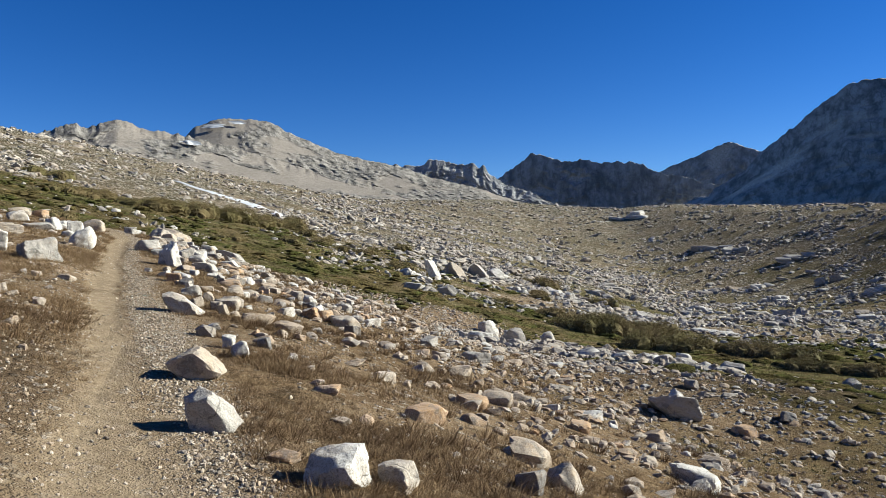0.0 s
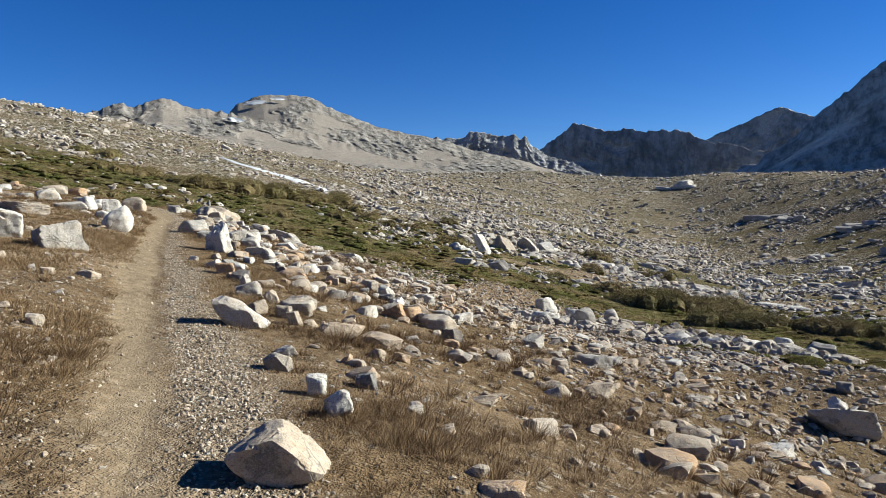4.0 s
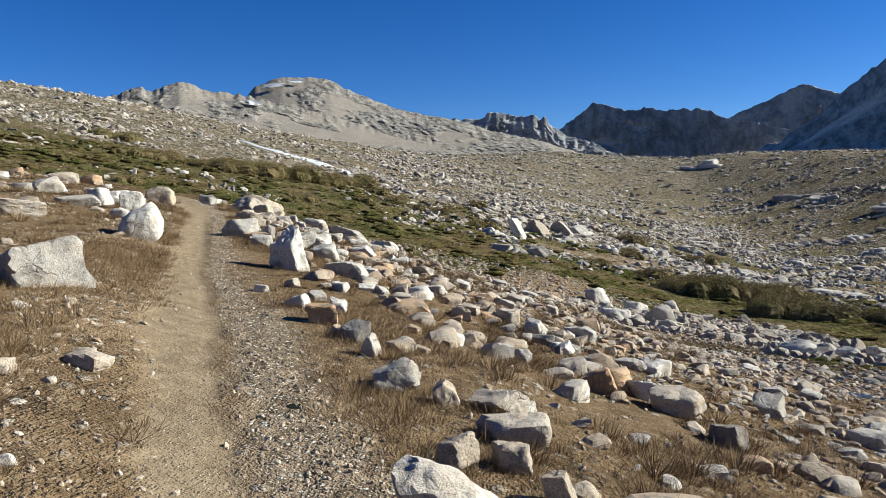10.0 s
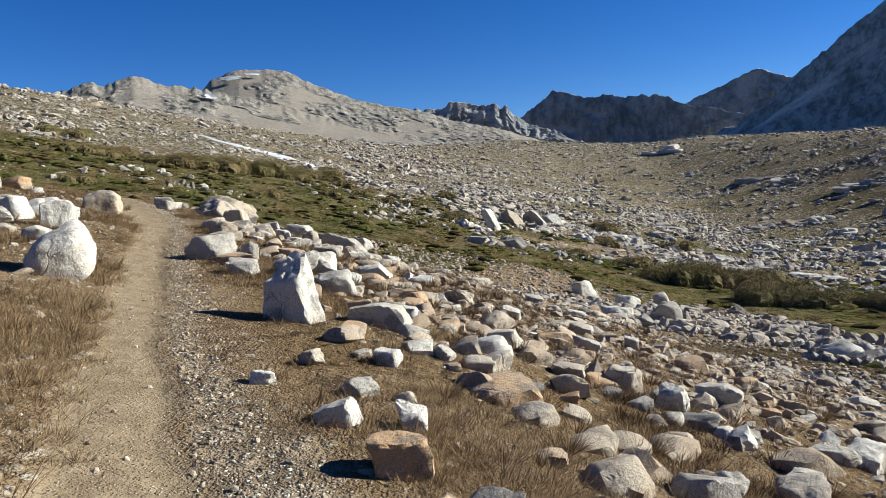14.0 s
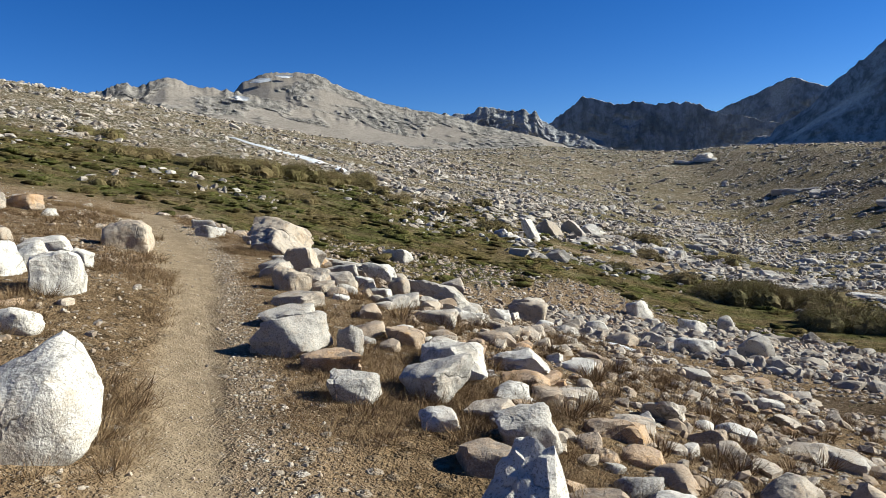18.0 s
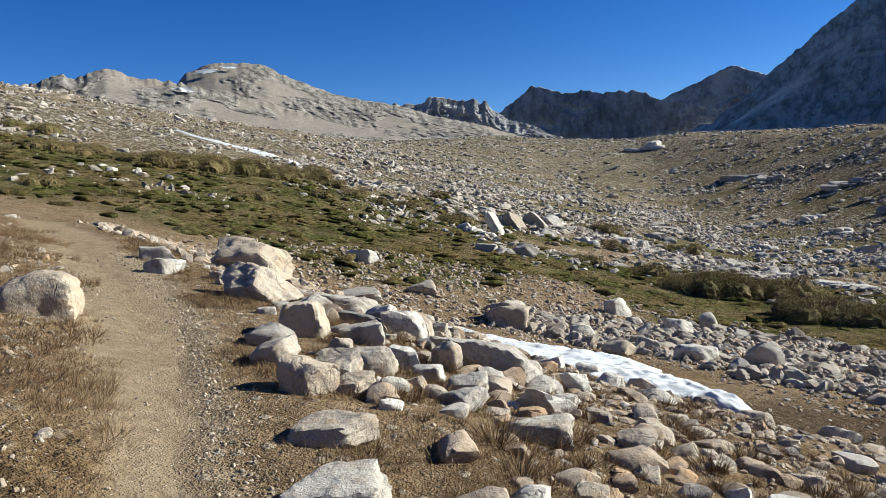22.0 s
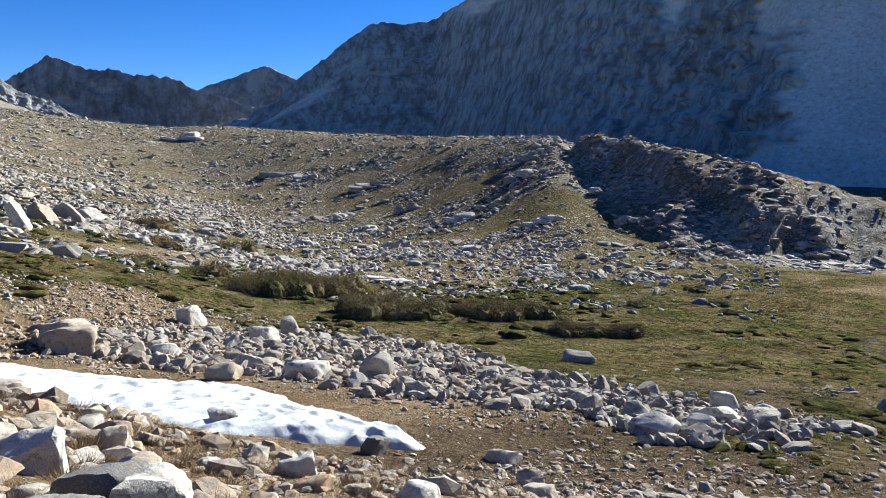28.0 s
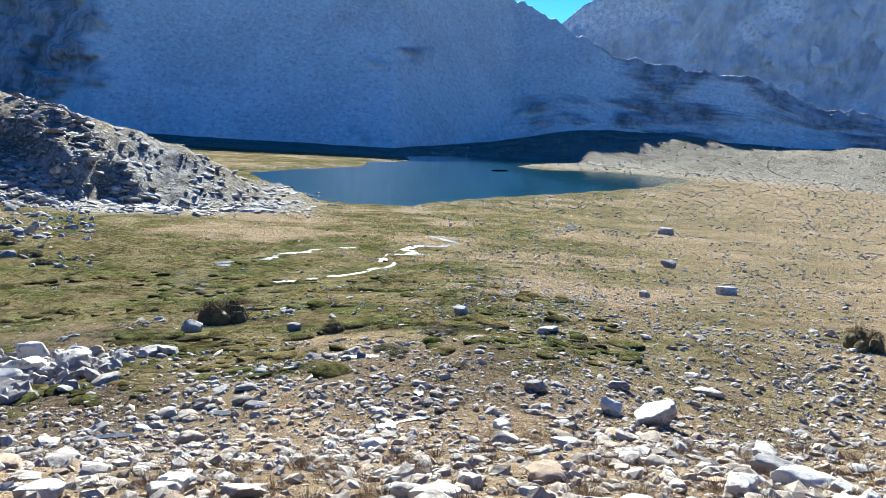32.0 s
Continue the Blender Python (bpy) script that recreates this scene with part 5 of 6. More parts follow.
boulder(-10.50, 20.15, 0.34, 0.25, 0.26, 36, stone_white, 0.4, 0, 216)
boulder(-8.00, 20.45, 0.55, 0.33, 0.15, 14, stone_tan, 0.4, 0, 83)
boulder(-10.19, 20.44, 0.23, 0.17, 0.22, 32, stone_white, 0.6, 0.1, 217)
boulder(-8.25, 24.44, 0.50, 0.37, 0.30, 3, stone_dark, 0.5, 0, 99)
boulder(-7.76, 24.50, 0.52, 0.39, 0.42, -1, stone_white, 0.6, 0, 102)
boulder(-5.92, 23.93, 0.34, 0.25, 0.24, -19, stone_white, 0.5, -0.2, 119)
boulder(-2.15, 6.34, 0.52, 0.39, 0.26, 19, stone_tan, 0.9, -0.3, 2)
boulder(-2.84, 15.57, 0.35, 0.21, 0.11, -13, stone_dark, 0.4, 0, 72)
boulder(-3.25, 10.98, 0.42, 0.25, 0.16, 12, stone_tan, 0.45, 0, 23)
boulder(-1.53, 12.80, 0.31, 0.23, 0.21, -13, stone_dark, 0.6, 0, 39)
boulder(-9.46, 24.85, 0.95, 0.62, 0.52, 6, stone_tan, 0.9, -0.3, 96)
boulder(-2.72, 20.05, 0.39, 0.23, 0.16, -87, stone_grey, 0.4, 0, 165)
boulder(-2.89, 15.97, 0.28, 0.21, 0.23, -11, stone_white, 0.7, 0, 60)
boulder(-5.30, 16.28, 0.57, 0.34, 0.23, 9, stone_grey, 0.45, 0, 54)
boulder(-1.79, 15.60, 0.40, 0.24, 0.13, -21, stone_grey, 0.45, 0, 68)
boulder(-6.35, 24.56, 0.32, 0.24, 0.20, -13, stone_grey, 0.5, -0.2, 120)
boulder(-9.24, 17.98, 0.34, 0.25, 0.19, 33, stone_white, 0.3, 0, 211)
boulder(-3.01, 22.22, 0.30, 0.23, 0.14, -67, stone_grey, 0.4, 0, 163)
boulder(-6.67, 21.25, 0.50, 0.30, 0.19, 2, stone_grey, 0.4, 0, 85)
boulder(-2.76, 21.60, 0.47, 0.28, 0.15, -73, stone_tan, 0.45, 0, 164)
boulder(-2.39, 19.49, 0.27, 0.20, 0.17, -92, stone_grey, 0.4, 0, 166)
boulder(-3.22, 16.33, 0.35, 0.26, 0.21, -8, stone_tan, 0.4, 0, 58)
boulder(-1.75, 13.50, 0.52, 0.39, 0.27, -10, stone_tan, 0.5, 0, 40)
boulder(-4.95, 24.28, 0.48, 0.29, 0.15, -25, stone_grey, 0.5, -0.2, 129)
boulder(-4.01, 11.63, 0.33, 0.25, 0.20, 17, stone_grey, 0.5, 0, 14)
boulder(-10.74, 20.69, 0.57, 0.43, 0.25, 34, stone_white, 0.4, 0, 74)
boulder(-2.06, 7.40, 0.19, 0.14, 0.19, 16, stone_white, 0.45, 0, 7)
boulder(-2.24, 14.03, 0.43, 0.32, 0.23, -5, stone_rust, 0.45, 0, 38)
boulder(-5.71, 26.97, 0.43, 0.33, 0.27, -24, stone_white, 0.6, 0, 139)
boulder(-4.60, 21.61, 0.29, 0.22, 0.14, -14, stone_tan, 0.4, 0, 94)
boulder(-2.23, 16.81, 0.45, 0.34, 0.22, -15, stone_grey, 0.4, 0, 59)
boulder(-11.86, 21.58, 0.29, 0.22, 0.18, 38, stone_tan, 0.4, 0, 221)
boulder(-5.88, 17.58, 0.40, 0.30, 0.27, 11, stone_grey, 0.4, 0, 55)
boulder(-10.82, 22.60, 0.67, 0.50, 0.42, 28, stone_tan, 0.4, 0, 218)
boulder(-4.23, 17.90, 0.45, 0.34, 0.21, -0, stone_tan, 0.4, 0, 61)
boulder(-11.00, 26.17, 0.38, 0.28, 0.19, 21, stone_white, 0.4, 0, 123)
boulder(-2.95, 26.13, 0.46, 0.35, 0.22, -45, stone_tan, 0.4, 0, 141)
boulder(-1.45, 15.81, 0.67, 0.40, 0.19, -118, stone_white, 0.45, 0, 162)
boulder(-8.81, 27.26, 1.04, 0.78, 0.45, 5, stone_grey, 0.4, -0.1, 100)
boulder(3.02, 8.40, 0.59, 0.44, 0.27, -20, stone_white, 0.4, 0, 11)
boulder(-0.52, 17.11, 0.35, 0.21, 0.14, -107, stone_tan, 0.45, 0, 170)
boulder(0.03, 13.55, 0.30, 0.22, 0.17, -12, stone_tan, 0.5, 0, 30)
boulder(-7.07, 12.69, 0.73, 0.55, 0.41, 14, stone_grey, 0.7, 0, 20, 0)
boulder(-7.40, 27.45, 0.31, 0.23, 0.27, -3, stone_tan, 0.5, 0, 126)
boulder(-11.58, 27.13, 0.52, 0.39, 0.24, 22, stone_grey, 0.4, 0, 122)
boulder(-8.11, 12.46, 0.62, 0.37, 0.15, 38, stone_tan, 0.45, 0, 19)
boulder(-0.20, 15.57, 0.51, 0.38, 0.25, -116, stone_grey, 0.4, 0, 161)
boulder(-8.41, 13.12, 0.98, 0.74, 0.54, 37, stone_white, 0.6, -0.1, 18, 1)
boulder(-10.50, 28.68, 1.32, 0.84, 0.84, 10, stone_tan, 1, -0.3, 95)
boulder(-10.49, 18.87, 0.73, 0.44, 0.19, 33, stone_grey, 0.45, 0, 48)
boulder(0.82, 15.21, 0.62, 0.37, 0.24, -14, stone_grey, 0.5, 0, 29)
boulder(-14.47, 24.86, 0.76, 0.46, 0.29, 38, stone_tan, 0.4, 0, 219)
boulder(-11.07, 25.91, 0.43, 0.32, 0.22, 22, stone_grey, 0.4, 0, 91)
boulder(-14.10, 25.45, 0.62, 0.47, 0.27, 35, stone_rust, 0.4, 0, 220)
boulder(2.65, 16.69, 0.43, 0.26, 0.17, -105, stone_tan, 0.45, 0, 169)
boulder(-7.83, 32.86, 0.61, 0.45, 0.31, -4, stone_grey, 0.4, 0, 133)
boulder(2.54, 24.13, 0.58, 0.35, 0.22, -69, stone_tan, 0.4, 0, 181)
boulder(0.11, 29.47, 0.57, 0.43, 0.32, -44, stone_tan, 0.4, 0, 150)
boulder(-10.15, 16.63, 0.97, 0.58, 0.26, 34, stone_tan, 0.45, 0, 32)
boulder(-1.35, 32.61, 0.64, 0.48, 0.43, -31, stone_dark, 0.5, 0, 140)
boulder(5.48, 16.35, 0.47, 0.35, 0.34, -103, stone_white, 0.6, 0, 167)
boulder(6.38, 17.85, 0.53, 0.39, 0.23, -97, stone_dark, 0.4, 0, 173)
boulder(5.17, 15.52, 1.15, 0.86, 0.56, -18, stone_grey, 0.8, -0.3, 10)
boulder(1.21, 31.44, 0.87, 0.52, 0.35, -34, stone_grey, 0.5, 0, 130)
boulder(-11.46, 19.63, 0.57, 0.43, 0.33, 32, stone_white, 0.4, 0, 33)
boulder(7.77, 15.67, 0.54, 0.41, 0.25, -104, stone_dark, 0.4, 0, 168)
boulder(-3.22, 36.25, 0.83, 0.62, 0.52, -14, stone_white, 0.6, -0.2, 128)
boulder(6.64, 31.57, 1.40, 0.84, 0.57, -54, stone_white, 0.45, 0, 142)
boulder(9.33, 12.98, 0.89, 0.53, 0.18, -110, stone_tan, 0.45, 0, 184)
boulder(8.16, 31.09, 0.86, 0.65, 0.53, -56, stone_white, 0.5, 0, 180)
boulder(9.46, 31.54, 1.37, 1.03, 0.62, -57, stone_white, 0.5, 0, 178)
boulder(11.28, 32.35, 0.93, 0.70, 0.69, -58, stone_white, 0.6, 0, 179)
boulder(15.16, 16.51, 0.78, 0.47, 0.32, -98, stone_grey, 0.4, 0, 174)
boulder(4.54, 42.29, 1.44, 1.08, 1.21, -31, stone_grey, 1, 0.1, 147)
boulder(-0.29, 44.74, 1.39, 1.04, 0.61, -19, stone_tan, 0.4, 0, 148)
boulder(2.57, 43.86, 1.95, 1.17, 0.76, -26, stone_white, 0.4, 0, 146)
boulder(17.54, 25.97, 0.57, 0.42, 0.31, -77, stone_dark, 0.4, 0, 182)
boulder(17.50, 29.94, 0.83, 0.62, 0.44, -69, stone_grey, 0.5, 0, 172)
boulder(19.93, 19.57, 0.65, 0.49, 0.33, -90, stone_grey, 0.4, 0, 183)
boulder(-11.66, 51.28, 2.86, 1.72, 0.80, 6, stone_grey, 0.4, 0, 101)
boulder(-3.84, 53.25, 2.15, 1.61, 1.31, -8, stone_tan, 0.35, 0, 136)
boulder(-0.24, 52.12, 1.35, 1.01, 0.75, -15, stone_white, 0.4, 0, 143)
boulder(-3.88, 54.44, 2.27, 1.70, 1.43, -6, stone_tan, 0.35, 0, 131)
boulder(19.08, 45.55, 1.78, 1.07, 0.67, -48, stone_grey, 0.5, 0, 149)
boulder(6.12, 56.49, 1.82, 1.37, 1.05, -22, stone_white, 0.4, 0, 144)
boulder(-8.54, 60.62, 1.96, 1.47, 0.89, 1, stone_tan, 0.4, 0, 125)
boulder(9.49, 60.67, 1.22, 0.91, 1.28, -24, stone_grey, 0.9, 0, 145)
boulder(35.70, 7.90, 0.72, 0.54, 0.44, -105, stone_grey, 0.4, 0, 177)
boulder(-12.96, 68.20, 2.43, 1.82, 1.04, 6, stone_white, 0.4, 0, 124)
boulder(41.71, 0.52, 1.45, 1.09, 0.66, -111, stone_white, 0.45, 0, 171)
boulder(4.60, 64.15, 1.92, 1.44, 1.29, -4, stone_white, 0.5, 0, 12)
outcrop(-1.9, 85.8, 4.2, 2.4, 1.5, -6, stone_grey, 151)
boulder(1.2, 87.0, 2.6, 0.9, 1.2, -8, stone_grey, 0.9, -0.1, 152, 1)
boulder(-2.9, 84.4, 2.3, 0.8, 0.9, -4, stone_grey, 0.9, 0.1, 351, 1)
outcrop(11.5, 93.3, 3.4, 2.0, 1.0, -15, stone_grey, 186)
outcrop(49.8, 73.0, 3.7, 2.2, 1.0, -48, stone_white, 208)
boulder(-0.6, 101.5, 2.3, 1.8, 2.9, -16, stone_white, 1.0, -0.75, 153, 2)
outcrop(-2.6, 98.0, 4.6, 3.0, 1.8, -6, stone_white, 352)
boulder(73.10, -4.35, 1.82, 1.37, 0.93, -106, stone_grey, 0.4, 0, 176)
outcrop(35.4, 94.8, 6.1, 3.7, 0.7, -31, stone_white, 160)
outcrop(8.9, 108.4, 3.8, 2.9, 1.5, -11, stone_grey, 185)
boulder(3.0, 112.0, 3.4, 2.4, 2.5, -8, stone_tan, 0.38, -0.3, 454)
outcrop(6.0, 111.0, 5.0, 3.2, 1.8, -8, stone_grey, 353)
outcrop(13.2, 113.7, 4.2, 3.1, 1.5, -13, stone_white, 156)
outcrop(35.9, 104.5, 4.5, 2.7, 0.9, -28, stone_white, 159)
outcrop(20.6, 120.0, 5.7, 4.3, 2.0, -16, stone_white, 188)
outcrop(23.2, 122.1, 4.8, 3.6, 1.9, -17, stone_grey, 157)
outcrop(51.6, 106.0, 5.1, 3.1, 1.3, -34, stone_grey, 200)
boulder(7.2, 122.4, 3.8, 2.8, 2.4, -9, stone_grey, 0.4, -0.35, 455)
boulder(10.6, 127.6, 3.2, 2.4, 1.9, -9, stone_white, 0.7, -0.2, 456)
outcrop(13.5, 131.0, 6.5, 4.2, 2.0, -10, stone_white, 354)
outcrop(31.1, 120.1, 3.7, 2.2, 1.2, -22, stone_white, 158)
outcrop(1.7, 129.1, 5.4, 3.6, 2.4, -5, stone_grey, 187)
outcrop(60.5, 121.0, 4.8, 3.6, 1.9, -34, stone_white, 204)
outcrop(109.5, 90.7, 5.0, 3.8, 1.8, -59, stone_grey, 209)
boulder(138.78, -22.38, 3.26, 2.45, 1.43, -106, stone_grey, 0.4, 0, 175)
outcrop(101.3, 131.4, 10.9, 6.6, 2.4, -45, stone_white, 203)
outcrop(44.4, 178.8, 10.3, 6.2, 2.5, -18, stone_grey, 196)
outcrop(56.3, 180.2, 6.6, 3.9, 2.1, -22, stone_grey, 198)
outcrop(105.3, 164.3, 11.5, 6.9, 3.1, -38, stone_white, 202)
outcrop(130.7, 144.0, 6.3, 3.8, 1.9, -48, stone_white, 206)
outcrop(134.2, 173.3, 11.4, 6.8, 3.7, -43, stone_grey, 201)
outcrop(101.8, 222.9, 9.0, 5.4, 2.6, -29, stone_white, 207)
outcrop(132.2, 256.7, 17.4, 10.5, 3.5, -30, stone_grey, 192)
outcrop(131.9, 311.4, 14.2, 8.5, 4.6, -25, stone_grey, 190)
outcrop(133.0, 338.3, 21.2, 12.7, 4.3, -24, stone_grey, 205)
outcrop(137.7, 516.9, 31.5, 18.9, 6.4, -16, stone_white, 191)
outcrop(13.4, 112.9, 3.6, 2.6, 1.5, -14, stone_white, 360)
outcrop(24, 108, 5.2, 3.0, 1.3, -22, stone_grey, 361)
outcrop(35, 148, 7.5, 4.5, 2.2, -20, stone_grey, 362)
outcrop(31.4, 121, 5.2, 3.4, 1.7, -20, stone_white, 363)
outcrop(33.8, 103.5, 6.8, 3.0, 0.9, -28, stone_white, 364)
outcrop(36, 90, 7.0, 2.6, 0.8, -32, stone_white, 365)
outcrop(28, 96, 4.6, 2.4, 0.8, -25, stone_grey, 366)
outcrop(70, 150, 9, 5, 2.4, -30, stone_grey, 367)
outcrop(80, 128, 7, 4.5, 2.2, -38, stone_white, 368)
outcrop(62, 165, 8, 5, 2.2, -26, stone_white, 369)
outcrop(90, 190, 10, 6, 2.8, -28, stone_white, 370)
outcrop(118, 120, 8, 5, 2.4, -50, stone_grey, 371)
outcrop(84, 98, 6.5, 4, 1.8, -46, stone_white, 372)
outcrop(96, 108, 6, 4, 1.7, -46, stone_grey, 373)
outcrop(75, 105, 5.5, 3.6, 1.5, -42, stone_grey, 374)
outcrop(64, 92, 4.6, 3, 1.2, -44, stone_white, 375)
outcrop(150, 190, 11, 7, 3.2, -42, stone_grey, 376)
outcrop(160, 165, 9, 6, 2.6, -47, stone_white, 377)
outcrop(112, 200, 10, 6, 3, -33, stone_grey, 378)
outcrop(50, 140, 7, 4, 1.8, -25, stone_grey, 379)

# ---- snow and water ----
snow_patch("snow_patch", [(-8.5, 48.5), (-6.0, 45.0), (-3.8, 41.0), (-2.4, 37.6), (-1.2, 35.0), (0.1, 32.4)], [1.5, 3.6, 3.7, 2.8, 1.7, 0.1], 0.4, "dirty white old snow with sun cups in a hollow", cups=1.1, rows=220, cols=64)
snow_patch("snow_patch", [(-76, 205), (-62, 190), (-50, 183), (-38, 166), (-33, 152)], [0.6, 1.8, 3.2, 3.4, 0.4], 0.35, "long white snow patch below the talus", cups=0.8)
brook([(2.0, 27.5), (3.5, 25.3), (5.4, 23.8), (8.3, 23.2), (10.5, 21.0)], [0.07, 0.13, 0.07, 0.12, 0.09], "shallow glinting brook through wet turf")
brook([(2.2, 21.3), (3.2, 21.0), (4.5, 20.0), (6.2, 20.6)], [0.09, 0.18, 0.07, 0.09], "shallow glinting brook through wet turf")
brook([(34, 37), (38, 37.9), (41, 38.6), (49.8, 45.4)], [0.18, 0.3, 0.18, 0.18], "pale meandering brook in the meadow")
brook([(50, 43), (55, 39.8), (60, 37.5), (64.4, 35.5), (72, 33)], [0.24, 0.54, 0.48, 0.36, 0.18], "pale meandering brook in the meadow")
brook([(41, 33.5), (43, 32.1), (45.5, 29.1), (58, 26)], [0.18, 0.3, 0.24, 0.18], "pale meandering brook in the meadow")
brook([(118, 4), (130, -1), (141, -5)], [0.9, 1.56, 0.6], "small pool below the lake shore")
brook([(60, 27), (70, 24.5), (84, 22), (100, 20)], [0.36, 0.72, 0.42, 0.72], "glinting brook towards the lake")

# ---- bushes ----
LEAFY = "dense olive-brown willow bush on green turf"
kinds = [bush(5 + k, 1.0, 0.36, willow_leaf, 14000, 0.0080, LEAFY) for k in range(3)]
reddish = bush(21, 1.0, 0.55, red_leaf, 7000, 0.010, "round reddish-brown willow bush in the meadow")


def plant_bush(kind, x, y, wide, tall=1.0, turn=0.0):
    z = min(float(land(x + a, y + b)) for a in (-0.3 * wide, 0, 0.3 * wide) for b in (-0.3 * wide, 0, 0.3 * wide))
    ob = copy_thing(kind, pose(x, y, z, 0, 0, turn))
    ob.scale = (wide, wide * 0.85, wide * tall)
    return ob


rb = np.random.default_rng(77)
HEDGES = (((-53, 101), (-42, 107), 8, 7.0), ((-44, 104), (-36, 115), 7, 7.5), ((-37, 114), (-26, 134), 11, 7.5), ((-68, 121), (-60, 118), 4, 5.0),
          ((15.5, 83), (21.5, 84), 5, 7.2), ((21.5, 86), (27, 84), 5, 6.0), ((20.5, 73), (24, 66), 6, 5.8), ((25.5, 67), (31, 62), 6, 4.4), ((28, 55.5), (31, 54), 3, 3.4))
for (x0, y0), (x1, y1), count, wide in HEDGES:
    for k in range(count):
        q = (k + 0.5) / count
        plant_bush(kinds[k % 3], x0 + (x1 - x0) * q + rb.normal(0, 0.8), y0 + (y1 - y0) * q + rb.normal(0, 0.8), wide * rb.uniform(0.75, 1.2), rb.uniform(0.8, 1.15), rb.uniform(0, 360))
for x, y, wide in ((-39, 74, 4.5), (-26, 91.7, 4.6), (-22, 105.8, 5.0), (-18.2, 116, 4.8), (-23, 124.5, 5.6), (-8, 140, 6.5), (-5.2, 105.5, 6.4), (-11.6, 114, 4.6), (19, 133, 8.5), (16.3, 114, 4.6), (15.2, 109, 4.4),
                   (8.5, 92.4, 4.6), (14, 90.5, 5.0), (28, 120, 6.0), (20.4, 130, 4.5), (-15, 112, 3.4)):
    plant_bush(kinds[int(wide * 10) % 3], x, y, wide, rb.uniform(0.85, 1.15), rb.uniform(0, 360))
for x, y, wide in ((10.1, 21.3, 1.0), (8, 19.5, 0.55), (14.2, 20.3, 1.7), (15.2, 19.6, 1.0), (16.1, 18.5, 0.8), (59.8, 65.3, 3.0), (48, 54.2, 2.0), (11.5, 21.8, 0.9), (52, 58, 2.4), (45, 62, 2.2)):
    plant_bush(kinds[int(wide * 10) % 3], x, y, wide, 0.8, rb.uniform(0, 360))
for x, y, wide in ((20.4, 29.6, 2.4), (16.6, 24.2, 1.15), (17.6, 4.3, 2.0)):
    plant_bush(reddish, x, y, wide, 1.0, rb.uniform(0, 360))
for one in (*kinds, reddish):
    for ob in (*one.children, one):
        bpy.data.objects.remove(ob)

# ---- loose stones that can be told apart: the ones next to the trail ----
def trailside(x, y):
    s, n = trail_frame(x, y)
    band_right = ease(n, 1.0, 2.2) * (1 - ease(n, 8, 13))
    band_left = ease(-n, 1.2, 2.4) * (1 - ease(-n, 6, 10)) * 0.45
    return (band_right + band_left) * (0.35 + 0.65 * ease(fbm(x / 2.5, y / 2.5, 3, 60), -0.2, 0.5)) * (s > -2) * (s < 31)


shapes = []
for k in range(14):
    v, f = stone_shape(700 + k, 2, 0.35 + 0.05 * k, (k % 5 - 2) * 0.07)
    v = v * (1, 0.78, 0.55) - (0, 0, 0.22)
    tone = (stone_tan, stone_brown, stone_grey, stone_rust, stone_brown, stone_tan, stone_white)[k % 7]
    shapes.append(mesh_of("loose_rock", v, f, tone, True))
xs, ys, rs = scatter_points(290, 501, (-16, 12, -2, 34), trailside)
for k, (x, y) in enumerate(zip(xs, ys)):
    me = shapes[k % 14]
    ob = new("loose_rock", me)
    size = 0.16 + 0.36 * rs.uniform() ** 2.2
    ob.matrix_world = pose(x, y, float(land(x, y)), rs.normal(0, 8), rs.normal(0, 8), rs.uniform(0, 360)) @ Matrix.Diagonal((size, size, size, 1))
    tagged(ob, WORDS[me.materials[0].name].replace("boulder", "rock") + " half sunk in dry grass", "rock", "loose rocks beside the trail")

# ---- stones past counting ----
def off_snow(x, y):
    """0 on the near snow patch, 1 away from it."""
    mid = along([(32, 0.1), (35, -1.4), (37.6, -2.6), (41, -3.9), (45, -6.0), (49, -8.5)], y)
    return np.where((y > 31) & (y < 51), ease(np.abs(x - mid), 3.6, 4.6), 1)


def slope_density(x, y):
    s, n = trail_frame(x, y)
    right = ease(n, 0.9, 2.0) * (1 - 0.5 * ease(n, 14, 24))
    left = ease(-n, 0.5, 1.1) * 0.9
    return np.clip((right + left) * (1 - 0.88 * ease(n, 3.5, 6) * (y < 26) * ease(s, 14, 17)) * (0.25 + 0.75 * ease(fbm(x / 1.8, y / 1.8, 3, 61), -0.25, 0.45)), 0, 1) * (1 - covers(x, y)["mud"]) * off_snow(x, y)


x, y, rs = scatter_points(1900, 511, (-17, 16, -3, 38), slope_density)
many_stones("slope_stones", x, y, 0.05 + 0.14 * rs.uniform(size=len(x)) ** 2.4, rs, stone_hill, "scattered tan and brown stones on the dry slope", sub=1, flat=0.55, sunk=0.40)
x, y, rs = scatter_points(520, 512, (-22, 22, -4, 48), slope_density)
many_stones("slope_rocks", x, y, 0.15 + 0.34 * rs.uniform(size=len(x)) ** 2.4, rs, stone_hill, "half-sunk tan and grey rocks on the dry slope", sub=2, flat=0.50, sunk=0.45)
x, y, rs = scatter_points(260, 514, (-14, 2, 8, 32), lambda x, y: ease(trail_frame(x, y)[1], 0.9, 1.4) * (1 - ease(trail_frame(x, y)[1], 3, 4.5)) * ease(trail_frame(x, y)[0], 12, 16) * (1 - ease(trail_frame(x, y)[0], 29, 31)))
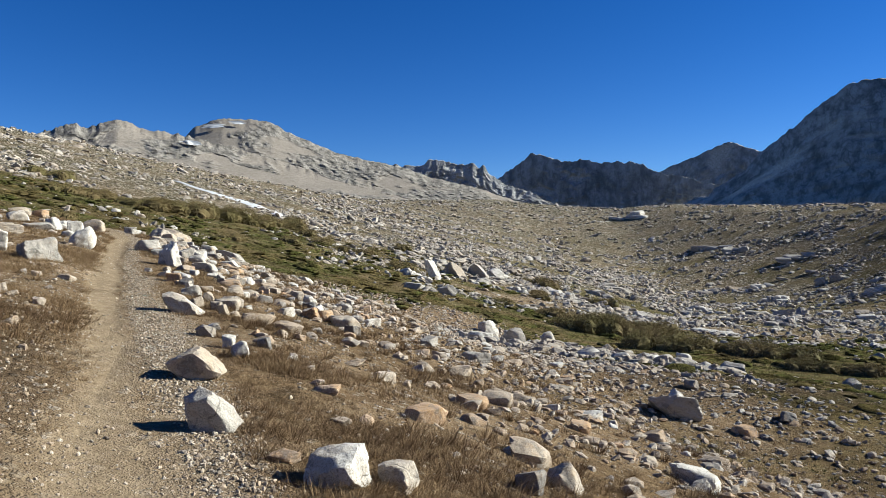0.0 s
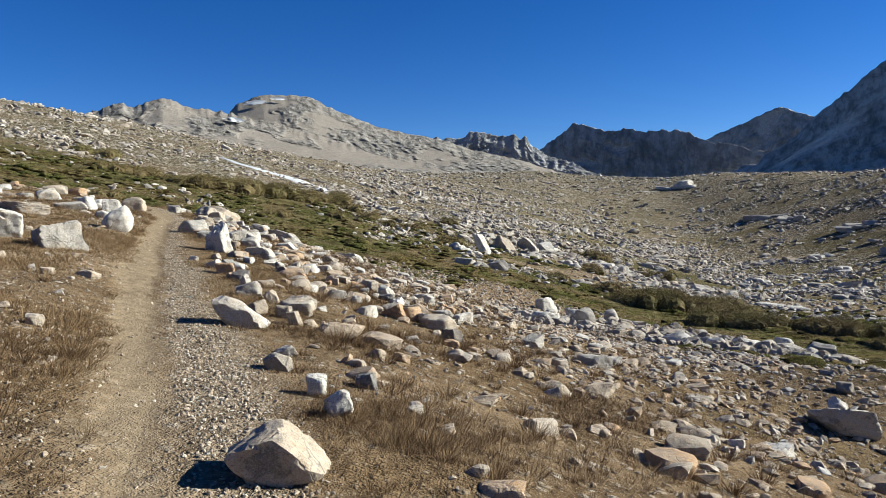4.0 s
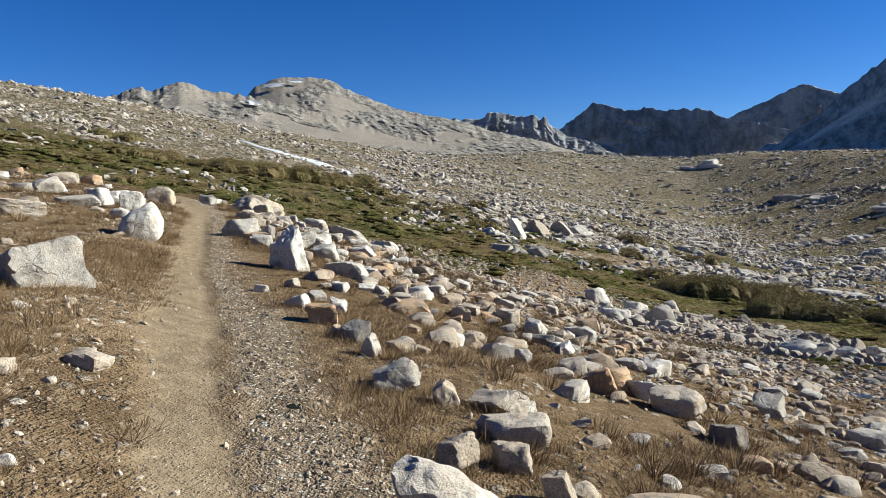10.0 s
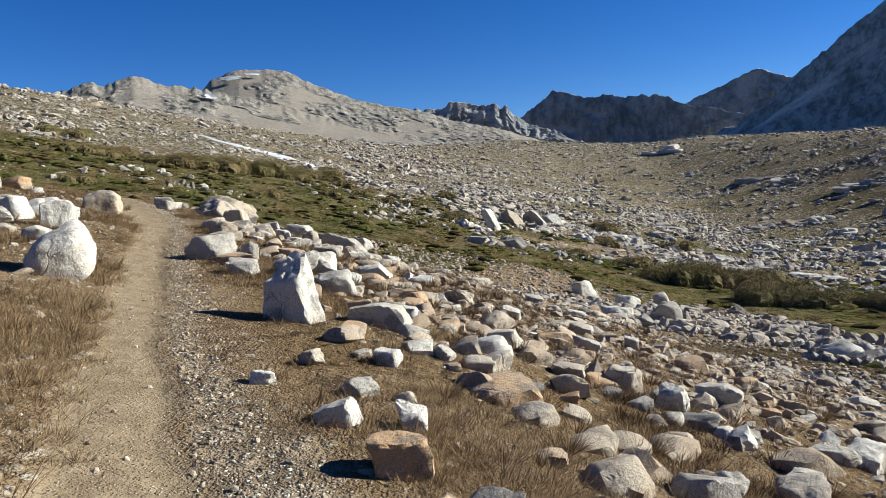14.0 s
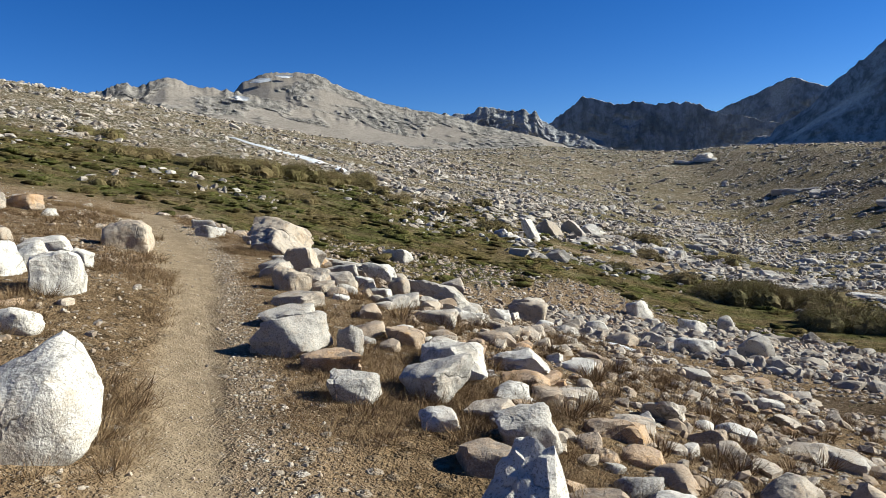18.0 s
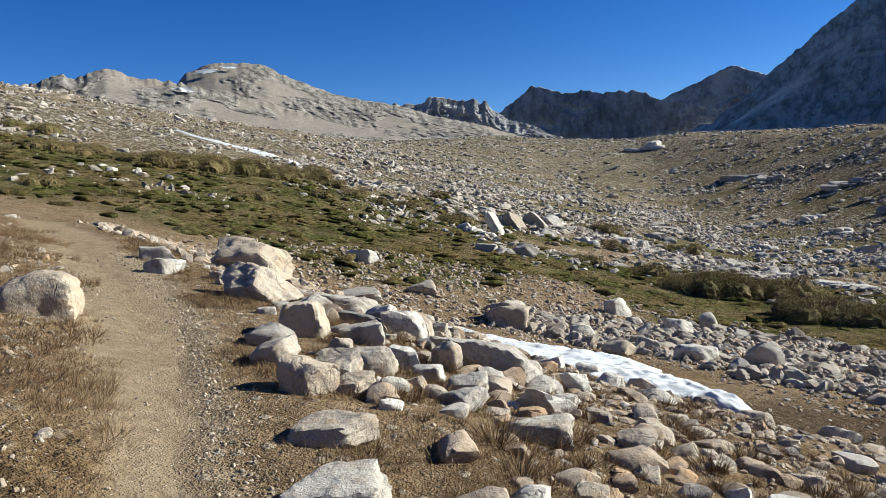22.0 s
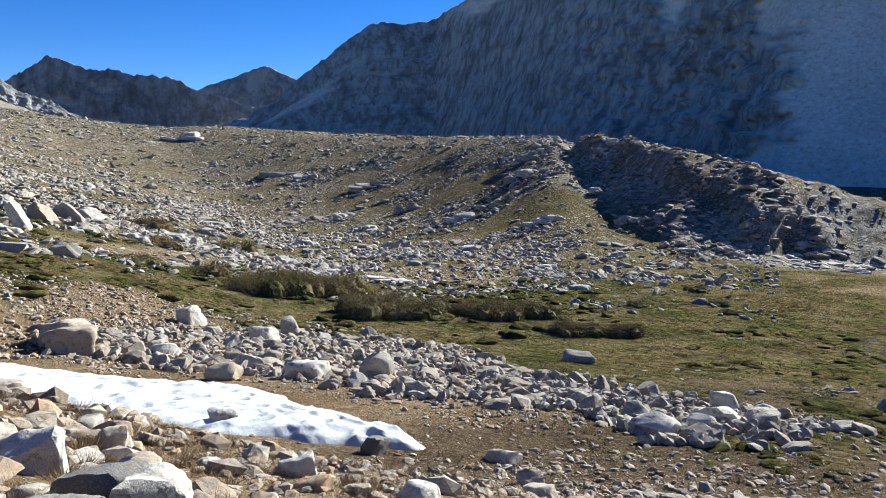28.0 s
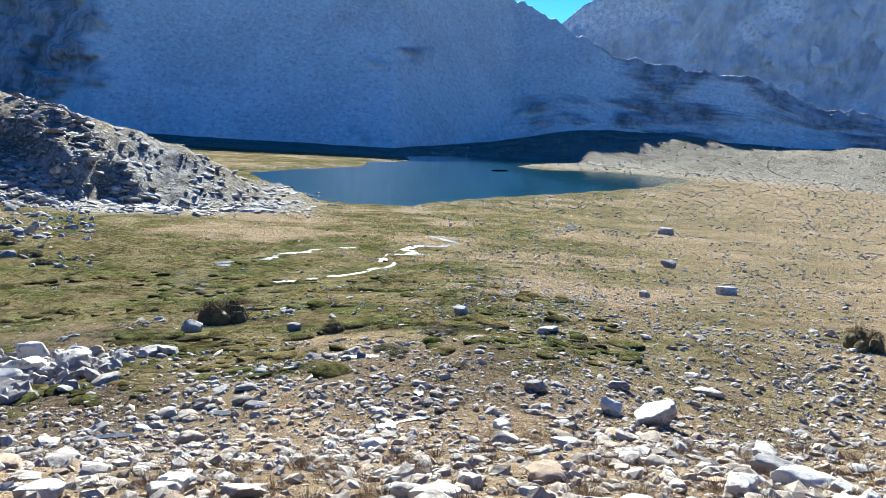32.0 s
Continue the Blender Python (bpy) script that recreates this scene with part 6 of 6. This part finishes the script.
for k in range(len(x)):
    me = shapes[(5 * k) % 14]
    ob = new("bank_rock", me)
    size = 0.14 + 0.30 * rs.uniform() ** 1.7
    ob.matrix_world = pose(x[k], y[k], float(land(x[k], y[k])), rs.normal(0, 10), rs.normal(0, 10), rs.uniform(0, 360)) @ Matrix.Diagonal((size, size, size, 1))
    tagged(ob, WORDS[me.materials[0].name].replace("boulder", "rock") + " packed in the bank of the trail", "rock", "rocks packed along the bank of the trail")
x, y, rs = scatter_points(7000, 515, (-4, 17, 1, 32), lambda x, y: ease(trail_frame(x, y)[1], 3, 5) * (1 - ease(trail_frame(x, y)[1], 14, 18)) * (0.25 + 0.75 * ease(fbm(x / 1.4, y / 1.4, 3, 86), -0.25, 0.35)) * (1 - 0.8 * covers(x, y)["green"]))
many_stones("lower_rubble", x, y, 0.035 + 0.24 * rs.uniform(size=len(x)) ** 3.0, rs, stone_hill, "brown and tan rubble on the dry slope below the trail", sub=0, flat=0.5, sunk=0.38, lean=0.35)
x, y, rs = scatter_points(17000, 513, (-14, 8, -2, 30), slope_density)
many_stones("slope_pebbles", x, y, 0.014 + 0.055 * rs.uniform(size=len(x)) ** 2.5, rs, pebble_mat, "small brown pebbles over the dry slope", sub=0, flat=0.55, sunk=0.3, lean=0.5)


def shoulder(x, y):
    s, n = trail_frame(x, y)
    return (ease(n, -0.08, 0.12) * (1 - ease(n, 0.35 - 0.2 * ease(s, 12.5, 15.5), 0.85 - 0.35 * ease(s, 12.5, 15.5))) + 0.07 * (1 - ease(np.abs(n + 0.3), 0.15, 0.3)) + 0.25 * ease(-n, 0.35, 0.6) * (1 - ease(-n, 0.9, 1.8))) * (1 - 0.6 * ease(s, 8, 12)) * (s > -1) * (s < 30)


x, y, rs = scatter_points(17000, 521, (-14, 3, 0, 28), shoulder)
many_stones("trail_gravel", x, y, 0.008 + 0.030 * rs.uniform(size=len(x)) ** 3.0, rs, gravel_mat, "loose grey-brown gravel along the trail", sub=0, sunk=0.35, flat=0.7, lean=0.7, category="gravel")


def field_band(x, y):
    """The boulder field below the slope."""
    low = along([(28, 7), (31, 6.6), (35, 6.6), (39, 4), (45, 1), (50, -1.5), (55, -4), (60, -2), (66, 1)], y)
    high = along([(28, 11), (31, 12), (35, 12), (39, 12.5), (45, 14.2), (50, 15.2), (55, 15.5), (60, 13), (66, 9)], y)
    ragged = 2.6 * fbm(x / 3.5, y / 3.5, 4, 72)
    return ease(x - low + ragged, -1.8, 1.2) * ease(high - x + ragged, -1.8, 1.2) * ease(y, 28, 30) * (1 - ease(y, 57, 64)) * off_snow(x, y)


x, y, rs = scatter_points(6000, 532, (-8, 18, 28, 66), field_band)
warm = rs.uniform(size=len(x)) < 0.15 + 0.75 * ease(y, 35, 46)
for name, pick, stone, label in (("field_stones", ~warm, stone_field, "grey and tan stones filling the boulder field"), ("warm_field_stones", warm, stone_hill, "rusty and tan stones in the upper boulder field")):
    many_stones(name, x[pick], y[pick], 0.16 + 0.40 * rs.uniform(size=int(pick.sum())) ** 1.6, rs, stone, label, sub=0, flat=0.62, category="stones", sunk=0.2, sharp=0.95, lean=0.6)
x, y, rs = scatter_points(560, 531, (-8, 18, 28, 66), field_band)
many_stones("boulder_field", x, y, 0.45 + 0.75 * rs.uniform(size=len(x)) ** 2.0, rs, stone_field, "jumbled field of grey angular boulders", sub=2, flat=0.6, category="boulders", sunk=0.27, sharp=1.0, lean=0.45)


def brow(x, y):
    """Rusty stones between the meadow and the boulder field, and round the trail's crest."""
    a = (1 - ease(np.hypot((x + 4) / 22, (y - 62) / 15), 0.65, 1.0)) * 0.9
    b = (1 - ease(np.hypot((x + 9) / 9, (y - 40) / 10), 0.6, 1.0)) * 0.8
    s, n = trail_frame(x, y)
    c = ease(s, 24, 32) * (1 - ease(s, 50, 60)) * ease(n, 0.8, 1.6) * (1 - ease(n, 7, 12))
    return np.clip(np.maximum.reduce([a, b, c]), 0, 1) * off_snow(x, y)


x, y, rs = scatter_points(7500, 535, (-26, 20, 24, 80), brow)
many_stones("brow_stones", x, y, 0.09 + 0.38 * rs.uniform(size=len(x)) ** 2.6, rs, stone_hill, "rusty and pale stones on the brow", sub=0, flat=0.55, sunk=0.30, sharp=0.7, lean=0.35)


x, y, rs = scatter_points(9500, 536, (-16, 14, 20, 52), lambda x, y: ease(trail_frame(x, y)[1], 1.5, 3) * off_snow(x, y) * (1 - 0.9 * covers(x, y)["green"]) * (0.3 + 0.7 * ease(fbm(x / 1.7, y / 1.7, 3, 84), -0.2, 0.4)))
many_stones("slope_rubble", x, y, 0.03 + 0.22 * rs.uniform(size=len(x)) ** 2.8, rs, stone_hill, "brown rubble on the damp slope round the snow", sub=0, flat=0.5, sunk=0.36, lean=0.3)


def left_slope(x, y):
    s, n = trail_frame(x, y)
    return ease(-n, 2.5, 6) * ease(s, 12, 20) * (1 - ease(s, 70, 110)) * (0.3 + 0.7 * ease(fbm(x / 6, y / 6, 3, 62), -0.3, 0.4)) * (1 - 0.75 * covers(x, y)["green"])


x, y, rs = scatter_points(1600, 541, (-75, -8, 10, 105), left_slope)
many_stones("hillside_rocks", x, y, 0.14 + 0.6 * rs.uniform(size=len(x)) ** 2.4, rs, stone_mixed, "pale rocks strewn over the hillside", sub=1, flat=0.5, sunk=0.42)


def far_slope(x, y):
    az, r = bearing(x, y)
    green = covers(x, y)["green"]
    clump = ease(fbm(x / 16, y / 16, 4, 63), -0.15, 0.25)
    return np.clip((0.10 + 0.90 * clump) * (1 - 0.9 * green) * (1 - 0.6 * ease(az, 2, 14)) * ease(r, 55, 75), 0, 1)


x, y, rs = ring_points(24000, 551, (-62, 42), (62, 420), far_slope)
r = bearing(x, y)[1]
many_stones("talus", x, y, (0.26 + 1.6 * rs.uniform(size=len(x)) ** 3.2) * (0.55 + r / 280), rs, stone_far, "broken grey and tan talus across the basin slope", sub=0, flat=0.40, sunk=0.36, category="talus", sharp=0.9, lean=0.4)
cx, cy, rs = ring_points(130, 554, (-50, 6), (66, 330), lambda x, y: 0.2 + 0.8 * far_slope(x, y))
pick = rs.integers(0, len(cx), 9500)
reach_x, reach_y = rs.uniform(1.5, 6.0, len(cx)), rs.uniform(1.2, 3.5, len(cx))
size_up = 0.6 + bearing(cx, cy)[1] / 200
x = cx[pick] + rs.normal(size=len(pick)) * (reach_x * size_up)[pick]
y = cy[pick] + rs.normal(size=len(pick)) * (reach_y * size_up)[pick]
r = bearing(x, y)[1]
many_stones("basin_stones", x, y, (0.30 + 1.3 * rs.uniform(size=len(x)) ** 3.0) * (0.55 + r / 300), rs, stone_far, "heaps of close-set grey blocks on the basin slope", sub=0, flat=0.42, sunk=0.32, category="talus", sharp=0.9, lean=0.4)
x, y, rs = ring_points(700, 552, (-60, 40), (70, 330), lambda x, y: far_slope(x, y) * ease(fbm(x / 30, y / 30, 3, 64), 0.0, 0.3))
r = bearing(x, y)[1]
many_stones("basin_boulders", x, y, (1.0 + 1.9 * rs.uniform(size=len(x)) ** 2) * (0.6 + r / 260), rs, stone_far, "large pale outcrops and boulders across the basin slope", sub=1, flat=0.38, sunk=0.3, category="boulders", sharp=0.9, lean=0.3)
x, y, rs = ring_points(6500, 553, (-45, 50), (420, 720), lambda x, y: 0.3 + 0.7 * ease(fbm(x / 60, y / 60, 3, 65), -0.2, 0.4))
many_stones("upper_talus", x, y, 1.0 + 3.4 * rs.uniform(size=len(x)) ** 3, rs, stone_far, "pale talus under the distant peaks", sub=0, flat=0.38, category="talus", sunk=0.35)


def knoll_density(x, y):
    az, r = bearing(x, y)
    return knoll_share(az, r) * (0.4 + 0.6 * ease(fbm(x / 9, y / 9, 3, 66), -0.3, 0.3))


x, y, rs = ring_points(1500, 561, (-82, -43), (110, 260), knoll_density)
many_stones("knoll_rocks", x, y, 0.7 + 2.6 * rs.uniform(size=len(x)) ** 3, rs, stone_far, "cracked pale slabs on the rocky knoll", sub=0, flat=0.3, category="boulders", sunk=0.42, sharp=0.8, lean=0.15)


def low_meadow(x, y):
    az, r = bearing(x, y)
    reach = lake_reach(x, y)
    return off_snow(x, y) * (0.15 + 0.5 * ease(-az, 88, 105) + 0.45 * ease(fbm(x / 7, y / 7, 3, 67), 0.1, 0.5)) * (reach > 1.03)


x, y, rs = ring_points(1100, 571, (-126, -58), (9, 240), low_meadow)
r = bearing(x, y)[1]
many_stones("meadow_stones", x, y, (0.07 + 0.36 * rs.uniform(size=len(x)) ** 3) * (0.7 + r / 90), rs, stone_field, "grey stones strewn through the wet meadow", sub=0, flat=0.42)
x, y, rs = ring_points(5600, 572, (-126, -20), (4, 20), lambda x, y: 0.25 + 0.75 * ease(trail_frame(x, y)[1], 1, 4))
many_stones("lower_slope_stones", x, y, 0.025 + 0.15 * rs.uniform(size=len(x)) ** 3.5, rs, pebble_mat, "brown and tan stones on the slope below the trail", sub=0, flat=0.5, sunk=0.35, lean=0.3)
x, y, rs = ring_points(7000, 573, (-128, -84), (190, 900), lambda x, y: 0.6 * (lake_reach(x, y) > 1.05))
many_stones("shore_stones", x, y, (0.15 + 1.1 * rs.uniform(size=len(x)) ** 3) * (0.3 + bearing(x, y)[1] / 330), rs, stone_far, "pale stones beyond the lake shore", sub=0, flat=0.45)

x, y, rs = ring_points(5200, 574, (-122, -70), (14, 170), lambda x, y: off_snow(x, y) * (0.12 + 0.88 * ease(-bearing(x, y)[0], 84, 98)) * (0.25 + 0.75 * ease(fbm(x / 8, y / 8, 3, 79), -0.2, 0.3)) * (lake_reach(x, y) > 1.04))
many_stones("meadow_gravel", x, y, (0.05 + 0.16 * rs.uniform(size=len(x)) ** 2.6) * (0.6 + bearing(x, y)[1] / 45), rs, stone_field, "small tan and grey stones over the dry side of the meadow", sub=0, flat=0.5, sunk=0.3, lean=0.3)


def brookside(x, y):
    """Stones along the small brooks and in two heaps on the turf."""
    runs = [np.abs((x - 2) * 0.36 + (y - 27) * 0.93 - 0.6 * np.sin(x)) + 3 * np.maximum(np.abs(x - 6) - 5, 0), 1.6 * np.abs((x - 3) * 0.3 + (y - 21) + 0.5 * np.sin(1.3 * x)) + 3 * np.maximum(np.abs(x - 4.5) - 2.5, 0),
            0.7 * np.hypot(x - 20.5, 1.6 * (y - 33)), 0.7 * np.hypot(x - 22.8, 1.6 * (y - 27.6))]
    return 1 - ease(np.minimum.reduce(runs) + 0.5 * fbm(x, y, 3, 83), 0.3, 1.5)


x, y, rs = scatter_points(280, 576, (0, 28, 17, 38), brookside)
many_stones("brookside_stones", x, y, 0.10 + 0.36 * rs.uniform(size=len(x)) ** 2.4, rs, stone_field, "grey stones along the brooks in the wet turf", sub=1, flat=0.45, sunk=0.32, sharp=0.8)
x, y, rs = ring_points(520, 575, (-116, -55), (16, 70), lambda x, y: (y > 13) * covers(x, y)["green"] * ease(fbm(x / 3, y / 9, 3, 78), -0.1, 0.3))
many_stones("turf_hummocks", x, y, (0.25 + 0.75 * rs.uniform(size=len(x)) ** 2) * (0.75 + bearing(x, y)[1] / 60), rs, ground_mat, "green and straw-coloured turf hummocks in the wet meadow", sub=1, flat=0.26, sunk=0.55, category="turf", lean=0.1, sharp=0.2)
x, y, rs = scatter_points(1500, 577, (-62, 50, 55, 132), lambda x, y: covers(x, y)["green"] * (bearing(x, y)[0] > -50) * (0.25 + 0.75 * ease(fbm(x / 4, y / 4, 3, 85), -0.2, 0.3)))
many_stones("meadow_tussocks", x, y, 0.6 + 1.7 * rs.uniform(size=len(x)) ** 1.8, rs, ground_mat, "olive and brown turf tussocks on the meadow slope", sub=1, flat=0.26, sunk=0.5, category="turf", lean=0.12, sharp=0.2)
for name in ("turf_hummocks", "meadow_tussocks"):
    turf_mesh = bpy.data.objects[name].data
    turf_mesh.polygons.foreach_set("use_smooth", np.ones(len(turf_mesh.polygons), bool))
    share_of_turf = turf_mesh.attributes.new("green", "FLOAT", "POINT")
    share_of_turf.data.foreach_set("value", np.ones(len(turf_mesh.vertices), np.float32))

# ---- grass ----
def dry_tufts(x, y):
    s, n = trail_frame(x, y)
    clump = ease(fbm(x / 0.8, y / 0.8, 3, 69), -0.1, 0.25)
    return clump * np.clip(0.25 + covers(x, y)["dry"], 0, 1) * ease(np.abs(n), 0.35, 0.7) * (s > -2) * (s < 38) * (1 - 0.7 * ease(-n, 0.2, 0.6) * (1 - ease(s, 7, 10))) * (1 - 0.85 * ease(np.abs(n), 2.0, 7))


x, y, rs = scatter_points(17000, 601, (-15, 9, -1, 34), dry_tufts)
tufts("dry_grass_tufts", x, y, 0.05 + 0.13 * rs.uniform(size=len(x)) ** 2, rs, dry_grass, "brown dry grass tufts on the slope", blades=36, spread=1.6, width=0.0027, droop=0.9)


def trail_edge(x, y):
    s, n = trail_frame(x, y)
    return (ease(n, 0.5 - 0.3 * ease(s, 12, 15), 0.75 - 0.35 * ease(s, 12, 15)) * (1 - ease(n, 1.5, 2.4)) + 0.6 * ease(-n, 0.35, 0.6) * (1 - ease(-n, 1.4, 2.4)) * ease(s, 6, 10)) * ease(fbm(x / 1.1, y / 1.1, 3, 68), -0.1, 0.3) * (s > 1) * (s < 31)


x, y, rs = scatter_points(7000, 602, (-14, 3, 0, 30), trail_edge)
tufts("trailside_grass", x, y, 0.04 + 0.09 * rs.uniform(size=len(x)) ** 1.5, rs, dry_grass, "low matted brown grass beside the trail", blades=34, spread=2.0, width=0.0024, droop=0.8)
round_x, round_y = [], []
rs = np.random.default_rng(604)
for bx, by, bw, bd, turn in BOULDERS:
    if math.hypot(bx + 6, by - 14) < 20 and bw < 2.5:
        for k in range(int(5 + 14 * bw)):
            a = rs.uniform(0, 2 * math.pi)
            px, py = (0.5 * bw + 0.03) * math.cos(a), (0.5 * bd + 0.03) * math.sin(a)
            c, d = math.cos(radians(turn)), math.sin(radians(turn))
            if trail_frame(bx + c * px - d * py, by + d * px + c * py)[1] ** 2 > 0.2:
                round_x.append(bx + c * px - d * py)
                round_y.append(by + d * px + c * py)
x, y = np.array(round_x), np.array(round_y)
tufts("rockside_grass", x, y, 0.05 + 0.10 * rs.uniform(size=len(x)), rs, dry_grass, "brown dry grass round the feet of boulders", blades=44, spread=1.6, width=0.0021, droop=0.9)
x, y, rs = ring_points(11000, 603, (-126, 35), (11, 95), lambda x, y: covers(x, y)["green"] * ease(fbm(x / 1.4, y / 1.4, 3, 77), -0.15, 0.3))
far = bearing(x, y)[1] / 40
tufts("meadow_grass", x, y, (0.04 + 0.07 * rs.uniform(size=len(x)) ** 2) * (0.7 + far), rs, green_grass, "green and straw-coloured meadow grass clumps", blades=16, spread=2.0, width=0.014, droop=0.9)


def clump_places(x, y):
    s, n = trail_frame(x, y)
    return (ease(n, 1.2, 2.0) * (1 - ease(n, 7, 10)) + 0.7 * ease(-n, 1.0, 1.6) * (1 - ease(-n, 5, 8)) * ease(s, 5, 10)) * (s > 1) * (s < 33) * (1 - covers(x, y)["green"])


x, y, rs = scatter_points(900, 606, (-16, 8, -1, 34), clump_places)
tufts("grass_clumps", x, y, 0.09 + 0.13 * rs.uniform(size=len(x)) ** 1.5, rs, dry_grass, "bushy brown clumps of dry mountain grass", blades=140, spread=1.5, width=0.0021, droop=0.7)
x, y, rs = scatter_points(130, 606, (-8.5, 0, 19, 30), lambda x, y: ease(trail_frame(x, y)[1], 0.9, 1.4) * off_snow(x, y) * (1 - ease(trail_frame(x, y)[1], 4.5, 6)))
tufts("bank_grass_clumps", x, y, 0.10 + 0.16 * rs.uniform(size=len(x)) ** 1.5, rs, dry_grass, "shaggy brown grass clumps between the bank boulders", blades=150, spread=1.4, width=0.0024, droop=0.8)
